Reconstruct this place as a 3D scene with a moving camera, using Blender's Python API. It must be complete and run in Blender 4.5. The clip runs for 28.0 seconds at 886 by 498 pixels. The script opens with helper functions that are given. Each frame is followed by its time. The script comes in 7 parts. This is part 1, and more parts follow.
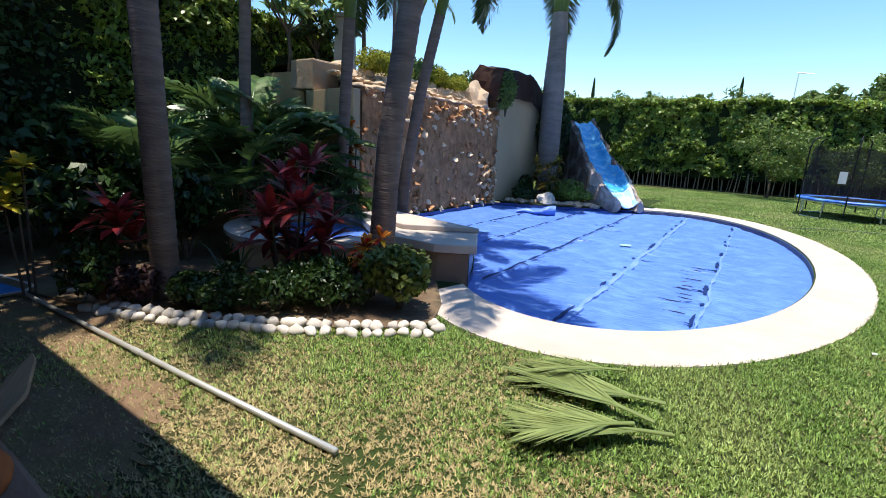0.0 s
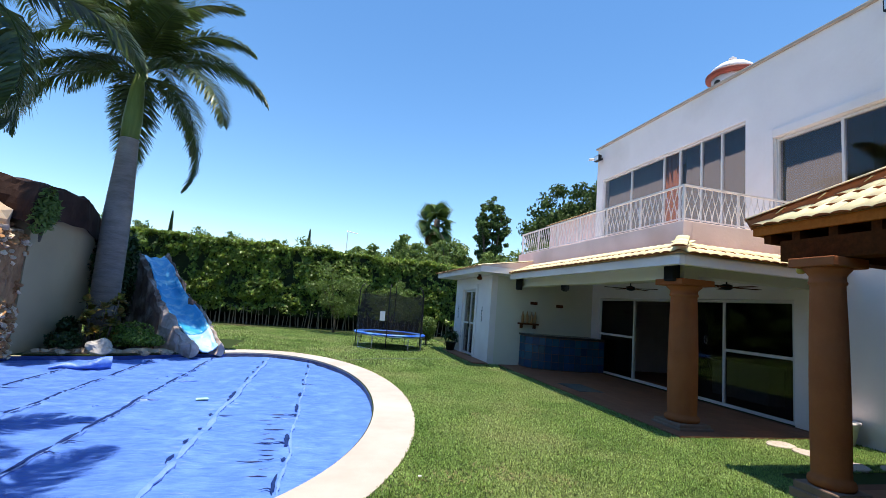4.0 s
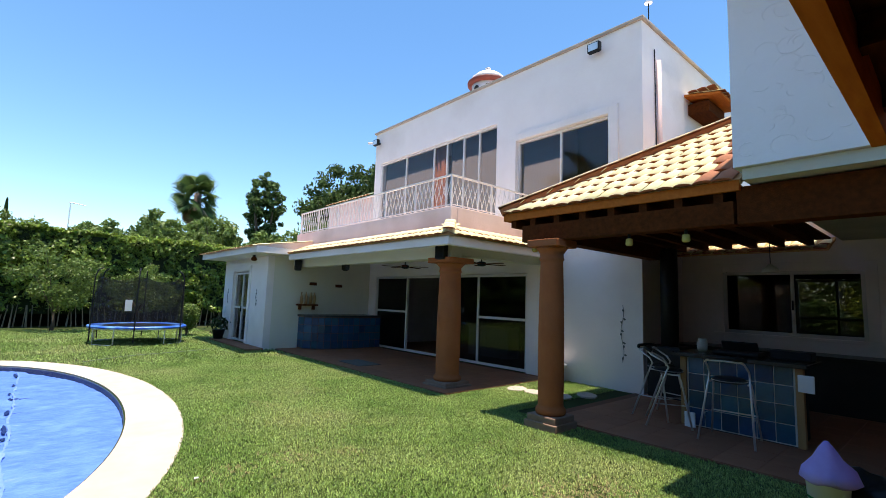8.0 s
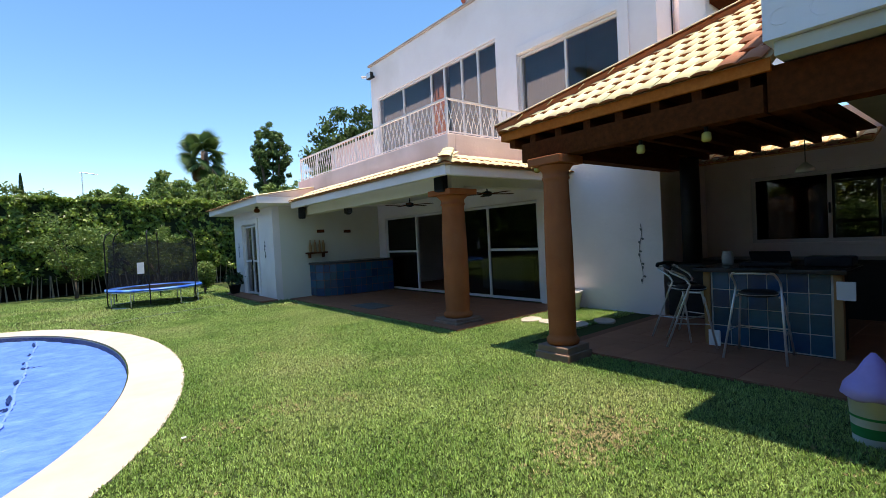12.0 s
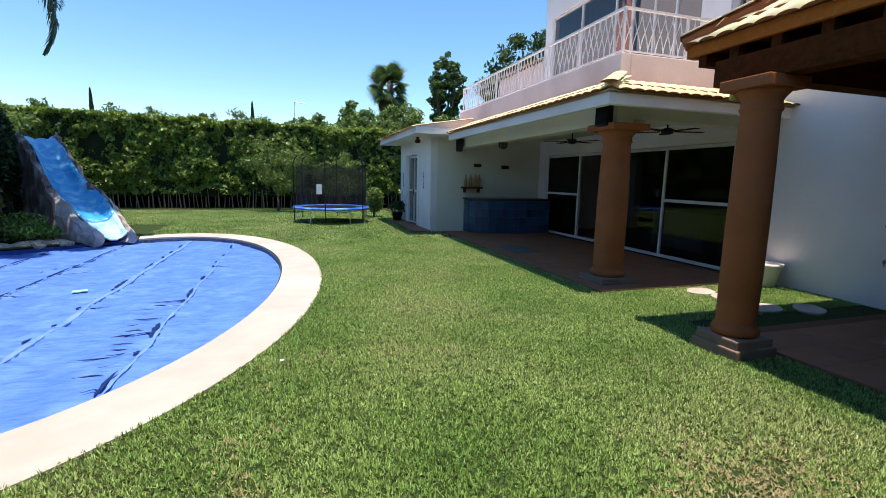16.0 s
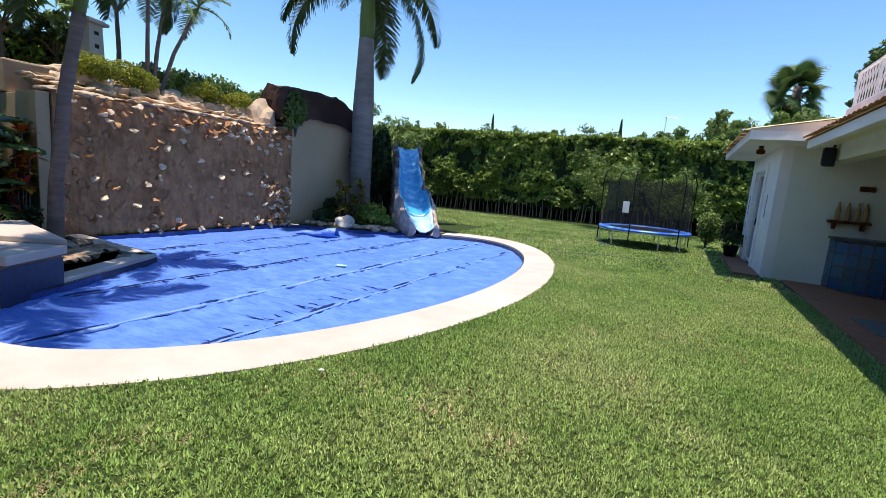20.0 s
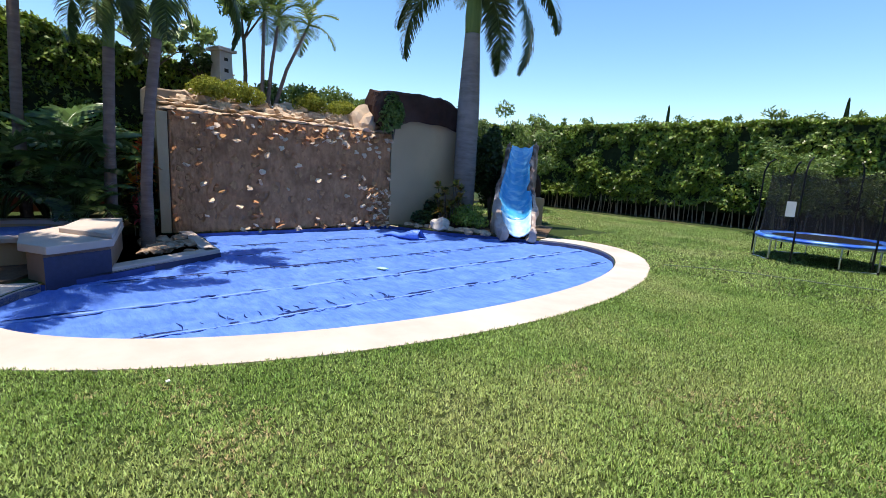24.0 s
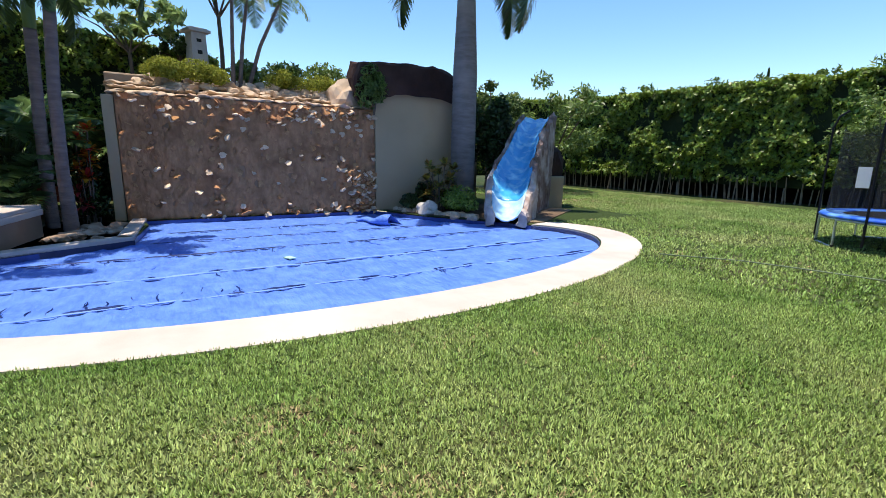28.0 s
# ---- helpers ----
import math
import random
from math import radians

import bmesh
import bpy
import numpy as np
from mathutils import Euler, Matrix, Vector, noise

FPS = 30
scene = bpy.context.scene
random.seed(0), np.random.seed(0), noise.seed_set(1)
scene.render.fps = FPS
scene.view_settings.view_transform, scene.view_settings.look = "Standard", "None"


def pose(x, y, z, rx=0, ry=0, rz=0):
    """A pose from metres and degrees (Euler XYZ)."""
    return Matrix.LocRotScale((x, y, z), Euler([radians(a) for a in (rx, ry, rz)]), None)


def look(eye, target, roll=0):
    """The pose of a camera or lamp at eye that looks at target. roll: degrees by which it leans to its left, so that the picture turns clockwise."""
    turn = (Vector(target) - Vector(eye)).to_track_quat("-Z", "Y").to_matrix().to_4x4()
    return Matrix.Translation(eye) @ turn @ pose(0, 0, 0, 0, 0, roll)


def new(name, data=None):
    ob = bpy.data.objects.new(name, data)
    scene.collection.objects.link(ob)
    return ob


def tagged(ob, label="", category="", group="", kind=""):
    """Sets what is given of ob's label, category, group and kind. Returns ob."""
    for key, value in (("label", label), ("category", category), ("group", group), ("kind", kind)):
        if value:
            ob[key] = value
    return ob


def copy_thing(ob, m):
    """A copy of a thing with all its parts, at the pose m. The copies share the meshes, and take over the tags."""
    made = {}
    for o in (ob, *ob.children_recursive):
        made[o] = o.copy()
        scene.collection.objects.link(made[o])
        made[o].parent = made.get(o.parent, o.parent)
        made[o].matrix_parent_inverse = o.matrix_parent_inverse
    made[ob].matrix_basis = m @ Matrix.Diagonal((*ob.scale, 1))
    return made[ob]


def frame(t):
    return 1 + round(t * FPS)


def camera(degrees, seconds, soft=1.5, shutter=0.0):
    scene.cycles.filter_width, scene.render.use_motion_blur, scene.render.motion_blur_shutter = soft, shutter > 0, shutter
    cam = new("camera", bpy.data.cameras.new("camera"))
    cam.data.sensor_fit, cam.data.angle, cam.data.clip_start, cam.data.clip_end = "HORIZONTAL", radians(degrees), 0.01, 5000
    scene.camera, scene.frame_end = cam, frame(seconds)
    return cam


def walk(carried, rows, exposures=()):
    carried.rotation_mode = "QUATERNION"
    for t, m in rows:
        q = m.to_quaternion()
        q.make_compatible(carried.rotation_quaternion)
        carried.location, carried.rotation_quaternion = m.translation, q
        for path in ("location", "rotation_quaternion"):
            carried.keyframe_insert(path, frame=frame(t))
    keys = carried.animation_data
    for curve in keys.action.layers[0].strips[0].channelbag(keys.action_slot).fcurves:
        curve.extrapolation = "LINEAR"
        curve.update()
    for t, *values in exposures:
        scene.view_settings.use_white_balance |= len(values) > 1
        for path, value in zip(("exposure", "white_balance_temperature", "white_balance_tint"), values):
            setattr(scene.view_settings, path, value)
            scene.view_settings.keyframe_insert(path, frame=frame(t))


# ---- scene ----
cam = camera(87.80, 28.0, soft=0.7)
PATH = [
    (0, (0.158, 0.005, 1.535), (-0.916, 1.631, 1.083), 3.08),
    (0.5, (0.26, 0.026, 1.579), (-0.638, 1.788, 1.282), 2.96),
    (1, (0.324, 0.023, 1.634), (-0.471, 1.855, 1.523), 2.32),
    (1.5, (0.363, 0.016, 1.644), (-0.28, 1.91, 1.625), 2.16),
    (2, (0.333, 0.02, 1.641), (-0.064, 1.979, 1.687), 1.89),
    (2.5, (0.296, 0.061, 1.637), (0.168, 2.054, 1.742), 2.56),
    (3, (0.257, 0.13, 1.632), (0.366, 2.124, 1.736), 2.82),
    (3.5, (0.213, 0.281, 1.648), (0.523, 2.25, 1.811), 3.94),
    (5.5, (-0.003, 0.439, 1.707), (0.829, 2.216, 2.096), 4.33),
    (6, (-0.004, 0.44, 1.714), (0.964, 2.151, 2.08), 3.93),
    (6.5, (0.005, 0.425, 1.709), (1.066, 2.085, 2.055), 3.29),
    (7, (0.018, 0.401, 1.693), (1.188, 1.986, 2.039), 2.51),
    (7.5, (0.008, 0.396, 1.671), (1.264, 1.922, 1.973), 2.0),
    (8, (-0.011, 0.392, 1.647), (1.302, 1.885, 1.863), 1.95),
    (8.5, (-0.034, 0.384, 1.63), (1.309, 1.858, 1.779), 1.61),
    (9, (-0.062, 0.353, 1.612), (1.256, 1.852, 1.727), 0.22),
    (9.5, (-0.044, 0.348, 1.596), (1.266, 1.855, 1.714), -0.88),
    (10, (0.014, 0.337, 1.578), (1.322, 1.848, 1.658), -2.3),
    (10.5, (0.106, 0.316, 1.572), (1.392, 1.847, 1.633), -2.66),
    (11, (0.232, 0.345, 1.564), (1.509, 1.883, 1.606), -2.58),
    (11.5, (0.389, 0.474, 1.564), (1.663, 2.015, 1.546), -2.7),
    (13.5, (0.903, 0.652, 1.631), (1.981, 2.333, 1.518), -3.13),
    (14, (0.886, 0.669, 1.643), (1.855, 2.411, 1.48), -2.44),
    (14.5, (0.888, 0.691, 1.643), (1.818, 2.449, 1.429), -1.93),
    (15, (0.946, 0.768, 1.619), (1.875, 2.518, 1.346), -1.18),
    (15.5, (1.139, 0.862, 1.603), (1.946, 2.666, 1.299), -0.12),
    (16, (1.342, 0.971, 1.581), (1.946, 2.853, 1.278), 1.18),
    (16.5, (1.612, 1.145, 1.56), (2.03, 3.081, 1.281), 1.22),
    (17, (1.921, 1.244, 1.535), (2.159, 3.218, 1.313), 1.44),
    (17.5, (2.202, 1.355, 1.527), (2.181, 3.343, 1.308), 1.51),
    (18, (2.485, 1.548, 1.535), (2.19, 3.513, 1.309), 2.74),
    (18.5, (2.72, 1.72, 1.527), (2.243, 3.645, 1.273), 3.53),
    (19, (2.969, 1.92, 1.533), (2.256, 3.774, 1.303), 3.46),
    (19.5, (3.203, 2.148, 1.511), (2.332, 3.929, 1.248), 3.01),
    (20, (3.39, 2.352, 1.52), (2.507, 4.121, 1.219), 4.77),
    (20.5, (3.599, 2.552, 1.522), (2.653, 4.288, 1.219), 4.12),
    (21, (3.771, 2.796, 1.51), (2.697, 4.456, 1.21), 2.85),
    (21.5, (3.904, 3.086, 1.532), (2.757, 4.688, 1.189), 3.2),
    (23.5, (4.459, 4.072, 1.56), (3.045, 5.437, 1.191), 3.91),
    (24, (4.586, 4.322, 1.553), (3.109, 5.627, 1.217), 3.27),
    (24.5, (4.661, 4.592, 1.521), (3.114, 5.813, 1.176), 2.06),
    (25, (4.696, 4.919, 1.506), (3.143, 6.127, 1.145), 2.67),
    (25.5, (4.785, 5.221, 1.476), (3.224, 6.417, 1.111), 1.81),
    (26, (4.847, 5.549, 1.438), (3.219, 6.651, 1.07), 0.73),
    (26.5, (4.835, 6.078, 1.395), (3.194, 7.161, 1.03), 0.87),
    (27, (4.906, 6.443, 1.372), (3.192, 7.415, 1.032), -0.35),
    (27.5, (4.913, 6.793, 1.382), (3.193, 7.749, 1.021), 1.44),
    (28, (4.983, 7.119, 1.373), (3.293, 8.111, 0.975), 1.07),
]
walk(cam, [(t, look(eye, target, roll)) for t, eye, target, roll in PATH], exposures=[(0, 0.87, 6850, 9), (3, 0.74, 6850, 9), (5.5, 0.79, 7100, 9), (8, 0.95, 7300, 10), (11, 0.92, 7300, 11), (15, 0.76, 7000, 9), (17.5, 0.7, 6900, 9), (20, 0.75, 7000, 12), (28, 0.77, 7000, 12)])

# ---- world and sun ----
SUN_FROM = Vector((0.012, -0.08, 1.0)).normalized()
world = bpy.data.worlds.new("sky")
scene.world = world
world.use_nodes = True
wn = world.node_tree
sky = wn.nodes.new("ShaderNodeTexSky")
sky.sky_type = "NISHITA"
sky.sun_disc = False
sky.sun_elevation = radians(85)
sky.sun_rotation = radians(170)
sky.altitude = 400
sky.air_density = 1.0
sky.dust_density = 0.05
sky.ozone_density = 3.0
wn.nodes["Background"].inputs["Strength"].default_value = 0.15
sat = wn.nodes.new("ShaderNodeHueSaturation")
sat.inputs["Saturation"].default_value = 1.2
wn.links.new(sky.outputs[0], sat.inputs["Color"])
wn.links.new(sat.outputs[0], wn.nodes["Background"].inputs["Color"])
sun_data = bpy.data.lights.new("sun", "SUN")
sun_data.energy, sun_data.angle, sun_data.color = 3.8, radians(0.53), (1.0, 0.95, 0.87)
sun = new("sun", sun_data)
sun.matrix_world = look(SUN_FROM * 40, (0, 0, 0))


# ---- small tools ----
def mesh_of(name, bm, m=None, smooth=False):
    me = bpy.data.meshes.new(name)
    bm.to_mesh(me)
    bm.free()
    if m:
        me.materials.append(m)
    if smooth:
        me.polygons.foreach_set("use_smooth", [True] * len(me.polygons))
    return me


def mesh_np(name, verts, faces, m=None, smooth=False):
    """A mesh from arrays: verts (n, 3), faces (k, 3 or 4)."""
    me = bpy.data.meshes.new(name)
    verts, faces = np.asarray(verts, np.float32), np.asarray(faces, np.int32)
    k, c = faces.shape
    me.vertices.add(len(verts))
    me.vertices.foreach_set("co", verts.ravel())
    me.loops.add(k * c)
    me.loops.foreach_set("vertex_index", faces.ravel())
    me.polygons.add(k)
    me.polygons.foreach_set("loop_start", np.arange(0, k * c, c, dtype=np.int32))
    me.polygons.foreach_set("loop_total", np.full(k, c, np.int32))
    if smooth:
        me.polygons.foreach_set("use_smooth", np.ones(k, bool))
    me.update(calc_edges=True)
    if m:
        me.materials.append(m)
    return me


def part(name, bm, m, parent, label="", smooth=False):
    ob = new(name, mesh_of(name, bm, m, smooth) if isinstance(bm, bmesh.types.BMesh) else bm)
    ob.parent = parent
    if label:
        tagged(ob, label)
    return ob


def thing(name, label, category, at=(0, 0, 0), turn=0, group="", kind=""):
    ob = new(name)
    ob.empty_display_size = 0.1
    ob.matrix_basis = pose(*at, 0, 0, turn)
    return tagged(ob, label, category, group, kind)


def solid(name, bm, m, label, category="", kind="structure", smooth=False):
    return tagged(new(name, mesh_of(name, bm, m, smooth)), label, category or name.split("_")[0], "", kind)


def box(bm, a, b):
    m = Matrix.Translation([(p + q) / 2 for p, q in zip(a, b)]) @ Matrix.Diagonal([abs(q - p) for p, q in zip(a, b)] + [1])
    return bmesh.ops.create_cube(bm, size=1, matrix=m)["verts"]


def boxes(*pairs):
    bm = bmesh.new()
    for a, b in pairs:
        box(bm, a, b)
    return bm


def bevelled(bm, w=0.01, seg=2):
    bmesh.ops.bevel(bm, geom=bm.edges[:], offset=w, segments=seg, affect="EDGES", profile=0.6)
    return bm


def tube(bm, pts, radii, seg=8, caps=True):
    pts = [Vector(p) for p in pts]
    if not hasattr(radii, "__len__"):
        radii = [radii] * len(pts)
    rings = []
    side = None
    for i, p in enumerate(pts):
        d = (pts[min(i + 1, len(pts) - 1)] - pts[max(i - 1, 0)]).normalized()
        if side is None:
            side = d.cross(Vector((0.13, 0.97, 0.2))).normalized()
        side = (side - d * side.dot(d)).normalized()
        up = d.cross(side)
        rad = float(radii[i])
        rings.append([bm.verts.new(p + rad * (side * math.cos(a) + up * math.sin(a))) for a in (2 * math.pi * k / seg for k in range(seg))])
    for r0, r1 in zip(rings, rings[1:]):
        for k in range(seg):
            bm.faces.new((r0[k], r0[(k + 1) % seg], r1[(k + 1) % seg], r1[k]))
    if caps:
        bm.faces.new(rings[0][::-1])
        bm.faces.new(rings[-1])
    return bm


def rod(a, b, r, seg=8):
    return tube(bmesh.new(), [a, b], r, seg)


def lathe(bm, profile, seg=24, at=(0, 0, 0), caps=True):
    rings = [[bm.verts.new((at[0] + r * math.cos(2 * math.pi * k / seg), at[1] + r * math.sin(2 * math.pi * k / seg), at[2] + z)) for k in range(seg)] for r, z in profile]
    for r0, r1 in zip(rings, rings[1:]):
        for k in range(seg):
            bm.faces.new((r0[k], r0[(k + 1) % seg], r1[(k + 1) % seg], r1[k]))
    if caps:
        bm.faces.new(rings[0][::-1])
        bm.faces.new(rings[-1])
    return bm


def prism(bm, outline, z0, z1):
    low = [bm.verts.new((x, y, z0)) for x, y in outline]
    top = [bm.verts.new((x, y, z1)) for x, y in outline]
    n = len(outline)
    for k in range(n):
        bm.faces.new((low[k], low[(k + 1) % n], top[(k + 1) % n], top[k]))
    bm.faces.new(low[::-1])
    bm.faces.new(top)
    bmesh.ops.recalc_face_normals(bm, faces=bm.faces[:])
    return bm


def rough(bm, amount, scale=1.0, seed=0.0):
    for v in bm.verts:
        v.co += amount * noise.noise_vector(v.co * scale + Vector((seed, seed * 1.7, -seed)))
    return bm


def stone_bm(size, sub=2, rnd=0.25, seed=0.0, flat=1.0):
    bm = bmesh.new()
    bmesh.ops.create_icosphere(bm, subdivisions=sub, radius=1)
    for v in bm.verts:
        n = noise.noise(v.co * 1.3 + Vector((seed, -seed, seed * 2)))
        v.co *= 1 + rnd * 2 * n
        v.co = Vector((v.co.x * size[0], v.co.y * size[1], v.co.z * size[2] * flat))
    return bm


# ---- materials ----
def mat(name, c1, c2=None, scale=3.0, rough_=0.8, metal=0.0, bump=0.15, bscale=30.0, vary=0.0, island=False, spec=0.2, stain=None, sscale=0.7, squash=(1, 1, 1), translucent=0.0, mid=0.5, coat=0.0, hue=0.0):
    m = bpy.data.materials.new(name)
    m.use_nodes = True
    nt, link = m.node_tree, m.node_tree.links.new
    b = nt.nodes["Principled BSDF"]
    c2 = c2 or tuple(v * 0.75 for v in c1)
    co = nt.nodes.new("ShaderNodeTexCoord")
    mp = nt.nodes.new("ShaderNodeMapping")
    mp.inputs["Scale"].default_value = squash
    link(co.outputs["Object"], mp.inputs["Vector"])
    na = nt.nodes.new("ShaderNodeTexNoise")
    na.inputs["Scale"].default_value, na.inputs["Detail"].default_value, na.inputs["Roughness"].default_value = scale, 7, 0.6
    link(mp.outputs[0], na.inputs["Vector"])
    ramp = nt.nodes.new("ShaderNodeValToRGB")
    ramp.color_ramp.elements[0].position, ramp.color_ramp.elements[1].position = mid - 0.2, mid + 0.2
    ramp.color_ramp.elements[0].color, ramp.color_ramp.elements[1].color = (*c2, 1), (*c1, 1)
    link(na.outputs["Fac"], ramp.inputs["Fac"])
    col = ramp.outputs["Color"]
    if stain:
        ns = nt.nodes.new("ShaderNodeTexNoise")
        ns.inputs["Scale"].default_value, ns.inputs["Detail"].default_value = sscale, 5
        link(co.outputs["Object"], ns.inputs["Vector"])
        rs = nt.nodes.new("ShaderNodeValToRGB")
        rs.color_ramp.elements[0].position, rs.color_ramp.elements[1].position = 0.48, 0.72
        link(ns.outputs["Fac"], rs.inputs["Fac"])
        mx = nt.nodes.new("ShaderNodeMix")
        mx.data_type = "RGBA"
        link(rs.outputs["Color"], mx.inputs["Factor"])
        link(col, mx.inputs["A"])
        mx.inputs["B"].default_value = (*stain, 1)
        col = mx.outputs["Result"]
    if vary or hue:
        src = nt.nodes.new("ShaderNodeNewGeometry").outputs["Random Per Island"] if island else nt.nodes.new("ShaderNodeObjectInfo").outputs["Random"]
        hs = nt.nodes.new("ShaderNodeHueSaturation")
        mr = nt.nodes.new("ShaderNodeMapRange")
        mr.inputs["To Min"].default_value, mr.inputs["To Max"].default_value = 1 - vary, 1 + vary
        link(src, mr.inputs["Value"])
        link(mr.outputs[0], hs.inputs["Value"])
        if hue:
            mh = nt.nodes.new("ShaderNodeMapRange")
            ml = nt.nodes.new("ShaderNodeMath")
            ml.operation = "FRACT"
            mm = nt.nodes.new("ShaderNodeMath")
            mm.operation = "MULTIPLY"
            mm.inputs[1].default_value = 7.31
            link(src, mm.inputs[0])
            link(mm.outputs[0], ml.inputs[0])
            link(ml.outputs[0], mh.inputs["Value"])
            mh.inputs["To Min"].default_value, mh.inputs["To Max"].default_value = 0.5 - hue, 0.5 + hue
            link(mh.outputs[0], hs.inputs["Hue"])
        link(col, hs.inputs["Color"])
        col = hs.outputs["Color"]
    link(col, b.inputs["Base Color"])
    b.inputs["Roughness"].default_value, b.inputs["Metallic"].default_value = rough_, metal
    b.inputs["Specular IOR Level"].default_value = spec
    b.inputs["Coat Weight"].default_value = coat
    if bump:
        nb = nt.nodes.new("ShaderNodeTexNoise")
        nb.inputs["Scale"].default_value, nb.inputs["Detail"].default_value = bscale, 6
        link(mp.outputs[0], nb.inputs["Vector"])
        bp = nt.nodes.new("ShaderNodeBump")
        bp.inputs["Strength"].default_value, bp.inputs["Distance"].default_value = bump, 0.02
        link(nb.outputs["Fac"], bp.inputs["Height"])
        link(bp.outputs[0], b.inputs["Normal"])
    if translucent:
        tr = nt.nodes.new("ShaderNodeBsdfTranslucent")
        link(col, tr.inputs["Color"])
        ms = nt.nodes.new("ShaderNodeMixShader")
        ms.inputs[0].default_value = translucent
        link(b.outputs[0], ms.inputs[1])
        link(tr.outputs[0], ms.inputs[2])
        link(ms.outputs[0], nt.nodes["Material Output"].inputs["Surface"])
    return m


# green darkened to imitate shade in the gaps between grass blades
M_LAWN = mat("lawn", (0.045, 0.075, 0.018), (0.018, 0.03, 0.007), 60, 0.95, bump=0.6, bscale=70, stain=(0.07, 0.06, 0.028), sscale=0.42)
M_SOIL = mat("soil", (0.17, 0.11, 0.07), (0.09, 0.06, 0.04), 6, 0.95, bump=0.6, bscale=25, stain=(0.26, 0.2, 0.12))
M_COPING = mat("coping", (0.56, 0.475, 0.42), (0.48, 0.40, 0.345), 2.5, 0.75, bump=0.12, bscale=60, stain=(0.60, 0.53, 0.475))
# squashed streaks of two blues stand in for light and shade on fine wrinkles
M_COVER = mat("pool_cover", (0.115, 0.25, 0.70), (0.065, 0.165, 0.60), 7, 0.4, bump=1.0, bscale=9, spec=0.5, squash=(0.7, 2.6, 1), stain=(0.135, 0.28, 0.71), sscale=3.5)
M_POOLTILE = mat("pool_tile", (0.06, 0.10, 0.32), (0.04, 0.07, 0.22), 9, 0.3, bump=0.05)
M_SPATILE = mat("dark_pool_tile", (0.04, 0.045, 0.10), (0.028, 0.032, 0.07), 14, 0.3, bump=0.1, bscale=20, spec=0.4)
M_WHITE = mat("white_paint", (0.90, 0.815, 0.785), (0.85, 0.76, 0.73), 1.2, 0.75, bump=0.25, bscale=14, stain=(0.75, 0.66, 0.61), sscale=0.5)
M_TERRACE = mat("terrace_paint", (0.76, 0.71, 0.58), (0.70, 0.65, 0.52), 1.2, 0.85, bump=0.2, bscale=14, stain=(0.66, 0.62, 0.54), sscale=0.6)
M_PINK = mat("pink_paint", (0.86, 0.66, 0.62), (0.80, 0.60, 0.56), 1.5, 0.85, bump=0.2, bscale=18, stain=(0.68, 0.50, 0.45), sscale=0.8)
M_CREAM = mat("cream_plaster", (0.52, 0.395, 0.24), (0.44, 0.325, 0.19), 1.4, 0.9, bump=0.3, bscale=10, stain=(0.36, 0.265, 0.155))
M_TRIM = mat("grey_coping", (0.50, 0.42, 0.36), (0.38, 0.31, 0.26), 2, 0.8, bump=0.2)
M_TILE = mat("roof_tile", (0.90, 0.77, 0.45), (0.82, 0.66, 0.35), 5, 0.85, bump=0.2, bscale=35, vary=0.12, hue=0.012, stain=(0.88, 0.76, 0.50), sscale=4)
M_TILEBASE = mat("roof_tile_base", (0.66, 0.40, 0.19), (0.52, 0.28, 0.12), 5, 0.9, bump=0.2, spec=0.1)
# wood darkened to put the shade under the roofs into its colour
M_WOOD = mat("dark_wood", (0.12, 0.032, 0.008), (0.065, 0.018, 0.005), 3, 0.85, bump=0.2, bscale=12, squash=(1, 6, 6), spec=0.05)
M_CANTERA = mat("terracotta_column", (0.42, 0.135, 0.05), (0.33, 0.098, 0.036), 2.2, 0.85, bump=0.35, bscale=22, stain=(0.34, 0.12, 0.052), sscale=1.5, spec=0.1)
# brighter copy of the beam wood, coloured as if lit
M_FASCIA = mat("lit_fascia_wood", (0.60, 0.175, 0.035), (0.46, 0.12, 0.022), 3, 0.85, bump=0.2, bscale=12, squash=(1, 6, 6), spec=0.05)
M_PLINTH = mat("plinth_stone", (0.30, 0.19, 0.14), (0.22, 0.14, 0.10), 4, 0.8, bump=0.3)
M_FLOOR = mat("clay_floor", (0.35, 0.15, 0.085), (0.27, 0.11, 0.06), 3, 0.65, bump=0.1, vary=0.08, stain=(0.24, 0.10, 0.06))
M_GROUT = mat("grout", (0.22, 0.10, 0.06), None, 5, 0.9)
M_ALU = mat("white_aluminium", (0.74, 0.70, 0.68), (0.68, 0.63, 0.61), 4, 0.45, bump=0.0)
M_IRON = mat("white_iron", (0.86, 0.79, 0.77), (0.78, 0.69, 0.66), 6, 0.5, bump=0.1)
M_STEEL = mat("steel_tube", (0.80, 0.80, 0.80), (0.66, 0.66, 0.66), 8, 0.38, metal=0.75, bump=0.0)
M_BLACK = mat("black_metal", (0.018, 0.018, 0.02), (0.01, 0.01, 0.012), 8, 0.5, bump=0.05)
# near-black for painted shade in rooms and holes, and for dark counter bodies
M_DARK = mat("near_black", (0.03, 0.028, 0.026), (0.02, 0.019, 0.018), 3, 0.8)
M_STONE = mat("wall_stone", (0.58, 0.30, 0.145), (0.36, 0.18, 0.086), 6, 0.95, bump=0.9, bscale=16, vary=0.06, hue=0.006, stain=(0.28, 0.138, 0.068), sscale=3, squash=(1, 1.6, 0.7), spec=0.05)
M_CHIP = mat("stone_chip", (0.84, 0.67, 0.49), (0.68, 0.49, 0.33), 4, 0.95, bump=0.4, bscale=14, vary=0.25, stain=(0.62, 0.40, 0.25), sscale=6, spec=0.1)
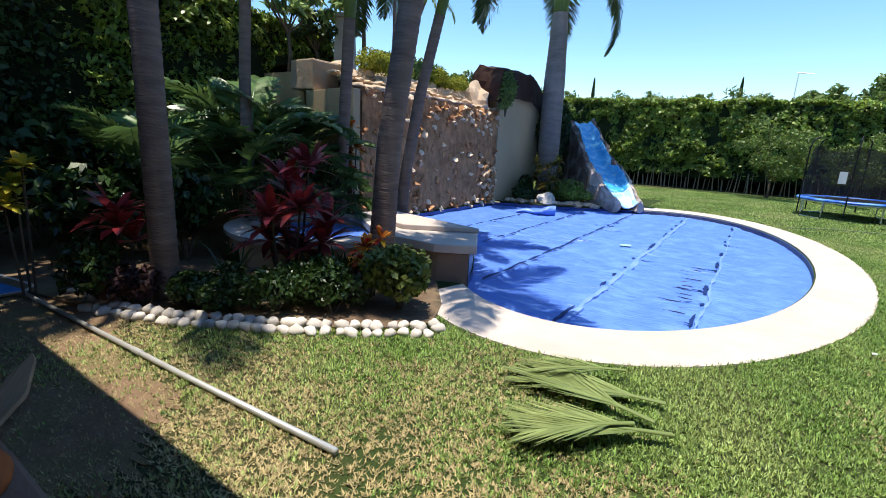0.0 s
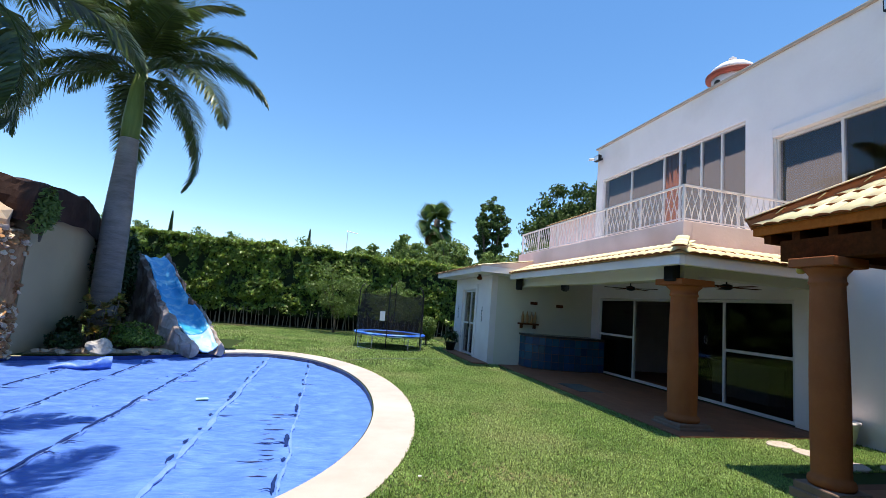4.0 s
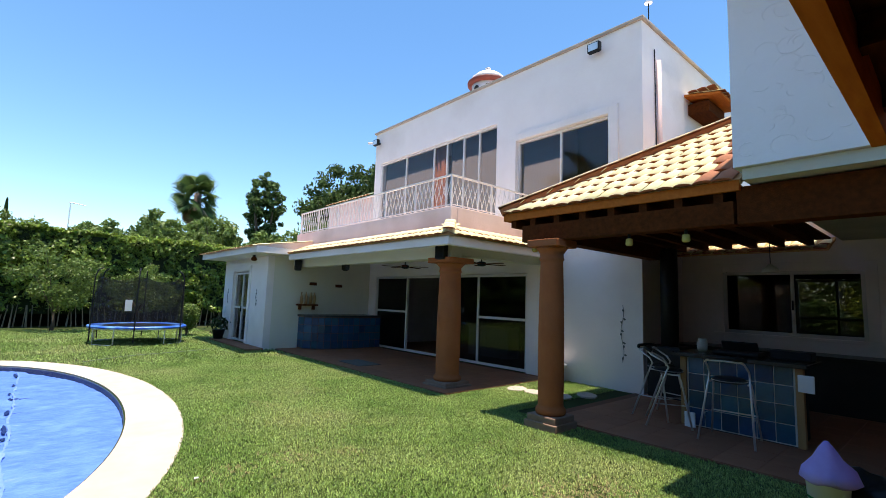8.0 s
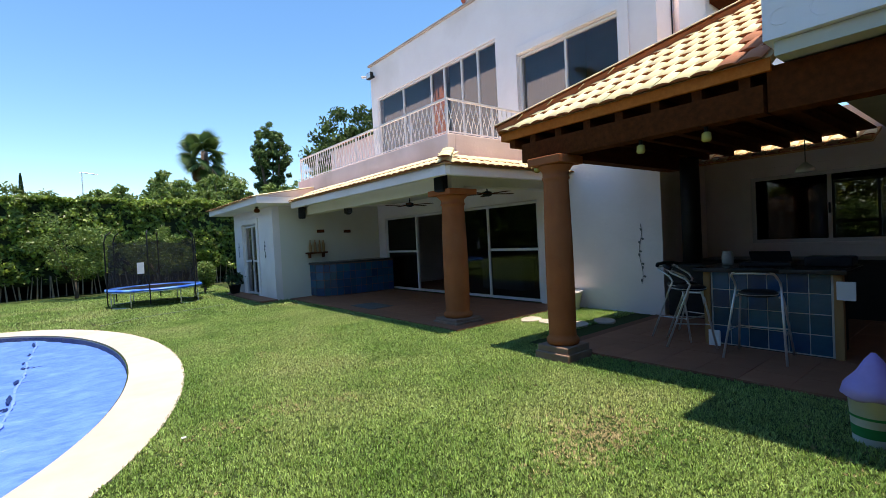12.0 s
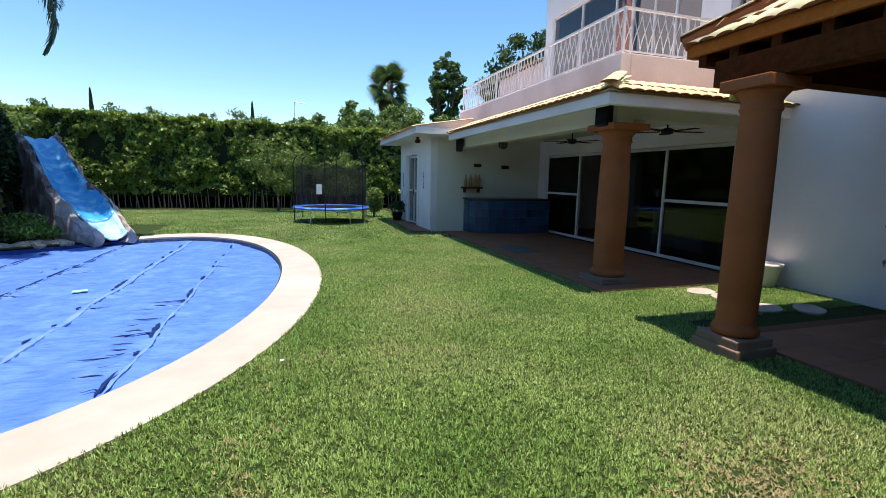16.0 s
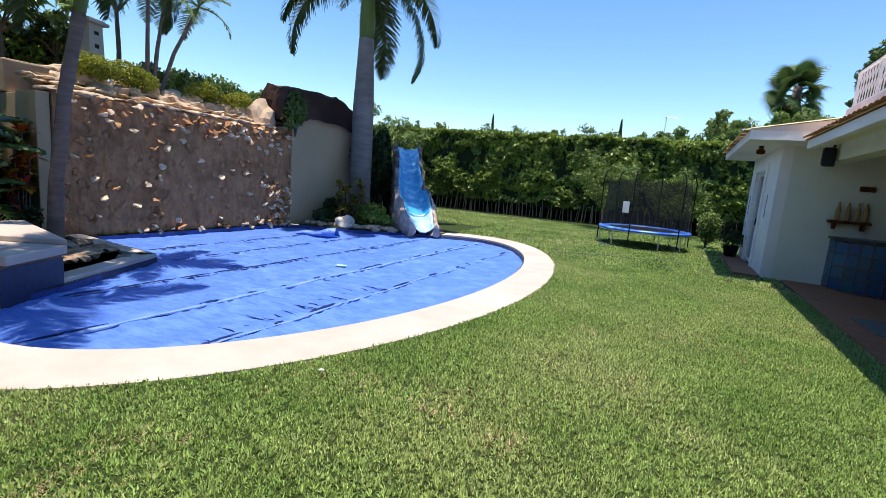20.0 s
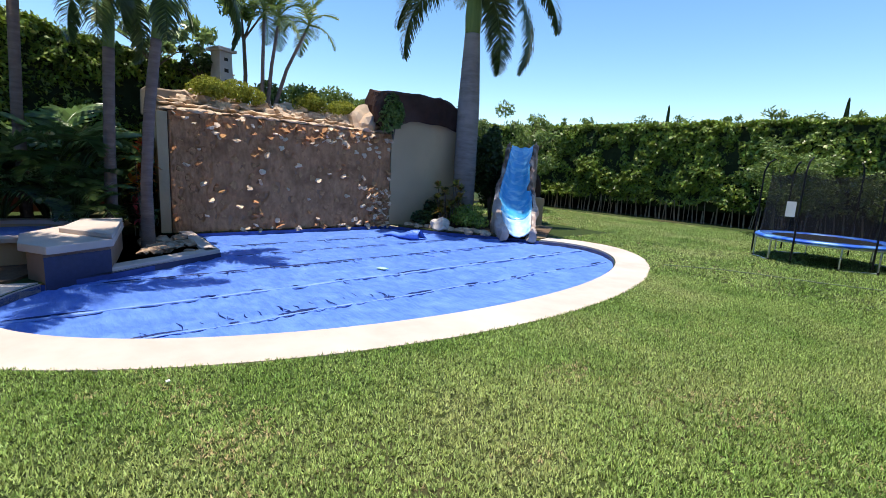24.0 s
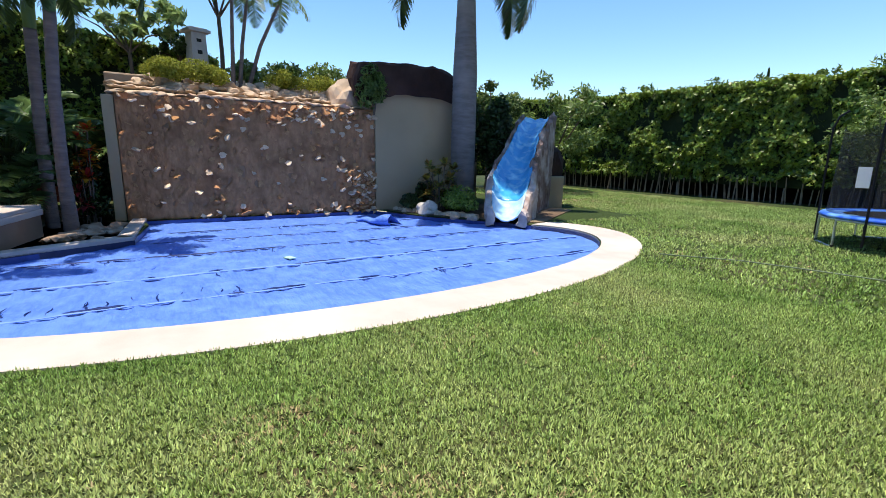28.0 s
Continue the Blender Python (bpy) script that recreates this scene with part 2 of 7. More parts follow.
M_MORTAR = mat("mortar", (0.38, 0.215, 0.125), (0.25, 0.135, 0.076), 5, 0.95, bump=0.9, bscale=10, spec=0.1)
M_ROCK = mat("pale_rock", (0.62, 0.50, 0.37), (0.46, 0.34, 0.24), 3, 0.9, bump=0.5, bscale=9, vary=0.2, stain=(0.52, 0.33, 0.21), sscale=3)
M_BROWNROCK = mat("brown_rock", (0.05, 0.023, 0.017), (0.026, 0.013, 0.01), 2.2, 0.85, bump=0.8, bscale=7, stain=(0.09, 0.05, 0.037))
M_PEBBLE = mat("white_pebble", (0.74, 0.70, 0.64), (0.56, 0.50, 0.44), 6, 0.8, bump=0.3, bscale=20, vary=0.18, stain=(0.40, 0.35, 0.28), sscale=6)
M_TRUNK = mat("palm_trunk", (0.25, 0.185, 0.155), (0.15, 0.108, 0.09), 3, 0.95, bump=0.6, bscale=9, squash=(1, 1, 5), spec=0.1)
M_TRUNKGREY = mat("royal_trunk", (0.25, 0.215, 0.195), (0.15, 0.125, 0.11), 2.5, 0.9, bump=0.5, bscale=9, squash=(1, 1, 4), stain=(0.32, 0.28, 0.25))
M_CROWN = mat("crownshaft", (0.16, 0.22, 0.06), (0.10, 0.15, 0.04), 3, 0.5, bump=0.1, squash=(3, 3, 0.4))
M_FROND = mat("frond", (0.10, 0.145, 0.038), (0.055, 0.088, 0.024), 2, 0.35, bump=0, vary=0.4, island=True, translucent=0.3, spec=0.5)
M_FRONDDRY = mat("cut_frond", (0.26, 0.31, 0.11), (0.14, 0.20, 0.06), 2, 0.5, bump=0, vary=0.3, island=True, translucent=0.2)
M_HEDGE = mat("hedge_leaf", (0.27, 0.365, 0.056), (0.105, 0.175, 0.025), 1.2, 0.4, bump=0, vary=0.55, island=True, translucent=0.3, hue=0.02, spec=0.5)
# near-black fill: the deep shade between hedge leaves, put into colour
M_HEDGESHADE = mat("hedge_core_shade", (0.02, 0.03, 0.01), (0.01, 0.015, 0.006), 3, 0.95, bump=0.5)
M_LEAF = mat("dark_leaf", (0.042, 0.085, 0.018), (0.024, 0.052, 0.012), 2, 0.4, bump=0, vary=0.45, island=True, translucent=0.22, spec=0.45)
M_LEAFLIGHT = mat("light_leaf", (0.20, 0.28, 0.07), (0.11, 0.18, 0.04), 2, 0.42, bump=0, vary=0.4, island=True, translucent=0.32, spec=0.4)
M_LEAFYELLOW = mat("variegated_leaf", (0.26, 0.29, 0.07), (0.05, 0.095, 0.02), 9, 0.4, bump=0, vary=0.5, island=True, translucent=0.28, spec=0.4)
M_RED = mat("red_leaf", (0.46, 0.05, 0.055), (0.16, 0.022, 0.026), 3, 0.32, bump=0, vary=0.55, island=True, translucent=0.32, spec=0.55)
M_ORANGE = mat("croton_leaf", (0.66, 0.21, 0.03), (0.42, 0.10, 0.02), 5, 0.4, bump=0, vary=0.5, island=True, translucent=0.3, hue=0.05)
M_PURPLE = mat("purple_leaf", (0.10, 0.045, 0.05), (0.06, 0.03, 0.03), 4, 0.5, bump=0, vary=0.4, island=True, translucent=0.2)
M_MOUND = mat("mound_leaf", (0.34, 0.36, 0.05), (0.20, 0.23, 0.03), 3, 0.6, bump=0, vary=0.35, island=True, translucent=0.3)
M_BARK = mat("bark", (0.16, 0.12, 0.09), (0.09, 0.07, 0.05), 5, 0.95, bump=0.6)
# the pale stain patches are painted highlights on the crumpled chute
M_SLIDE = mat("slide_blue", (0.05, 0.42, 0.74), (0.02, 0.29, 0.62), 2, 0.22, bump=0.5, bscale=8, spec=0.6, coat=0.3, stain=(0.30, 0.70, 0.86), sscale=4.5)
M_TRAMPBLUE = mat("trampoline_pad", (0.03, 0.16, 0.75), (0.015, 0.09, 0.6), 4, 0.35, bump=0.1, spec=0.5, stain=(0.22, 0.50, 0.85), sscale=2)
M_BLUETILE = mat("blue_tile", (0.016, 0.085, 0.16), (0.011, 0.052, 0.11), 6, 0.25, bump=0.05, vary=0.35, hue=0.02, spec=0.4)
M_TILEWOOD = mat("bar_wood", (0.42, 0.24, 0.10), (0.32, 0.17, 0.07), 3, 0.5, bump=0.1, squash=(4, 4, 0.6))
M_COUNTER = mat("dark_counter", (0.05, 0.045, 0.04), (0.03, 0.027, 0.025), 9, 0.25, bump=0.02)
M_POLE = mat("pole_aluminium", (0.62, 0.62, 0.60), (0.52, 0.52, 0.50), 9, 0.45, metal=0.5, bump=0.1)
M_PLASTICWHITE = mat("white_plastic", (0.80, 0.80, 0.80), (0.75, 0.75, 0.75), 5, 0.4, bump=0.0)
M_GREENPRINT = mat("green_print", (0.03, 0.28, 0.08), None, 5, 0.5, bump=0)
M_LILAC = mat("lilac_bag", (0.42, 0.33, 0.72), (0.34, 0.26, 0.62), 6, 0.5, bump=0.2, bscale=8)
M_NET = mat("black_net", (0.012, 0.012, 0.013), None, 5, 0.8, bump=0)
M_FARLEAF = mat("far_leaf", (0.085, 0.135, 0.038), (0.05, 0.088, 0.024), 1, 0.6, bump=0, vary=0.45, island=True, translucent=0.25)
M_GRASS = mat("grass_blade", (0.345, 0.455, 0.145), (0.165, 0.285, 0.062), 1.1, 0.5, bump=0, vary=0.78, island=True, translucent=0.2, stain=(0.41, 0.455, 0.185), sscale=0.5, hue=0.015, spec=0.35)
M_STRAW = mat("dry_blade", (0.44, 0.36, 0.19), (0.30, 0.24, 0.12), 1.5, 0.8, bump=0, vary=0.5, island=True)
M_LEAFGLOSS = mat("glossy_leaf", (0.13, 0.215, 0.07), (0.07, 0.13, 0.038), 2, 0.28, bump=0, vary=0.45, island=True, translucent=0.25, spec=0.6)


def glass(name, tint, rough_=0.03, ior=1.5):
    m = bpy.data.materials.new(name)
    m.use_nodes = True
    nt, link = m.node_tree, m.node_tree.links.new
    gl = nt.nodes.new("ShaderNodeBsdfGlossy")
    gl.inputs["Roughness"].default_value = rough_
    tp = nt.nodes.new("ShaderNodeBsdfTransparent")
    tp.inputs["Color"].default_value = (*tint, 1)
    lw = nt.nodes.new("ShaderNodeLayerWeight")
    lw.inputs["Blend"].default_value = 0.5
    pw = nt.nodes.new("ShaderNodeMath")
    pw.operation = "POWER"
    pw.inputs[1].default_value = 5
    link(lw.outputs["Facing"], pw.inputs[0])
    fr = nt.nodes.new("ShaderNodeMath")
    fr.operation = "MULTIPLY_ADD"
    r0 = ((ior - 1) / (ior + 1)) ** 2
    fr.inputs[1].default_value, fr.inputs[2].default_value = 1 - r0, r0
    link(pw.outputs[0], fr.inputs[0])
    ms = nt.nodes.new("ShaderNodeMixShader")
    link(fr.outputs[0], ms.inputs[0])
    link(tp.outputs[0], ms.inputs[1])
    link(gl.outputs[0], ms.inputs[2])
    link(ms.outputs[0], nt.nodes["Material Output"].inputs["Surface"])
    return m


M_GLASS = glass("window_glass", (0.34, 0.35, 0.35))
M_GLASSTINT = glass("tinted_glass", (0.84, 0.82, 0.82))
M_LEAFPALE = mat("pale_leaf", (0.30, 0.40, 0.15), (0.17, 0.26, 0.08), 2, 0.35, bump=0, vary=0.35, island=True, translucent=0.35, spec=0.5)
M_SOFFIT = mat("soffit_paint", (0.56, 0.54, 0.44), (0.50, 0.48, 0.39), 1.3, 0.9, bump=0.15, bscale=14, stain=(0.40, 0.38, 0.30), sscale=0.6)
M_CROTON = mat("yellow_croton", (0.66, 0.50, 0.05), (0.34, 0.36, 0.05), 6, 0.4, bump=0, vary=0.4, island=True, translucent=0.35)
M_UPRIGHT = mat("upright_leaf", (0.13, 0.20, 0.065), (0.07, 0.12, 0.04), 1, 0.55, bump=0, vary=0.5, island=True, translucent=0.3)
M_CROTONMIX = mat("mixed_croton", (0.42, 0.26, 0.05), (0.08, 0.12, 0.03), 7, 0.4, bump=0, vary=0.5, island=True, translucent=0.3, hue=0.04)
M_TILELIP = mat("tile_lip", (0.42, 0.145, 0.065), (0.32, 0.10, 0.045), 5, 0.9, bump=0.2, spec=0.1)

# ---- ground ----
POOL_C, POOL_A, POOL_B, POOL_N = (-1.345, 8.8), 2.42, 4.97, 2.02
RIM_C, RIM_A, RIM_B, RIM_N = (-1.3, 8.79), 3.03, 5.71, 1.98


def round_edge(centre, a, b, n, deg):
    t = radians(deg)
    c, s = math.cos(t), math.sin(t)
    return (centre[0] + a * math.copysign(abs(c) ** (2 / n), c), centre[1] + b * math.copysign(abs(s) ** (2 / n), s))


INNER = [round_edge(POOL_C, POOL_A, POOL_B, POOL_N, d) for d in range(-114, 114, 3)]
OUTER = [round_edge(RIM_C, RIM_A, RIM_B, RIM_N, d) for d in range(-114, 114, 3)]
# west side of the water: slide, rocks, stone wall, planter and spa
WEST = [(-2.68, 13.26), (-3.4, 12.74), (-4.31, 12.09), (-5.26, 11.71), (-5.84, 11.44), (-5.82, 6.56), (-5.12, 6.68), (-3.52, 6.51), (-2.63, 4.95), (-2.34, 4.3)]
POOL = INNER + WEST

bm = bmesh.new()
far = [bm.verts.new((x, y, 0)) for x, y in ((-260, -200), (260, -200), (260, 320), (-260, 320))]
rim = [bm.verts.new((x, y, 0)) for x, y in POOL]
ring = [bm.edges.new((far[k], far[(k + 1) % 4])) for k in range(4)] + [bm.edges.new((rim[k], rim[(k + 1) % len(rim)])) for k in range(len(rim))]
bmesh.ops.triangle_fill(bm, use_beauty=True, use_dissolve=False, edges=ring)
for f in bm.faces:
    if f.normal.z < 0:
        f.normal_flip()
solid("ground", bm, M_LAWN, "short green lawn with dry straw patches", "ground")

# pool basin, cover and coping
bm = bmesh.new()
prism(bm, POOL, -1.4, -0.02)
top = max(bm.faces, key=lambda f: f.calc_center_median().z)
bm.faces.remove(top)
solid("pool_basin", bm, M_POOLTILE, "blue tiled wall of the swimming pool", "pool")

bm = bmesh.new()
n = len(INNER) - 1
for i in range(0, n):
    (a, b), (c, d) = (INNER[i], OUTER[i]), (INNER[i + 1], OUTER[i + 1])
    for z0, z1 in ((-0.10, 0.014),):
        vs = [bm.verts.new((*p, z)) for z in (z0, z1) for p in (a, b, d, c)]
        bm.faces.new(vs[4:])
        bm.faces.new((vs[0], vs[4], vs[7], vs[3]))
        bm.faces.new((vs[1], vs[2], vs[6], vs[5]))
bmesh.ops.remove_doubles(bm, verts=bm.verts[:], dist=0.002)
bmesh.ops.recalc_face_normals(bm, faces=bm.faces[:])
edge = [e for e in bm.edges if len(e.link_faces) == 2 and e.calc_face_angle(0) > 1.0]
bmesh.ops.bevel(bm, geom=edge, offset=0.018, segments=2, affect="EDGES")
solid("pool_coping", bm, M_COPING, "wide pinkish-cream stone coping round the pool", "coping")

# ---- house walls ----
FX = 8.63
house = thing("house", "white two-storey villa with balcony and clay-tiled eaves", "house", kind="structure")


def wall(name, pairs, m=M_WHITE, label="", parent=house):
    return [part(name, boxes(p), m, parent, label) for p in pairs][0]


# ground floor behind the terrace: sliders from y 7.2 to 13.55
wall("wall_west", [((FX, 4.45, 0), (FX + 0.2, 7.2, 3.2)), ((FX, 7.2, 2.32), (FX + 0.2, 13.58, 3.2)), ((FX, 13.58, 0), (FX + 0.2, 14.0, 3.2))], label="white plastered wall")
wall("wall_upper", [((FX, 4.4, 3.2), (FX + 0.2, 5.12, 7.38)), ((FX, 7.56, 3.2), (FX + 0.2, 8.24, 7.38)), ((FX, 5.12, 3.2), (FX + 0.2, 7.56, 4.1)), ((FX, 5.12, 5.6), (FX + 0.2, 7.56, 7.38)),
                    ((FX, 8.24, 6.25), (FX + 0.2, 13.64, 7.38)), ((FX, 8.24, 3.2), (FX + 0.2, 13.64, 3.62)), ((FX, 13.64, 3.2), (FX + 0.2, 14.0, 7.38))], label="white plastered upper wall")
wall("wall_south", [((FX + 0.2, 4.4, 2.9), (17, 4.6, 7.38)), ((FX + 0.2, 4.45, 0), (10.5, 4.62, 2.9))])
wall("wall_north", [((FX + 0.2, 13.8, 0), (17, 14.0, 7.38))])
wall("wall_east", [((16.8, 4.4, 0), (17, 14.0, 7.38))])
part("roof_slab", boxes(((FX + 0.2, 4.6, 7.1), (16.8, 13.8, 7.25))), M_WHITE, house)
part("floor_slab", boxes(((FX + 0.2, 4.62, 3.0), (16.8, 13.8, 3.2))), M_WHITE, house)
part("cornice", bevelled(boxes(((FX - 0.06, 4.34, 7.382), (FX + 0.25, 14.06, 7.45)), ((FX + 0.26, 4.34, 7.382), (17, 4.65, 7.45))), 0.02), M_TRIM, house, "thin weathered grey-brown coping")
# near-black back wall stands in for the unlit depth of the room
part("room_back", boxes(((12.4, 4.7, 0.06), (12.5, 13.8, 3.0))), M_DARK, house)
part("room_back_upper", boxes(((11.4, 4.7, 3.2), (11.5, 13.8, 7.1)), ((FX + 0.2, 7.6, 3.2), (11.4, 7.7, 7.1))), M_CREAM, house)
part("room_floor", boxes(((FX + 0.2, 4.7, 0.0), (12.4, 13.8, 0.06))), M_FLOOR, house)

# annex: front wall x 5.1, near corner y 14
AX = 5.1
annex = thing("annex", "single-storey white annex with a glazed door", "annex", kind="structure")
wall("wall", [((AX, 14.0, 0), (AX + 0.2, 15.5, 2.75)), ((AX, 16.95, 0), (AX + 0.2, 18.0, 2.75)), ((AX, 15.5, 2.32), (AX + 0.2, 16.95, 2.75)), ((AX + 0.2, 17.8, 0), (9.4, 18.0, 2.75)), ((9.4, 14.2, 0), (9.6, 18.0, 2.75))], parent=annex)
wall("wall", [((AX + 0.2, 14.0, 0), (FX + 0.2, 14.2, 2.75))], M_TERRACE, "cream terrace wall", annex)
part("roof", boxes(((4.4, 13.05, 2.75), (9.6, 18.4, 2.92))), M_WHITE, annex, "white roof slab with a wide overhang")
part("step", bevelled(boxes(((4.62, 13.9, 0), (AX, 17.6, 0.06))), 0.01), M_FLOOR, annex, "clay-tiled door step")
# upper rear volume behind the balcony
wall("wall_rear", [((8.7, 14.05, 2.92), (12.5, 17.4, 5.2))], M_PINK, "pink painted wall of the rear volume")

# patio recess behind the bar
PX = 10.5
wall("wall_patio", [((PX, -6, 0), (PX + 0.2, 1.5, 3.4)), ((PX, 3.66, 0), (PX + 0.2, 4.45, 3.4)), ((PX, 1.5, 0), (PX + 0.2, 3.66, 1.16)), ((PX, 1.5, 2.40), (PX + 0.2, 3.66, 3.4))], M_WHITE, "white wall with a sliding window")
# kitchen shell coloured near-black to look unlit
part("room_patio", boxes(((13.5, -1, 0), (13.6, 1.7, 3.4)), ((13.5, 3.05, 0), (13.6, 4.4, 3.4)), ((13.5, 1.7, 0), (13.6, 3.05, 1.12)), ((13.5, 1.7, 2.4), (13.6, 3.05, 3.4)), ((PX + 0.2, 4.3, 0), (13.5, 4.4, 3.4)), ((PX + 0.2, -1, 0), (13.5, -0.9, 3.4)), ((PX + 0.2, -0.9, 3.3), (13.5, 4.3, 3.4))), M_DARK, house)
# upper white block over the south side of the patio
upper = boxes(((5.0, -6, 3.02), (5.2, 1.83, 6.2)), ((5.2, 1.63, 3.02), (PX + 0.2, 1.83, 6.2)), ((5.2, -6, 3.02), (PX, 1.63, 3.14)), ((5.2, -6, 6.05), (PX, 1.63, 6.2)))
part("wall_block", upper, mat("stucco", (0.84, 0.81, 0.80), (0.78, 0.75, 0.74), 1.4, 0.8, bump=0.9, bscale=5, stain=(0.72, 0.68, 0.66)), house, "white swirled stucco wall of the upper block")
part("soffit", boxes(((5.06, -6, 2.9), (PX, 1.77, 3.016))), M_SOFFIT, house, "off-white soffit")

# ---- terrace and patio floors ----
terrace = thing("floor_terrace", "terracotta tiled terrace floor under the eave", "floor", kind="structure")
part("slab", boxes(((5.48, 6.42, -0.05), (FX, 14.0, 0.012))), M_GROUT, terrace)
patio = thing("floor_patio", "terracotta tiled patio floor", "floor", kind="structure")
part("slab", boxes(((5.62, -5.9, -0.05), (PX, 4.62, 0.012)), ((-4.6, -5.9, -0.05), (5.62, 0.25, 0.012))), M_GROUT, patio)


def floor_tiles(parent, x0, x1, y0, y1, size=0.4, gap=0.004, z=0.03):
    bm = bmesh.new()
    box(bm, (-size / 2 + gap / 2, -size / 2 + gap / 2, -0.02), (size / 2 - gap / 2, size / 2 - gap / 2, 0))
    me = mesh_of("floor_tile", bm, M_FLOOR)
    for i in range(int((x1 - x0) / size + 0.01)):
        for j in range(int((y1 - y0) / size + 0.01)):
            t = part("floor_tile", me, None, parent)
            t.location = (x0 + (i + 0.5) * size, y0 + (j + 0.5) * size, z + random.uniform(-0.001, 0.001))


# ---- terrace roof: balcony band, sloped tiled eave, beam ----
part("balcony_band", bevelled(boxes(((6.02, 7.05, 2.98), (6.2, 14.2, 3.5)), ((6.2, 7.05, 2.98), (FX, 7.23, 3.5))), 0.02), M_PINK, house, "pink painted balcony parapet")
part("balcony_floor", boxes(((6.2, 7.23, 2.85), (FX, 14.0, 3.05))), M_WHITE, house)
part("terrace_ceiling", boxes(((5.42, 6.42, 2.74), (FX, 13.05, 2.84))), M_TERRACE, house, "cream terrace ceiling")
part("terrace_beam", boxes(((5.84, 6.8, 2.44), (6.12, 13.9, 2.74)), ((6.12, 6.8, 2.5), (FX, 7.08, 2.74))), M_TERRACE, house, "cream beam under the eave")
part("fascia", bevelled(boxes(((5.31, 6.31, 2.60), (5.42, 13.05, 2.76)), ((5.42, 6.31, 2.60), (FX, 6.42, 2.76))), 0.012), M_WHITE, house, "white fascia board")


def sheet(verts, faces, depth=0.05):
    bm = bmesh.new()
    vs = [bm.verts.new(v) for v in verts]
    for f in faces:
        bm.faces.new([vs[k] for k in f])
    bmesh.ops.recalc_face_normals(bm, faces=bm.faces[:])
    bmesh.ops.solidify(bm, geom=bm.faces[:], thickness=depth)
    return bm


part("eave_boards", sheet([(5.27, 6.27, 2.78), (5.27, 13.05, 2.78), (6.02, 13.05, 3.1), (6.02, 7.05, 3.1), (FX, 6.27, 2.78), (FX, 7.05, 3.1)], [(0, 1, 2, 3), (0, 3, 5, 4)], 0.02), M_TILEBASE, house)

# ---- patio hip roof ----
SLOPE = 0.6
patio_roof = thing("roof_patio", "hipped patio roof of curved clay tiles on dark beams", "roof", kind="structure")
apex = (8.15, 2.0, 2.95 + 2.95 * SLOPE)
part("roof_boards", sheet([(5.2, 4.95, 2.95), (5.2, 1.83, 2.95), (8.15, 1.83, apex[2]), (8.15, 2.0, apex[2]), (11.2, 4.95, 2.95)], [(0, 1, 2, 3), (0, 3, 4)], 0.06), M_TILEBASE, patio_roof)
part("fascia", boxes(((5.20, 1.84, 2.84), (5.25, 4.95, 2.945)), ((5.25, 4.9, 2.84), (FX - 0.02, 4.95, 2.945))), M_FASCIA, patio_roof, "orange-brown fascia board")
for y in (2.05, 2.45, 2.85, 3.25, 3.65, 4.05, 4.45, 4.8):
    part("rafter", boxes(((5.255, y - 0.045, 2.74), (9.6, y + 0.045, 2.87))), M_WOOD, patio_roof)
part("beam", boxes(((5.21, 1.9, 2.5), (5.42, 4.6, 2.735))), M_WOOD, patio_roof, "dark wooden eave beam")
part("beam", boxes(((5.43, 4.1, 2.5), (FX - 0.02, 4.3, 2.735))), M_WOOD, patio_roof)
part("beam", boxes(((5.25, -6, 2.5), (5.47, 1.88, 2.88))), M_WOOD, patio_roof, "dark wooden main beam")
part("ceiling_boards", boxes(((5.26, 1.84, 2.875), (9.98, 4.89, 2.9))), M_WOOD, patio_roof, "dark wooden plank ceiling")

# ---- south roof over the starting point ----
south = thing("roof_south", "timber patio roof with dark beams", "roof", kind="structure")
part("fascia", boxes(((-5.4, 0.64, 2.66), (3.75, 0.72, 2.92))), M_FASCIA, south, "orange-brown fascia board, coloured as lit wood")
part("ceiling_boards", boxes(((-5.4, -6, 2.93), (3.75, 0.72, 3.0))), M_WOOD, south)
for k in range(11):
    x = -5.2 + 0.86 * k
    part("rafter", boxes(((x, -6, 2.78), (x + 0.1, 0.635, 2.925))), M_WOOD, south)
part("beam", boxes(((-5.4, 0.1, 2.52), (3.7, 0.32, 2.775))), M_WOOD, south)
wall("wall_back", [((-5.6, -6.2, 0), (PX, -6, 3.1))])
wall("wall_side", [((-5.6, -6, 0), (-5.42, -0.6, 3.0))])

# overhang of the upper block, and a tiled ledge along the patio wall
part("block_overhang", bevelled(boxes(((4.4, -6, 5.2), (4.998, 1.9, 5.32)), ((4.998, 1.832, 5.2), (PX, 1.9, 5.32))), 0.01), M_WHITE, house)
part("ledge_boards", sheet([(9.75, 1.85, 2.66), (9.75, 4.4, 2.66), (PX, 4.4, 2.92), (PX, 1.85, 2.92)], [(0, 1, 2, 3)]), M_TILEBASE, patio_roof)

# swirled trowel marks on the stucco block, on its west and north faces
g = random.Random(8)
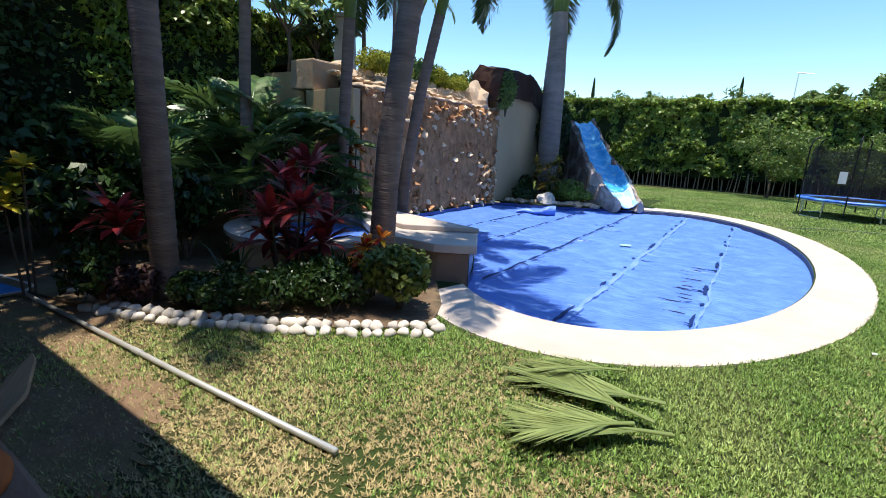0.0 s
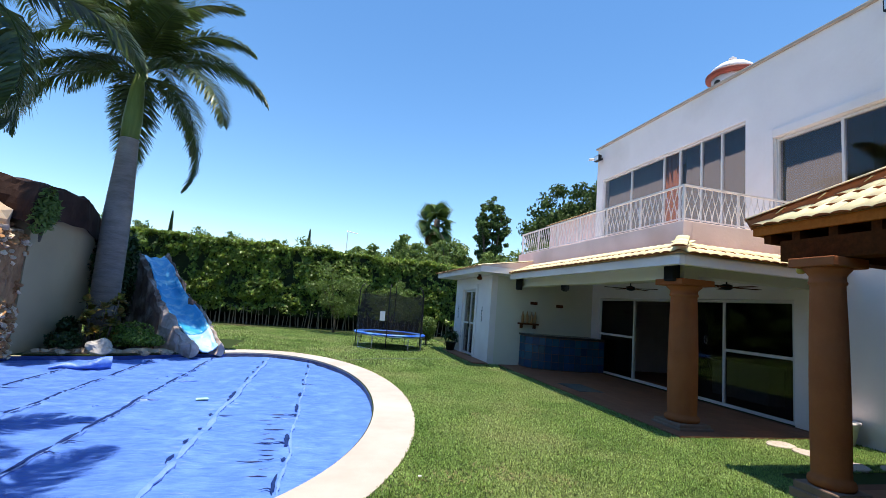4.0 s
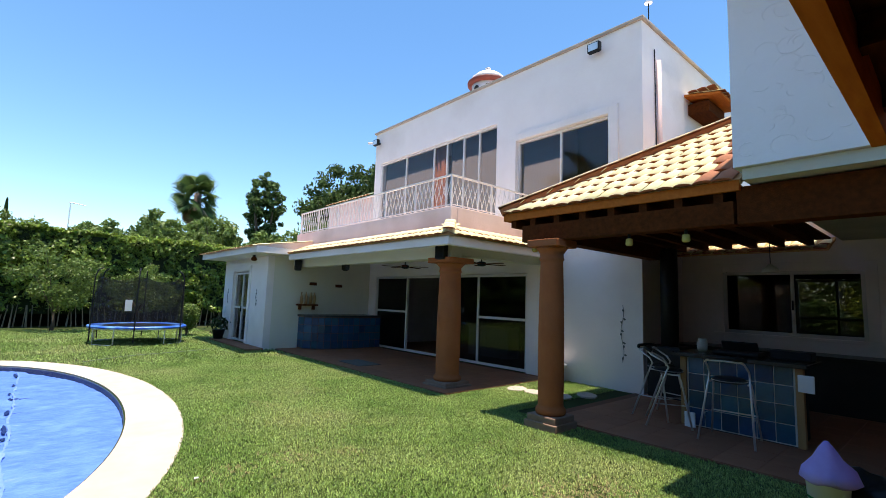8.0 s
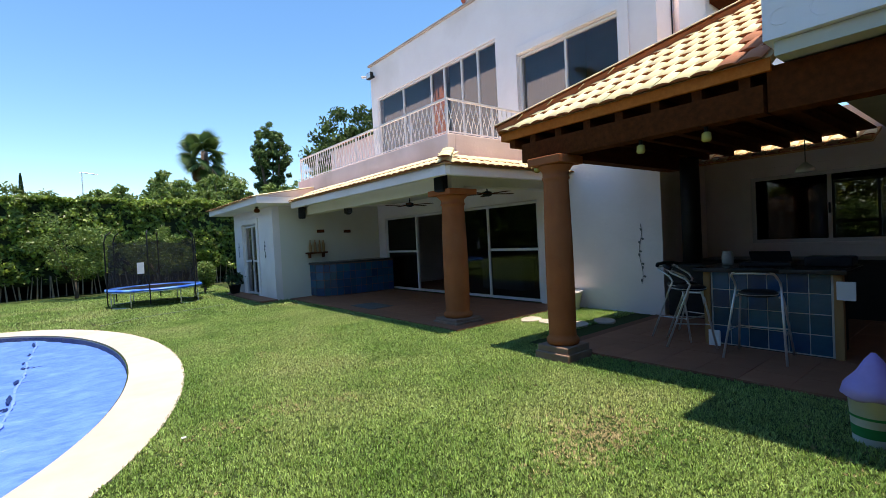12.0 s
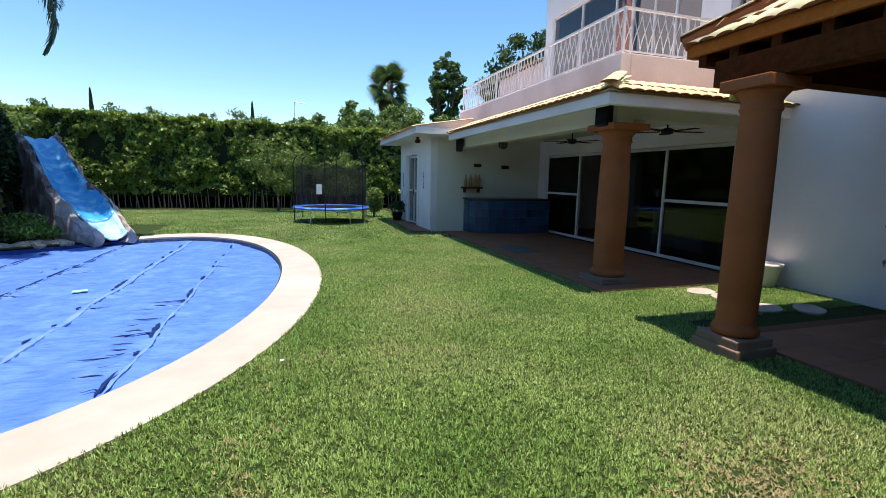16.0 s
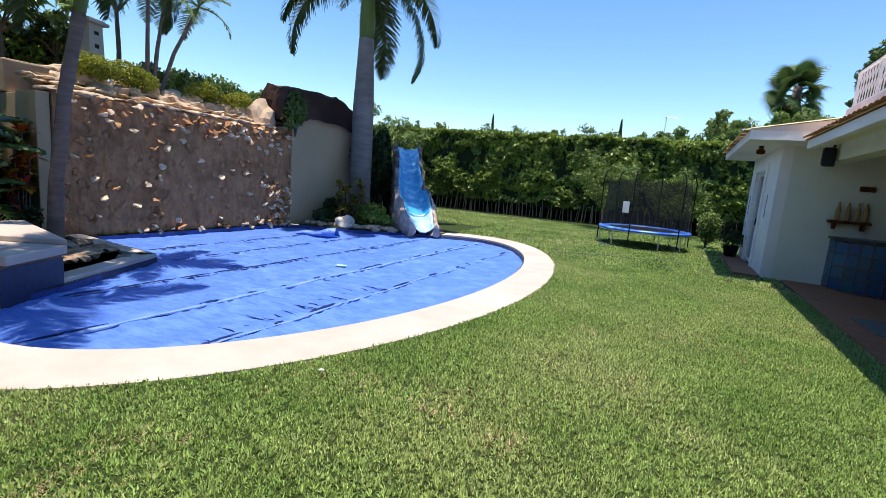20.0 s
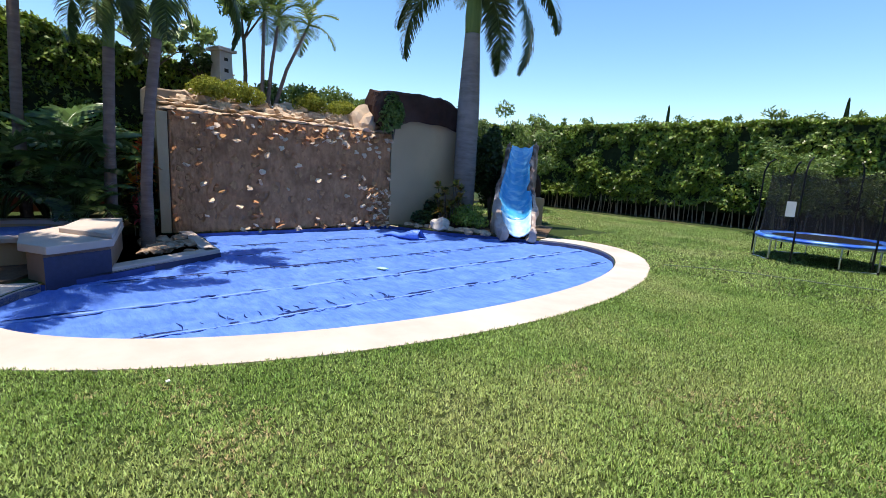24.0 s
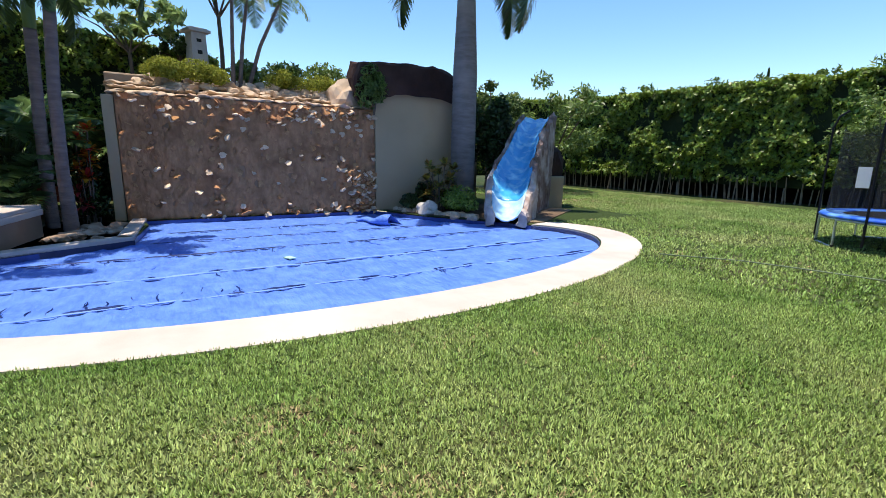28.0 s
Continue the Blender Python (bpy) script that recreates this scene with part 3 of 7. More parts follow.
for axis in (0, 1):
    bm = bmesh.new()
    for k in range(110 if axis == 0 else 60):
        u = g.uniform(-0.6, 1.7) if axis == 0 else g.uniform(5.2, 8.4)
        h, r = g.uniform(3.1, 5.1), g.uniform(0.04, 0.11)
        a0, a1 = g.uniform(0, 6.28), g.uniform(1.4, 4.6)
        pts = []
        for i in range(9):
            q = a0 + a1 * i / 8
            c, d = u + r * math.cos(q), h + r * 0.8 * math.sin(q)
            pts.append((4.999, c, d) if axis == 0 else (c, 1.831, d))
        tube(bm, pts, [0.002] + [0.0045] * 7 + [0.002], 5)
    part("trowel_marks", bm, bpy.data.materials["stucco"], house, "raised plaster swirls")

# ---- windows and doors ----
def window(name, label, x, ys, z0, z1, rails=(), fr=0.05, kind_glass=M_GLASSTINT, skip=(), trim=0.0):
    """A framed window in a wall that faces -x; ys: frame and mullion lines, rails: (panel, z) cross bars."""
    ys = sorted(ys)
    w = thing(name, label, "window", kind="structure")
    part("frame", boxes(((x - 0.015, ys[0] - fr / 2, z0), (x + 0.07, ys[0] + fr / 2, z1)), ((x - 0.015, ys[-1] - fr / 2, z0), (x + 0.07, ys[-1] + fr / 2, z1)), ((x - 0.013, ys[0] + fr / 2, z1 - fr), (x + 0.068, ys[-1] - fr / 2, z1)), ((x - 0.013, ys[0] + fr / 2, z0), (x + 0.068, ys[-1] - fr / 2, z0 + fr))), M_ALU, w, "white aluminium frame")
    for y in ys[1:-1]:
        part("mullion", boxes(((x - 0.01, y - fr * 0.45, z0 + fr), (x + 0.06, y + fr * 0.45, z1 - fr))), M_ALU, w)
    for k, (a, b) in enumerate(zip(ys, ys[1:])):
        for p, z in rails:
            if p == k:
                part("cross_bar", boxes(((x - 0.006, a + fr * 0.5, z - 0.03), (x + 0.055, b - fr * 0.5, z + 0.03))), M_ALU, w)
        if k not in skip:
            g = part("pane", boxes(((x + 0.022, a + fr * 0.4, z0 + fr * 0.9), (x + 0.03, b - fr * 0.4, z1 - fr * 0.9))), kind_glass, w)
            g.visible_shadow = False
    if trim:
        t, yl, yh = trim, ys[0] - fr / 2, ys[-1] + fr / 2
        part("surround", bevelled(boxes(((x - 0.05, yl - t, z0 - t), (x - 0.016, yl, z1 + t)), ((x - 0.05, yh, z0 - t), (x - 0.016, yh + t, z1 + t)), ((x - 0.05, yl, z1), (x - 0.016, yh, z1 + t))), 0.008), M_WHITE, w, "raised white surround")
        part("sill", bevelled(boxes(((x - 0.08, yl - t - 0.03, z0 - 0.06), (x - 0.012, yh + t + 0.03, z0))), 0.01), M_WHITE, w)
    return w


window("window_1", "long upper window of grey tinted panes over the balcony", FX + 0.06, [13.62, 12.22, 10.83, 10.24, 9.53, 8.92, 8.26], 3.63, 6.24)
window("window_2", "two-pane upper window in a raised white surround", FX + 0.07, [7.54, 6.33, 5.14], 4.11, 5.59)
part("surround", bevelled(boxes(((FX - 0.04, 4.9, 3.98), (FX, 5.11, 5.78)), ((FX - 0.04, 7.57, 3.98), (FX, 7.76, 5.78)), ((FX - 0.04, 5.11, 5.61), (FX, 7.57, 5.78)), ((FX - 0.05, 4.88, 3.9), (FX, 7.78, 3.98))), 0.01), M_WHITE, house, "raised white window surround")
window("window_3", "terrace sliding doors with white frames, standing ajar", FX + 0.05, [13.55, 11.9, 10.35, 8.82, 7.23], 0.03, 2.31, rails=((0, 1.22), (3, 1.22)), fr=0.06, skip=(2,), kind_glass=M_GLASS)
window("window_4", "sliding kitchen window in a white frame behind the bar", PX + 0.04, [3.63, 2.52, 1.53], 1.18, 2.38, fr=0.06, trim=0.16, kind_glass=M_GLASS)
window("window_5", "far kitchen window with a cross bar", 13.5, [3.03, 2.3, 1.72], 1.13, 2.39, rails=((0, 1.5), (1, 1.5)), fr=0.05)
window("door_1", "white glazed annex door with a cross bar", AX + 0.06, [16.92, 16.2, 15.53], 0.07, 2.3, rails=((0, 1.15), (1, 1.15)), fr=0.06)
part("surround", bevelled(boxes(((AX - 0.04, 15.3, 0.06), (AX, 15.48, 2.5)), ((AX - 0.04, 16.97, 0.06), (AX, 17.15, 2.5)), ((AX - 0.04, 15.48, 2.34), (AX, 16.97, 2.5))), 0.01), M_WHITE, annex)
# what shows through the glass
M_SHEER = mat("sheer_cloth", (0.20, 0.175, 0.18), (0.17, 0.15, 0.155), 3, 0.9, squash=(1, 8, 0.3))
M_BROWNCLOTH = mat("brown_curtain", (0.34, 0.13, 0.075), (0.22, 0.08, 0.05), 3, 0.9, squash=(1, 12, 0.3))


def curtain(label, y0, y1, z0, z1, m, depth, fold):
    """A pleated cloth hanging just behind a window of the west wall."""
    c = thing("curtain", label, "curtain", (FX + depth, 0, 0), group="upper curtains")
    bm = bmesh.new()
    n = max(16, int((y1 - y0) / 0.04))
    row = [(fold * (math.sin(i * 1.1) + 0.55 * math.sin(i * 2.3)), y0 + (y1 - y0) * i / n) for i in range(n + 1)]
    lo = [bm.verts.new((x, y, z0)) for x, y in row]
    hi = [bm.verts.new((x, y, z1)) for x, y in row]
    for i in range(n):
        bm.faces.new((lo[i], lo[i + 1], hi[i + 1], hi[i]))
    bmesh.ops.solidify(bm, geom=bm.faces[:], thickness=0.004)
    part("cloth", bm, m, c, smooth=True)


curtain("brown curtain gathered behind the upper window", 10.28, 10.8, 3.66, 6.22, M_BROWNCLOTH, 0.13, 0.018)
for y0, y1, z0, z1 in ((10.9, 13.58, 3.66, 6.22), (8.3, 10.2, 3.66, 6.22), (6.38, 7.5, 4.14, 5.57)):
    curtain("plain grey sheer curtain drawn behind an upper window", y0, y1, z0, z1, M_SHEER, 0.2, 0.005)
cab = thing("cabinet", "white low cabinet inside behind the sliding door", "cabinet", (9.75, 9.25, 0.06))
part("body", bevelled(boxes(((-0.22, -0.75, 0.05), (0.22, 0.75, 0.82))), 0.01), M_PLASTICWHITE, cab)
part("top", bevelled(boxes(((-0.25, -0.78, 0.822), (0.25, 0.78, 0.86))), 0.008), M_PLASTICWHITE, cab)
for y in (-0.37, 0.37):
    part("door", bevelled(boxes(((-0.245, y - 0.35, 0.08), (-0.222, y + 0.35, 0.8))), 0.006), M_PLASTICWHITE, cab)

# ---- columns ----
SHAFT = [(0.255, 0.0), (0.275, 0.02), (0.28, 0.05), (0.265, 0.085), (0.235, 0.10), (0.232, 0.14), (0.24, 0.6), (0.238, 1.1), (0.228, 1.6), (0.213, 2.02), (0.213, 2.06), (0.232, 2.075), (0.236, 2.095), (0.222, 2.11), (0.22, 2.16), (0.245, 2.19), (0.285, 2.225), (0.30, 2.25)]


def column(label, x, y, plinth, top, f=1.0):
    c = thing("column", label, "column", (x, y, 0), group="garden columns")
    part("plinth", bevelled(boxes(((-0.31 * f, -0.31 * f, 0), (0.31 * f, 0.31 * f, plinth))), 0.015), M_PLINTH, c, "brown stone plinth")
    part("base_slab", bevelled(boxes(((-0.345 * f, -0.345 * f, -0.02), (0.345 * f, 0.345 * f, plinth * 0.55))), 0.012), M_PLINTH, c)
    k = (top - 0.1 - plinth) / 2.25
    part("shaft", lathe(bmesh.new(), [(r * f, plinth + z * k) for r, z in SHAFT], 28), M_CANTERA, c, smooth=True)
    part("abacus", bevelled(boxes(((-0.335 * f, -0.335 * f, top - 0.1), (0.335 * f, 0.335 * f, top))), 0.012), M_CANTERA, c)
    return c


column("terracotta-coloured stone column at the terrace corner", 6.04, 7.03, 0.12, 2.44, 0.96)
column("terracotta-coloured stone column carrying the patio roof", 5.3, 4.15, 0.18, 2.5, 0.72)
column("terracotta-coloured stone column at the edge of the lawn", -2.06, 0.14, 0.2, 2.52, 0.9)

# ---- balcony railing ----
railing = thing("balcony_railing", "white wrought-iron railing with crossing curved bars", "railing")
RB, RT = 3.5, 4.17
part("top_rail", boxes(((6.08, 7.12, RT - 0.03), (6.13, 14.15, RT)), ((6.13, 7.12, RT - 0.03), (FX - 0.03, 7.17, RT))), M_IRON, railing)
part("bottom_rail", boxes(((6.09, 7.13, RB + 0.04), (6.12, 14.15, RB + 0.06)), ((6.12, 7.13, RB + 0.04), (FX - 0.03, 7.16, RB + 0.06))), M_IRON, railing)
bm = bmesh.new()
tube(bm, [(0.145 * (0.5 - 0.5 * math.cos(math.pi * t / 10)), 0, 0.6 * t / 10) for t in range(11)], 0.008, 5)
bar_r = mesh_of("bar", bm, M_IRON)
bm = bmesh.new()
tube(bm, [(0.145 - 0.145 * (0.5 - 0.5 * math.cos(math.pi * t / 10)), 0.006, 0.6 * t / 10) for t in range(11)], 0.008, 5)
bar_l = mesh_of("bar", bm, M_IRON)
post_me = mesh_of("post", boxes(((-0.018, -0.018, 0), (0.018, 0.018, 0.66))), M_IRON)
collar_me = mesh_of("collar", stone_bm((0.016, 0.012, 0.02), 1, 0.0), M_IRON)
for k in range(48):
    for me in (bar_r, bar_l):
        b = part("bar", me, None, railing)
        b.matrix_basis = pose(6.105, 7.16 + 0.145 * k, RB + 0.05, 0, 0, 90)
    c = part("collar", collar_me, None, railing)
    c.matrix_basis = pose(6.105, 7.16 + 0.145 * (k + 0.5), RB + 0.35)
for k in range(17):
    for me in (bar_r, bar_l):
        b = part("bar", me, None, railing)
        b.matrix_basis = pose(6.13 + 0.145 * k, 7.145, RB + 0.05)
for p in [(6.105, 7.145)] + [(6.105, 7.16 + 0.145 * 8 * k) for k in range(1, 7)] + [(6.13 + 0.145 * 8, 7.145), (FX - 0.05, 7.145)]:
    part("post", post_me, None, railing).location = (*p, RB)

# ---- clay tiles ----
def tile_mesh(length=0.42, r0=0.098, r1=0.094, thick=0.014, seg=8):
    bm = bmesh.new()
    rows = []
    for y, r in ((0, r0), (length, r1)):
        for rr in (r, r - thick):
            rows.append([bm.verts.new((rr * math.cos(math.pi * k / seg), y, 0.3 * rr * math.sin(math.pi * k / seg))) for k in range(seg + 1)])
    o0, i0, o1, i1 = rows
    for k in range(seg):
        bm.faces.new((o0[k], o0[k + 1], o1[k + 1], o1[k]))
        bm.faces.new((i0[k + 1], i0[k], i1[k], i1[k + 1]))
        bm.faces.new((o0[k + 1], o0[k], i0[k], i0[k + 1]))
    for k in (0, seg):
        bm.faces.new((o0[k], o1[k], i1[k], i0[k]))
    bm.faces.new(i0)
    bmesh.ops.recalc_face_normals(bm, faces=bm.faces[:])
    me = mesh_of("tile", bm, M_TILE, True)
    me.materials.append(M_TILELIP)
    for i, p in enumerate(me.polygons):
        if (i < 3 * seg and i % 3) or i == 3 * seg + 2:
            p.material_index = 1
    return me


TILE = tile_mesh()
RIDGE = TILE.copy()
RIDGE.materials[0] = mat("ridge_clay", (0.84, 0.68, 0.46), (0.74, 0.54, 0.34), 4, 0.85, bump=0.3, stain=(0.62, 0.38, 0.22), sscale=3)
TILE_RED = TILE.copy()
TILE_RED.materials[0] = mat("red_roof_tile", (0.50, 0.21, 0.12), (0.40, 0.16, 0.09), 5, 0.85, bump=0.2, bscale=35, vary=0.12)


def tile_slope(parent, eave, along, up, width, rows, step=0.192, reach=0.33, hip=0.0, over=0.06, lift=0.016, red_from=9.0):
    """Rows of low curved tiles on a slope: eave point, direction along the eave, direction up the slope; past the last
    argument's length the tiles are red.
    """
    along, up = Vector(along).normalized(), Vector(up).normalized()
    normal = along.cross(up)
    if normal.z < 0:
        normal = -normal
    for r in range(rows):
        start, end = hip * r * reach, width
        k = 0
        while start + (k + 0.5) * step < end:
            p = Vector(eave) + along * (start + (k + 0.5) * step) + up * (r * reach - over) + normal * (lift + random.uniform(0, 0.006))
            x = along if normal.dot(along.cross(up)) > 0 else -along
            m = Matrix((x, (up - normal * 0.06).normalized(), normal)).transposed().to_4x4()
            m = Matrix.Translation(p) @ m @ pose(0, 0, 0, 0, 0, random.uniform(-1.5, 1.5))
            t = part("tile", TILE if start + k * step < red_from else TILE_RED, None, parent)
            t.matrix_basis = m
            k += 1


up_t = (0.75, 0, 0.32)
tile_slope(house, (5.27, 6.4, 2.79), (0, 1, 0), up_t, 6.55, 2, hip=0.7, lift=0.008)
tile_slope(house, (5.4, 6.27, 2.79), (1, 0, 0), (0, 0.78, 0.32), FX - 5.45, 2, hip=0.7, lift=0.008)
sl = math.hypot(1, SLOPE)
tile_slope(patio_roof, (5.2, 4.95, 2.96), (0, -1, 0), (1, 0, SLOPE), 3.1, 9, hip=1 / sl, red_from=2.6)
tile_slope(patio_roof, (5.3, 4.95, 2.96), (1, 0, 0), (0, -1, SLOPE), 3.4, 4, hip=1 / sl)
annex_t = thing("annex_tiles", "row of clay edge tiles on the annex roof", "roof tiles", kind="structure")
tile_slope(annex_t, (4.36, 13.05, 2.915), (0, 1, 0), (1, 0, 0.16), 5.3, 1, lift=0.01)
bm = bmesh.new()
lo = [bm.verts.new((x, y, 2.923)) for y in (13.06, 18.38) for x in (4.42, 6.04)]
hi = [bm.verts.new((x, y, z)) for y in (13.06, 18.38) for x, z in ((4.42, 2.94), (6.04, 3.2))]
for q in ((lo[0], lo[1], hi[1], hi[0]), (lo[2], hi[2], hi[3], lo[3]), (hi[0], hi[1], hi[3], hi[2]), (lo[0], hi[0], hi[2], lo[2]), (lo[1], lo[3], hi[3], hi[1])):
    bm.faces.new(q)
bmesh.ops.recalc_face_normals(bm, faces=bm.faces[:])
part("verge", bm, M_PINK, annex_t, "sloping plastered verge")
for k in range(5):
    t = part("ridge_tile", TILE, None, annex_t)
    d = Vector((1, 0, 0.16)).normalized()
    t.matrix_basis = Matrix.Translation((4.4 + 0.36 * k, 13.13, 2.945 + 0.0576 * k)) @ Matrix((Vector((0, -1, 0)), d, Vector((0, -1, 0)).cross(d))).transposed().to_4x4()
tile_slope(patio_roof, (9.75, 1.85, 2.68), (0, 1, 0), (0.75, 0, 0.26), 2.5, 2)
part("hip_mortar", tube(bmesh.new(), [(5.17, 4.98, 2.99), (8.15, 2.0, 2.99 + 2.98 * SLOPE)], 0.085, 8), M_TILELIP, patio_roof, "red mortar along the hip")
for k in range(11):
    t = part("ridge_tile", RIDGE, None, patio_roof)
    d = Vector((1, -1, SLOPE)).normalized()
    p = Vector((5.15, 5.0, 2.98)) + d * 0.38 * k + Vector((0, 0, 0.055))
    side = d.cross(Vector((0, 0, 1))).normalized()
    t.matrix_basis = Matrix.Translation(p) @ Matrix((side, d, side.cross(d))).transposed().to_4x4() @ Matrix.Scale(1.15, 4)
for k in range(3):
    t = part("ridge_tile", TILE, None, house)
    d = Vector((0.75, 0.78, 0.32)).normalized()
    p = Vector((5.24, 6.24, 2.82)) + d * 0.36 * k + Vector((0, 0, 0.04))
    side = d.cross(Vector((0, 0, 1))).normalized()
    t.matrix_basis = Matrix.Translation(p) @ Matrix((side, d, side.cross(d))).transposed().to_4x4() @ Matrix.Scale(1.15, 4)
tile_slope(house, (8.55, 14.1, 5.22), (0, 1, 0), (1, 0, 0.45), 3.3, 2, step=0.22)
# ---- roof details ----
cupola = thing("cupola", "white roof lantern with a red-brown dome and small arches", "lantern", (10.3, 10.2, 7.25))
part("drum", lathe(bmesh.new(), [(0.52, 0), (0.52, 1.22)], 20), M_WHITE, cupola, smooth=True)
part("cornice_ring", lathe(bmesh.new(), [(0.6, 1.22), (0.66, 1.26), (0.66, 1.33), (0.58, 1.36)], 20), mat("red_brown_paint", (0.22, 0.05, 0.035), (0.16, 0.04, 0.03), 3, 0.6), cupola, "red-brown ring", True)
part("dome", lathe(bmesh.new(), [(0.58, 1.36), (0.52, 1.5), (0.38, 1.62), (0.18, 1.69), (0.07, 1.71), (0.07, 1.8), (0.1, 1.84), (0.02, 1.9)], 20), M_WHITE, cupola, smooth=True)
# solid near-black panels imitate the shade in the arches
for a in range(8):
    bm = bmesh.new()
    prism(bm, [(-0.1, 0), (0.1, 0), (0.1, 0.3), (0.07, 0.37), (0, 0.4), (-0.07, 0.37), (-0.1, 0.3)], -0.02, 0.02)
    ar = part("arch_opening", bm, M_DARK, cupola, "dark panel standing in for the shade inside an arch")
    ar.matrix_basis = pose(0, 0, 0, 0, 0, 45 * a) @ pose(0.51, 0, 0.72, 90, 0, 90)


def floodlight(label, at, turn):
    f = thing("floodlight", label, "floodlight", at, turn)
    part("housing", bevelled(boxes(((-0.06, -0.14, -0.1), (0.05, 0.14, 0.1))), 0.015), M_BLACK, f)
    part("lens", boxes(((-0.068, -0.11, -0.075), (-0.0605, 0.11, 0.075))), M_STEEL, f, "reflective lamp glass")
    part("bracket", boxes(((0.051, -0.03, -0.03), (0.16, 0.03, 0.03))), M_BLACK, f)


floodlight("black square floodlight fixed below the cornice", (FX - 0.16, 5.35, 7.1), 0)
floodlight("small floodlight at the far corner under the cornice", (FX - 0.16, 13.75, 7.0), 0)
gut = thing("rain_spout", "white pipe spout at the roof corner", "spout", (FX, 14.05, 7.1))
part("pipe", rod((0.02, 0, 0), (-0.28, 0.05, -0.06), 0.04), M_ALU, gut)
dp = thing("downpipe", "white downpipe on the house wall", "downpipe", (9.3, 4.36, 3.2))
part("pipe", rod((0, 0, 0.2), (0, 0, 3.55), 0.05, 12), M_PINK, dp, smooth=True)
part("cable", tube(bmesh.new(), [(-0.13, 0.02, 0.2), (-0.125, 0.02, 2.0), (-0.14, 0.02, 3.75)], 0.012, 5), M_BLACK, dp, "black cable beside the pipe")
an = thing("antenna", "thin roof antenna with a small ring on top", "antenna", (9.85, 4.8, 7.25))
part("mast", rod((0, 0, 0), (0, 0, 1.25), 0.012, 6), M_BLACK, an)
part("head", lathe(bmesh.new(), [(0.03, 1.25), (0.09, 1.26), (0.09, 1.3), (0.03, 1.31)], 12), M_STEEL, an)
hood = thing("wall_hood", "small tiled hood over a wall niche", "hood", (11.3, 4.4, 6.0), kind="structure")
part("base", boxes(((-0.4, -0.45, 0.05), (0.6, -0.01, 0.3))), M_WOOD, hood)
part("slope", sheet([(-0.6, -0.75, 0.33), (0.75, -0.75, 0.33), (0.75, 0, 0.48), (-0.6, 0, 0.48)], [(0, 1, 2, 3)]), M_FASCIA, hood)
tile_slope(hood, (-0.6, -0.75, 0.34), (1, 0, 0), (0, 0.75, 0.15), 1.35, 2)
tile_slope(hood, (-0.6, -0.1, 0.46), (0, -1, 0), (1, 0, 0.0), 0.6, 1)

# ---- terrace things ----
bar = thing("terrace_bar", "curved terrace bar faced with blue and white tiles", "bar", (0, 0, 0))
BAR = [(6.15, 13.98), (6.16, 13.6), (6.3, 13.36), (6.6, 13.16), (7.0, 13.05), (7.5, 13.0), (8.1, 13.0), (8.5, 13.02), (8.5, 13.98)]
part("body", prism(bmesh.new(), BAR, 0.03, 0.98), M_GROUT, bar)
part("counter", bevelled(prism(bmesh.new(), [(x - (0.05 if x < 6.5 else 0), y - (0.05 if y < 13.9 else 0)) for x, y in BAR], 0.982, 1.04), 0.012), M_COUNTER, bar, "dark counter top")
tl = bmesh.new()
box(tl, (0.005, -0.012, 0.005), (0.195, 0, 0.225))
tile_me = mesh_of("tile", bevelled(tl, 0.004, 1), M_BLUETILE)
edge_len = 0.0
for (x0, y0), (x1, y1) in zip(BAR[:-2], BAR[1:-1]):
    d = Vector((x1 - x0, y1 - y0))
    n = max(1, round(d.length / 0.2))
    for i in range(n):
        for j in range(4):
            t = part("tile", tile_me, None, bar)
            t.matrix_basis = pose(x0 + d.x * i / n, y0 + d.y * i / n, 0.05 + 0.23 * j, 0, 0, math.degrees(math.atan2(d.y, d.x))) @ Matrix.Diagonal((d.length / n / 0.2, 1, 1, 1))

shelf = thing("wall_shelf", "small wooden wall shelf holding bottles", "shelf", (6.35, 13.99, 1.3))
part("board", bevelled(boxes(((-0.32, -0.2, 0), (0.32, 0, 0.05))), 0.006), M_WOOD, shelf)
for x in (-0.22, 0.22):
    part("bracket", boxes(((x - 0.02, -0.15, -0.12), (x + 0.02, 0, -0.001))), M_WOOD, shelf)
for k, x in enumerate((-0.2, -0.05, 0.1, 0.22)):
    bt = thing("bottle", "small brown carved bottle on the wall shelf", "bottle", (6.35 + x, 13.88, 1.351), group="shelf bottles")
    part("body", lathe(bmesh.new(), [(0.04, 0), (0.045, 0.05), (0.045, 0.2 + 0.03 * (k % 2)), (0.02, 0.28 + 0.03 * (k % 2)), (0.018, 0.36)], 10), M_TILEWOOD, bt, smooth=True)


def speaker(label, at, turn):
    s = thing("loudspeaker", label, "loudspeaker", at, turn)
    part("cabinet", bevelled(boxes(((-0.09, -0.1, -0.17), (0.09, 0.1, 0.17))), 0.03), M_BLACK, s)
    part("grille", boxes(((-0.1, -0.08, -0.14), (-0.0905, 0.08, 0.14))), M_NET, s.children[0])
    part("bracket", boxes(((0.03, -0.02, 0.171), (0.07, 0.02, 0.22))), M_BLACK, s)


speaker("black loudspeaker hanging under the terrace beam by the column", (5.72, 6.95, 2.56), 20)
speaker("black loudspeaker hanging at the far end of the terrace", (5.72, 13.3, 2.5), -20)
fan = thing("ceiling_fan", "dark ceiling fan with wooden blades at rest", "fan", (7.3, 10.2, 2.74))
part("rod", rod((0, 0, 0), (0, 0, -0.22), 0.015), M_BLACK, fan)
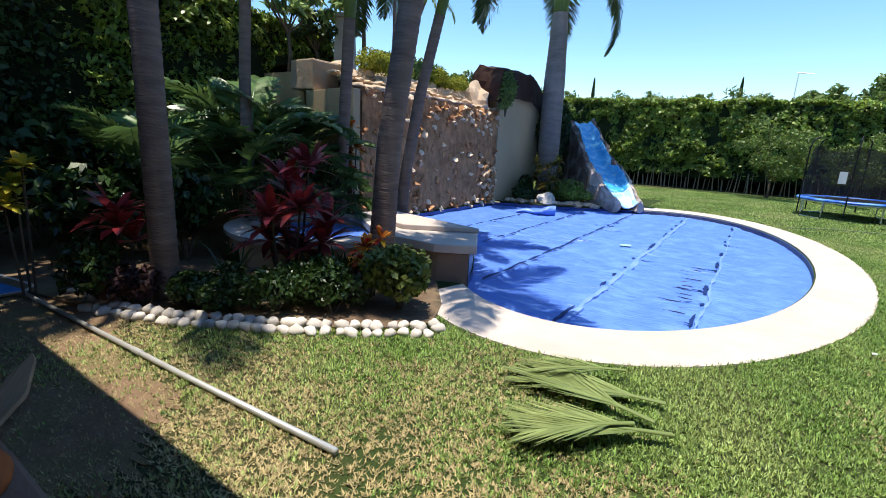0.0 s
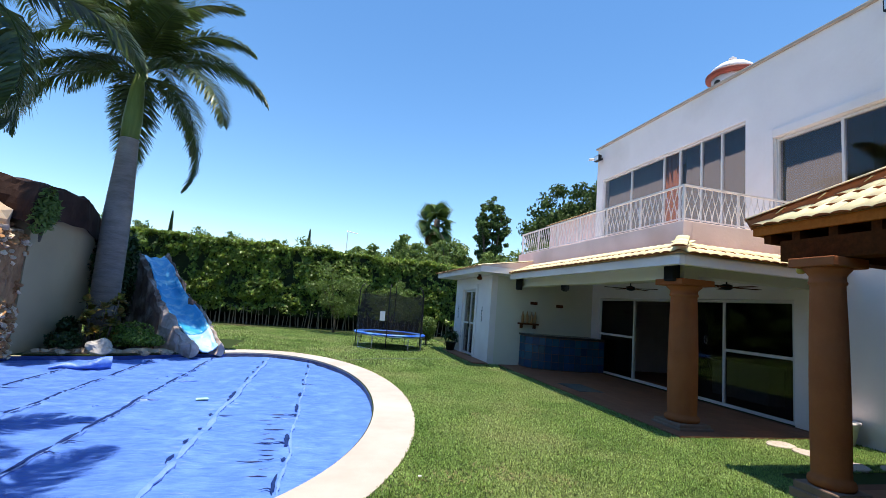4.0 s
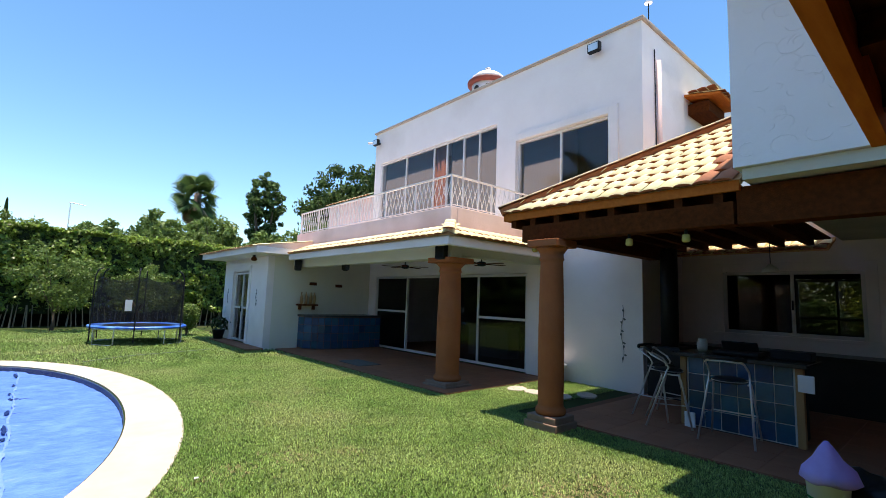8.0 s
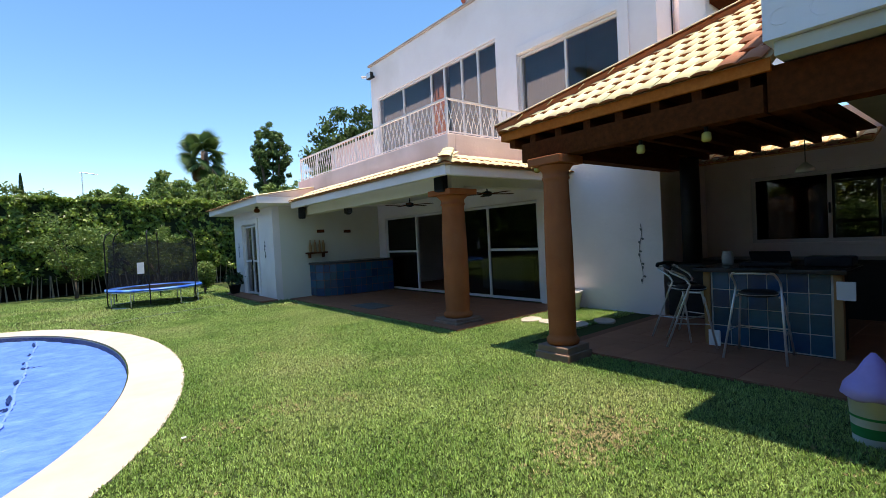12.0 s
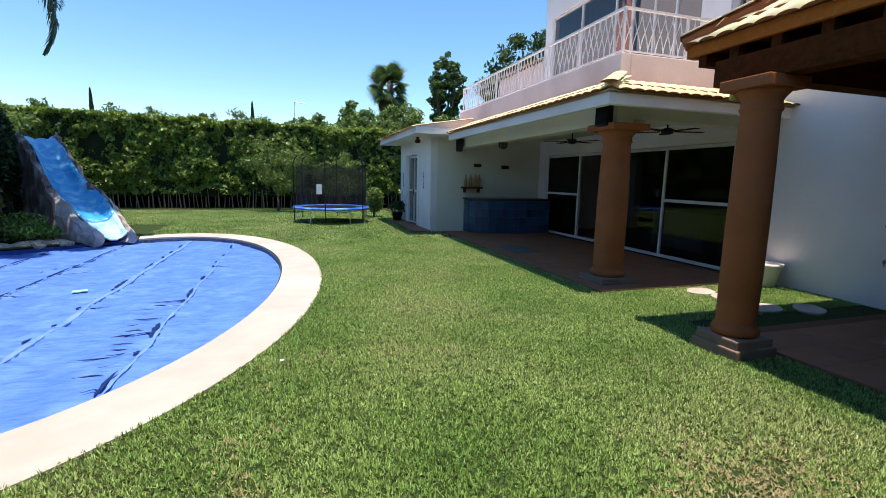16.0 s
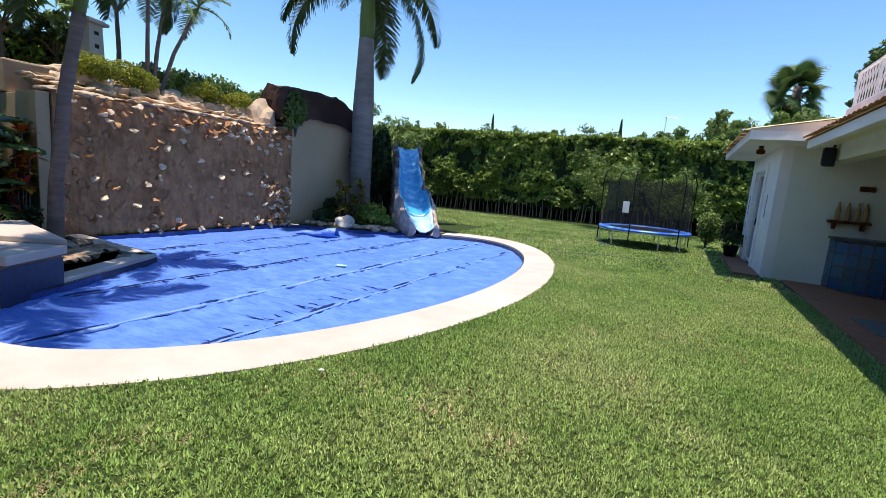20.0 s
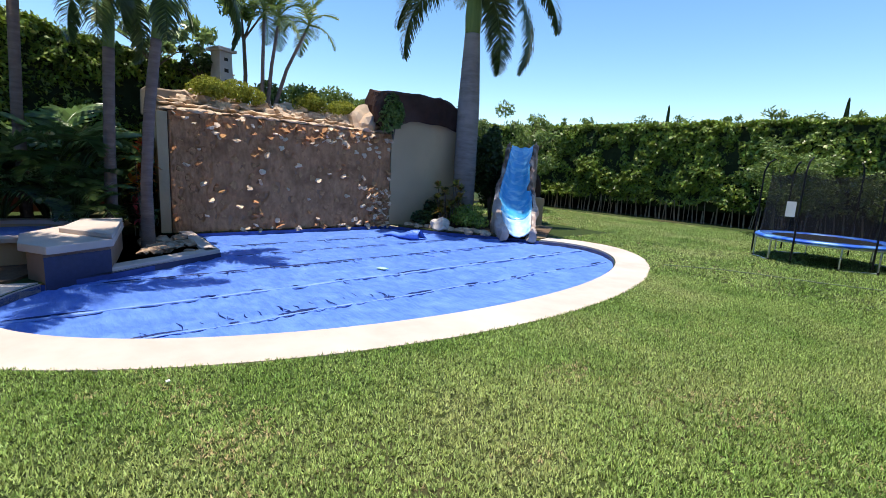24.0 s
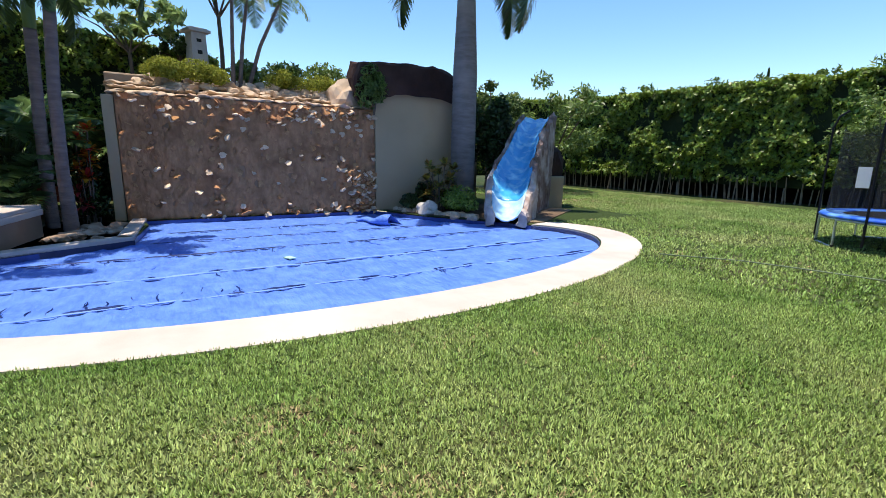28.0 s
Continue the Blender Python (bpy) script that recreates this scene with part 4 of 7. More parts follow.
part("motor_housing", lathe(bmesh.new(), [(0.05, -0.33), (0.1, -0.31), (0.1, -0.24), (0.04, -0.22)], 14), M_BLACK, fan, smooth=True)
for a in range(5):
    b = part("blade", bevelled(boxes(((0.12, -0.06, -0.285), (0.62, 0.06, -0.275))), 0.003, 1), M_WOOD, fan)
    b.rotation_euler = (0, 0, radians(72 * a + 15))
fan2 = copy_thing(fan, pose(7.5, 7.6, 2.74, 0, 0, 40))
lant = thing("hanging_lantern", "small iron lantern with glass hanging from the terrace beam", "lantern", (5.98, 11.0, 2.66))
part("chain", rod((0, 0, 0), (0, 0, -0.1), 0.008, 5), M_BLACK, lant)
part("cage", lathe(bmesh.new(), [(0.03, -0.1), (0.11, -0.16), (0.1, -0.34), (0.05, -0.38)], 6, caps=True), M_GLASS, lant)
for a in range(6):
    x, y = math.cos(a * math.pi / 3), math.sin(a * math.pi / 3)
    part("cage_bar", rod((0.115 * x, 0.115 * y, -0.16), (0.105 * x, 0.105 * y, -0.345), 0.006, 4), M_BLACK, lant)
part("cap", lathe(bmesh.new(), [(0.13, -0.165), (0.03, -0.09), (0.01, -0.08)], 6), M_BLACK, lant)
deco_m = mat("wrought_decor", (0.20, 0.19, 0.19), (0.12, 0.12, 0.12), 8, 0.6)


def wall_decor(label, at, turn, h):
    """A climbing iron ornament: stem with small leaves."""
    d = thing("wall_ornament", label, "ornament", at, turn)
    part("stem", tube(bmesh.new(), [(0.03 * math.sin(9 * t), -0.012, h * t) for t in [k / 10 for k in range(11)]], 0.005, 5), deco_m, d)
    lf = bmesh.new()
    prism(lf, [(0, 0), (0.02, 0.02), (0.026, 0.05), (0, 0.065), (-0.013, 0.033)], -0.004, 0.004)
    me = mesh_of("leaf", lf, deco_m)
    for k in range(9):
        l = part("leaf", me, None, d)
        l.matrix_basis = pose(0.03 * math.sin(k), -0.014, h * (k + 0.3) / 9.5, 90, 90 * (k % 2) + 30 * math.sin(k * 3), 0)


wall_decor("grey iron leaf ornament on the annex wall", (AX - 0.002, 14.75, 1.25), -90, 0.5)
wall_decor("grey iron leaf ornament beside the annex door", (AX - 0.002, 17.5, 1.25), -90, 0.5)
wall_decor("grey iron leaf ornament climbing the white house wall", (FX - 0.002, 4.85, 0.55), -90, 1.1)
for x, z in ((6.55, 1.98), (7.45, 1.95)):
    pl = thing("wall_plaque", "small dark carved plaque on the terrace wall", "plaque", (x, 13.998, z), group="terrace plaques")
    part("plate", rough(bevelled(boxes(((-0.12, -0.03, -0.05), (0.12, 0, 0.05))), 0.012), 0.01, 12), M_WOOD, pl)
mt = thing("floor_mat", "grey door mat lying on the terrace floor", "mat", (6.1, 10.3, 0.031))
part("sheet", bevelled(boxes(((-0.3, -0.5, 0), (0.3, 0.5, 0.012))), 0.004, 1), mat("grey_mat", (0.16, 0.15, 0.14), None, 20, 0.95, bump=0.5, bscale=80), mt)

# ---- patio things ----
pbar = thing("patio_bar", "patio bar faced with blue tiles between wooden posts", "bar", (6.97, 2.43, 0.03))
part("body", boxes(((0, -0.62, 0), (0.62, 0.62, 0.93))), M_DARK, pbar)
part("grout_bed", boxes(((-0.006, -0.615, 0.01), (-0.0005, 0.615, 0.925))), mat("pale_grout", (0.55, 0.55, 0.53), (0.45, 0.45, 0.43), 9, 0.9), pbar, "pale grout")
part("counter", bevelled(boxes(((-0.1, -0.75, 0.932), (0.75, 0.8, 0.985))), 0.012), M_COUNTER, pbar, "dark polished counter top")
for y in (-0.66, 0.66):
    part("post", bevelled(boxes(((-0.03, y - 0.04, 0), (0.06, y + 0.04, 0.93))), 0.008), M_TILEWOOD, pbar, "varnished wooden post")
for i in range(6):
    for j in range(4):
        t = part("tile", tile_me, None, pbar)
        t.matrix_basis = pose(0, 0.6 - 0.2 * i, 0.02 + 0.23 * j, 0, 0, -90)
bk = thing("grill_counter", "dark counter with a grill against the patio wall", "counter", (10.05, 2.6, 0.03))
part("body", boxes(((-0.35, -2.2, 0), (0.42, 1.7, 0.85))), M_DARK, bk)
part("counter", bevelled(boxes(((-0.4, -2.22, 0.852), (0.43, 1.72, 0.9))), 0.01), M_COUNTER, bk)
gr = thing("kettle_grill", "black cooking grill with an open lid on the bar", "grill", (7.42, 2.53, 1.017))
part("tray", bevelled(boxes(((-0.2, -0.28, 0), (0.2, 0.28, 0.05))), 0.02), M_BLACK, gr)
lid = part("lid", bevelled(boxes(((-0.015, -0.22, 0), (0.015, 0.22, 0.16))), 0.01), M_BLACK, gr)
lid.matrix_basis = pose(0.1, 0, 0.04, 0, -35, 0)
bx = thing("black_case", "black flat case lying on the bar", "case", (7.47, 1.93, 1.017))
part("body", bevelled(boxes(((-0.15, -0.22, 0), (0.15, 0.22, 0.11))), 0.02), M_BLACK, bx)
jar = thing("jar", "pale ceramic jar standing on the bar", "jar", (7.42, 3.0, 1.017))
part("body", lathe(bmesh.new(), [(0.05, 0), (0.07, 0.03), (0.07, 0.13), (0.055, 0.16), (0.06, 0.18)], 14), mat("pale_ceramic", (0.5, 0.48, 0.42), None, 4, 0.4), jar, smooth=True)
nap = thing("towel", "white kitchen towel hanging on the side of the bar", "towel", (6.93, 1.7, 0.65))
part("cloth", rough(bevelled(boxes(((-0.02, -0.08, 0.04), (0.0, 0.08, 0.24))), 0.004), 0.006, 9), M_PLASTICWHITE, nap)
lampm = mat("milk_glass", (0.75, 0.72, 0.66), None, 3, 0.3, bump=0)
pend = thing("pendant_lamp", "small bell-shaped pendant lamp over the bar", "lamp", (8.4, 2.35, 2.72))
part("cord", rod((0, 0, 0), (0, 0, -0.38), 0.006, 5), M_BLACK, pend)
part("shade", lathe(bmesh.new(), [(0.12, -0.5), (0.1, -0.44), (0.05, -0.4), (0.02, -0.37)], 16), lampm, pend, smooth=True)
flue = thing("flue_pipe", "black stove flue rising to the patio roof", "flue", (8.85, 4.05, 0.03))
part("pipe", rod((0, 0, 0.9), (0, 0, 2.68), 0.15, 16), M_BLACK, flue, smooth=True)
part("stove", bevelled(boxes(((-0.3, -0.3, 0), (0.3, 0.3, 0.9))), 0.03), M_BLACK, flue)
for k, y in enumerate((2.4, 3.05, 4.45)):
    b = thing("hanging_bulb", "small yellow glass lamp under the patio eave", "lamp", (5.32, y, 2.5), group="eave lamps")
    part("holder", rod((0, 0, 0), (0, 0, -0.05), 0.02), M_BLACK, b)
    part("glass", lathe(bmesh.new(), [(0.03, -0.14), (0.045, -0.12), (0.04, -0.06), (0.025, -0.05)], 10), mat("amber_glass", (0.55, 0.45, 0.12), None, 4, 0.2, bump=0), b, smooth=True)

chair = thing("bar_stool", "metal bar stool with a black seat and curved backrest", "stool", (6.63, 2.42, 0.03), 5, group="patio bar stools")
seat_ob = part("seat", lathe(bmesh.new(), [(0.17, 0.70), (0.19, 0.71), (0.19, 0.74), (0.16, 0.76)], 18), M_BLACK, chair, "black padded seat", True)
part("piping", tube(bmesh.new(), [(0.193 * math.cos(a), 0.193 * math.sin(a), 0.725) for a in [k * math.pi / 12 for k in range(25)]], 0.005, 5, caps=False), M_STEEL, seat_ob, "thin metal rim")
for y in (-1, 1):
    part("rear_leg", tube(bmesh.new(), [(-0.29, 0.30 * y, 0), (-0.03, 0.225 * y, 0.72), (0.0, 0.22 * y, 0.79), (-0.05, 0.22 * y, 0.86), (-0.22, 0.21 * y, 0.95), (-0.26, 0.16 * y, 1.01)], 0.013, 8), M_STEEL, chair, smooth=True)
    part("front_leg", tube(bmesh.new(), [(0.27, 0.275 * y, 0), (0.15, 0.215 * y, 0.62), (0.12, 0.205 * y, 0.69), (-0.04, 0.21 * y, 0.695)], 0.013, 8), M_STEEL, chair, smooth=True)
    part("stretcher", rod((-0.18, 0.275 * y, 0.3), (0.21, 0.25 * y, 0.3), 0.008, 6), M_STEEL, chair)
part("footrest", rod((0.21, -0.25, 0.3), (0.21, 0.25, 0.3), 0.009, 6), M_STEEL, chair)
part("backrest", tube(bmesh.new(), [(-0.22, -0.23, 1.0), (-0.265, -0.16, 1.015), (-0.285, 0, 1.02), (-0.265, 0.16, 1.015), (-0.22, 0.23, 1.0)], 0.024, 10), M_BLACK, chair, "black padded backrest bar", True)
part("back_rail", tube(bmesh.new(), [(-0.2, -0.2, 0.965), (-0.262, -0.12, 0.975), (-0.275, 0, 0.98), (-0.262, 0.12, 0.975), (-0.2, 0.2, 0.965)], 0.011, 7), M_STEEL, chair, smooth=True)
copy_thing(chair, pose(6.82, 3.25, 0.03, 0, 0, -65))
copy_thing(chair, pose(7.15, 3.48, 0.03, 0, 0, -100))
can = thing("door_stop", "white plastic cutting board leaning by the bar", "board", (6.86, 2.98, 0.032))
part("board", bevelled(boxes(((-0.02, -0.07, 0), (0, 0.07, 0.2))), 0.01), M_PLASTICWHITE, can)

bucket = thing("bucket", "white plastic paint bucket with green print", "bucket", (4.83, 1.2, 0.0))
bucket.scale = (0.92, 0.92, 0.92)
part("body", lathe(bmesh.new(), [(0.125, 0.0), (0.13, 0.01), (0.155, 0.34), (0.16, 0.34), (0.16, 0.36), (0.148, 0.36), (0.14, 0.33)], 28), M_PLASTICWHITE, bucket, smooth=True)
part("print_band", lathe(bmesh.new(), [(0.1345, 0.06), (0.1425, 0.14)], 28, caps=False), M_GREENPRINT, bucket, "green printed band", True)
part("print_band", lathe(bmesh.new(), [(0.1485, 0.20), (0.1505, 0.22)], 28, caps=False), M_GREENPRINT, bucket, "", True)
part("handle", tube(bmesh.new(), [(0.165 * math.cos(a), 0.165 * math.sin(a) * 0.4 - 0.14, 0.32 - 0.13 * math.sin(a)) for a in [k * math.pi / 10 for k in range(11)]], 0.004, 5), M_STEEL, bucket)
bag = thing("lilac_cloth", "lilac cloth cap draped over the bucket", "cloth", (4.83, 1.2, 0.333))
bag.scale = (0.86, 0.86, 0.92)
bm = lathe(bmesh.new(), [(0.17, -0.03), (0.215, 0.0), (0.19, 0.07), (0.12, 0.17), (0.06, 0.26), (0.015, 0.31)], 24)
for v in bm.verts:
    if v.co.z < 0.1:
        a = math.atan2(v.co.y, v.co.x)
        v.co *= 1 + 0.22 * max(0, math.cos(a + 0.9)) ** 3
part("cloth", rough(bm, 0.02, 7), M_LILAC, bag, smooth=True)
sack = thing("black_sack", "full black plastic sack slumped beside the bucket", "sack", (5.12, 0.98, 0.0))
part("bag", rough(rough(stone_bm((0.26, 0.24, 0.2), 3, 0.18, 6), 0.05, 5), 0.02, 14), mat("black_plastic", (0.012, 0.012, 0.013), (0.008, 0.008, 0.009), 6, 0.35, bump=0.4, bscale=12), sack, smooth=True).location = (0, 0, 0.17)
gp = thing("garden_pot", "white plaster pot standing by the house wall", "pot", (8.35, 6.2, 0.0))
part("pot", lathe(bmesh.new(), [(0.14, 0), (0.15, 0.02), (0.2, 0.3), (0.23, 0.34), (0.23, 0.38), (0.19, 0.38), (0.17, 0.3)], 20), M_WHITE, gp, smooth=True)
for k, (x, y, r, a) in enumerate(((6.98, 6.1, 0.24, 20), (7.0, 5.72, 0.22, 70), (7.05, 5.2, 0.27, 10), (7.6, 5.0, 0.24, 40))):
    st = thing("stepping_stone", "pale flat stepping stone set in the lawn", "paving stone", (x, y, 0.0), a, group="stepping stones")
    bm = bmesh.new()
    prism(bm, [(r * (1 + 0.15 * math.sin(5 * q + k)) * math.cos(q), r * 0.75 * math.sin(q)) for q in [i * math.pi / 6 for i in range(12)]], -0.02, 0.03)
    part("slab", bevelled(bm, 0.008, 1), M_COPING, st)
ppot = thing("potted_plant", "dark pot with a leafy plant at the annex corner", "potted plant", (4.82, 17.3, 0.06))
part("pot", lathe(bmesh.new(), [(0.14, 0), (0.2, 0.28), (0.22, 0.3), (0.18, 0.3)], 16), M_BLACK, ppot, smooth=True)
wl = thing("wall_disc", "white round plate hanging on the annex wall", "plate", (AX - 0.003, 17.75, 1.02))
pd = part("plate", lathe(bmesh.new(), [(0.02, 0.03), (0.1, 0.022), (0.14, 0.008), (0.14, 0.0)], 20), M_PLASTICWHITE, wl, smooth=True)
pd.matrix_basis = pose(0, 0, 0, 0, -90, 0)
el = thing("eave_lamp", "small brown lamp under the annex eave", "lamp", (4.75, 14.2, 2.748))
part("mount", rod((0, 0, 0), (0, 0, -0.04), 0.05, 12), M_BLACK, el)
part("shade", lathe(bmesh.new(), [(0.03, -0.04), (0.08, -0.09), (0.085, -0.15), (0.05, -0.17)], 14), M_WOOD, el, smooth=True)
mast = thing("antenna_mast", "thin antenna mast beyond the hedge", "antenna", (1.45, 45, 0))
part("pole", rod((0, 0, 0), (0, 0, 8.0), 0.04, 6), M_STEEL, mast)
part("arm", rod((-0.1, 0, 7.98), (0.95, 0, 7.85), 0.03, 6), M_STEEL, mast)
# handles of the sliding doors, latches and small fittings
for w, y, z, x in (("window_3", 10.35, 1.05, FX + 0.05), ("door_1", 16.2, 1.1, AX + 0.06), ("window_4", 2.52, 1.75, PX + 0.04)):
    ob = bpy.data.objects[w]
    mul = [c for c in ob.children if c.name.startswith("mullion") and abs(sum(v.co.y for v in c.data.vertices) / len(c.data.vertices) - y) < 0.2]
    if mul:
        part("handle", bevelled(boxes(((x - 0.04, y - 0.014, z - 0.09), (x - 0.0105, y + 0.014, z + 0.09))), 0.006), M_BLACK, mul[0], "black pull handle")

# ---- pool cover ----
def inside_ring(poly, steps):
    """Evenly spaced points along a closed outline."""
    pts = [Vector(p) for p in poly]
    out = []
    for a, b in zip(pts, pts[1:] + pts[:1]):
        n = max(1, int((b - a).length / steps))
        out += [a.lerp(b, k / n) for k in range(n)]
    return out


cover = thing("pool_cover", "wrinkled blue plastic cover spread over the pool", "pool cover")
edge = np.array(inside_ring(POOL, 0.07))
mid = np.array([-2.1, 8.5])
rings = 130
SEAMS = ((-0.1, 4.75, 12.9), (-1.18, 3.95, 13.6), (-2.38, 4.75, 13.1), (-3.5, 6.7, 12.5), (-4.46, 6.75, 11.95))


def ridge(x, y, z):
    return max(0.0, 0.35 - abs(noise.noise(Vector((x, y, z))))) / 0.35


vv = []
for r in range(rings + 1):
    for p in mid + (edge * 0.999 + 0.001 * mid - mid) * (r / rings):
        x, y = p
        z = -0.105 + 0.014 * noise.noise(Vector((x * 1.1, y * 0.5, 0))) + 0.008 * noise.noise(Vector((x * 4.0, y * 1.2, 3))) + 0.006 * noise.noise(Vector((x * 9, y * 4, 7)))
        near = max(math.exp(-((x - sx) / 0.3) ** 2) for sx, _, _ in SEAMS)
        z += 0.010 * noise.noise(Vector((x * 2.2, y * 9, 13))) + (0.006 + 0.02 * near) * ridge(x * 1.6, y * 5.5, 5) ** 2 + 0.010 * ridge(x * 2.3 + y * 0.6, y * 3.1, 9) ** 3
        vv.append((x, y, z))
ne = len(edge)
ff = [(r * ne + k, r * ne + (k + 1) % ne, (r + 1) * ne + (k + 1) % ne, (r + 1) * ne + k) for r in range(rings) for k in range(ne)]
part("sheet", mesh_np("sheet", vv, ff, M_COVER, True), None, cover)
# dark blue for the seams and for painted shade in creases; pale blue for lit folds
M_SEAM = mat("seam_and_crease_shade", (0.010, 0.03, 0.15), (0.006, 0.02, 0.10), 5, 0.5, bump=0.2)
M_SEAMLIGHT = mat("cover_fold_lit", (0.22, 0.36, 0.72), (0.12, 0.25, 0.62), 5, 0.4, bump=0.2)
# each seam: a flat welt paled like a lit fold, a dark gap beside it, and side creases in the dark seam colour for their
# shade; (seam, share of gap, welt width)
for (x, y0, y1), gap, welt in zip(SEAMS, (0.5, 0.45, 0.93, 0.8, 0.9), (0.02, 0.045, 0.008, 0.012, 0.01)):
    def seam_at(q, dx=0.0):
        return (x + dx + 0.05 * noise.noise(Vector((x, q * 1.1, 1))) + 0.02 * noise.noise(Vector((x, q * 7, 2))), q, -0.082 + 0.008 * noise.noise(Vector((x * 3, q * 2, 5))))
    n = int((y1 - y0) / 0.07)
    bm = tube(bmesh.new(), [seam_at(y0 + (y1 - y0) * i / n, welt) for i in range(n + 1)], [welt * (0.8 + 0.7 * noise.noise(Vector((x, i * 0.3, 6)))) for i in range(n + 1)], 6)
    for v in bm.verts:
        v.co.z = -0.084 + (v.co.z + 0.082) * 0.4
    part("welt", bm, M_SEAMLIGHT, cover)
    y = y0 + random.uniform(0, 0.2)
    while y < y1 - 0.15:
        ye = min(y + random.choice((0.14, 0.2, 0.35, 0.6, 0.9)) * (2.2 if gap > 0.7 else 0.8), y1)
        n = max(5, int((ye - y) / 0.06))
        w = random.uniform(0.014, 0.032)
        bm = tube(bmesh.new(), [seam_at(y + (ye - y) * i / n, -0.025) for i in range(n + 1)], [0.004 + w * math.sin(math.pi * i / n) ** 0.5 * random.uniform(0.45, 1.25) for i in range(n + 1)], 6)
        for v in bm.verts:
            v.co.z = -0.079 + (v.co.z + 0.082) * 0.35
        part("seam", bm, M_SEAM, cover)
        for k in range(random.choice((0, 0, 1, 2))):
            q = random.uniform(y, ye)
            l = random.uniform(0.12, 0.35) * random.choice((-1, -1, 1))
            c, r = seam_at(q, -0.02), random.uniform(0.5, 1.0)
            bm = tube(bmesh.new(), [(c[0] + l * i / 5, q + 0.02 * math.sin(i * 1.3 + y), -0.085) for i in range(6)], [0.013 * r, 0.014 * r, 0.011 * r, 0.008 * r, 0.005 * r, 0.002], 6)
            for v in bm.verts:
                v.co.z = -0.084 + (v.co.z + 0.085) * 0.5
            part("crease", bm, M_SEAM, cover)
        y = ye + random.uniform(0.05, 0.5) * (1 - gap) * 4
# a row of short tension creases beside the seam by the lawn, their shade painted in the seam colour
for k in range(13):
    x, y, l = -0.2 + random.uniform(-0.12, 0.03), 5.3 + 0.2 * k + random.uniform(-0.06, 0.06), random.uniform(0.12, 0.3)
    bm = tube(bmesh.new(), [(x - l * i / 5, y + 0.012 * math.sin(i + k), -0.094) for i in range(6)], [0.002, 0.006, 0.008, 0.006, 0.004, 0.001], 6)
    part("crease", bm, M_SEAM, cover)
# short creases across the panels
for k in range(12):
    a = radians(random.uniform(0, 360))
    r = math.sqrt(random.random()) * 0.85
    x, y = POOL_C[0] - 0.6 + 2.6 * r * math.cos(a), POOL_C[1] + 4.5 * r * math.sin(a)
    if x < -2.6 and y < 7.2:
        continue
    l, d = random.uniform(0.15, 0.5), random.uniform(-0.5, 0.5) + (math.pi / 2 if random.random() < 0.4 else 0)
    pts = [(x + l * (t - 0.5) * math.sin(d) + 0.02 * math.sin(9 * t + k), y + l * (t - 0.5) * math.cos(d), -0.104) for t in [i / 6 for i in range(7)]]
    part("crease", tube(bmesh.new(), pts, [0.004, 0.01, 0.016, 0.018, 0.016, 0.01, 0.004], 6), M_COVER, cover, smooth=True)
# folded flap by the rocks: it rises towards the boulder and hangs over in front
gu, gv = 28, 14
vv, ff = [], []
for i in range(gu + 1):
    u = i / gu
    ax, ay = -4.7 + 0.87 * u, 10.62 + 0.36 * u + 0.05 * math.sin(7 * u)
    h = 0.08 + 0.15 * u ** 1.2 + 0.03 * math.sin(9 * u)
    for j in range(gv + 1):
        v = j / gv
        if v < 0.5:
            d, z = 0.36 * (1 - 2 * v) ** 0.8 + 0.01, h * (2 * v) ** 1.5
        else:
            w = 2 * v - 1
            d, z = -0.09 * math.sin(math.pi * w), h * (1 - w)
        d += 0.02 * noise.noise(Vector((u * 8, v * 5, 2)))
        vv.append((ax - 0.38 * d, ay + 0.92 * d, -0.1 + z))
for i in range(gu):
    for j in range(gv):
        a = i * (gv + 1) + j
        ff.append((a, a + 1, a + gv + 2, a + gv + 1))
part("folded_flap", mesh_np("folded_flap", vv, ff, M_COVER, True), None, cover, "loose fold of the blue cover")

scrap = thing("plastic_scrap", "small pale green scrap lying on the pool cover", "scrap", (-1.56, 8.46, -0.085), 20)
part("scrap", rough(boxes(((-0.09, -0.05, 0), (0.09, 0.05, 0.012))), 0.02, 9), mat("pale_green_plastic", (0.45, 0.72, 0.55), (0.36, 0.62, 0.46), 8, 0.4, bump=0.2), scrap)

# ---- spa with its raised rim, steps and planter ----
spa = thing("spa", "raised round spa with a cream rim beside the pool", "spa")
SC = (-4.5, 4.0)
circ = [(SC[0] + 1.08 * math.cos(a), SC[1] + 1.0 * math.sin(a)) for a in [k * math.pi / 18 for k in range(36)]]
circ_in = [(SC[0] + 0.84 * math.cos(a), SC[1] + 0.76 * math.sin(a)) for a in [k * math.pi / 18 for k in range(36)]]
bm = bmesh.new()
lo = [bm.verts.new((*p, 0)) for p in circ]
hi = [bm.verts.new((*p, 0.33)) for p in circ]
hi2 = [bm.verts.new((*p, 0.33)) for p in circ_in]
dn = [bm.verts.new((*p, 0.0)) for p in circ_in]
for k in range(36):
    j = (k + 1) % 36
    for a, b in ((lo, hi), (hi, hi2), (hi2, dn)):
        bm.faces.new((a[k], a[j], b[j], b[k]))
bmesh.ops.recalc_face_normals(bm, faces=bm.faces[:])
part("wall", bm, M_CREAM, spa)
bm = bmesh.new()
rimo = [(SC[0] + 1.14 * math.cos(a), SC[1] + 1.06 * math.sin(a)) for a in [k * math.pi / 18 for k in range(36)]]
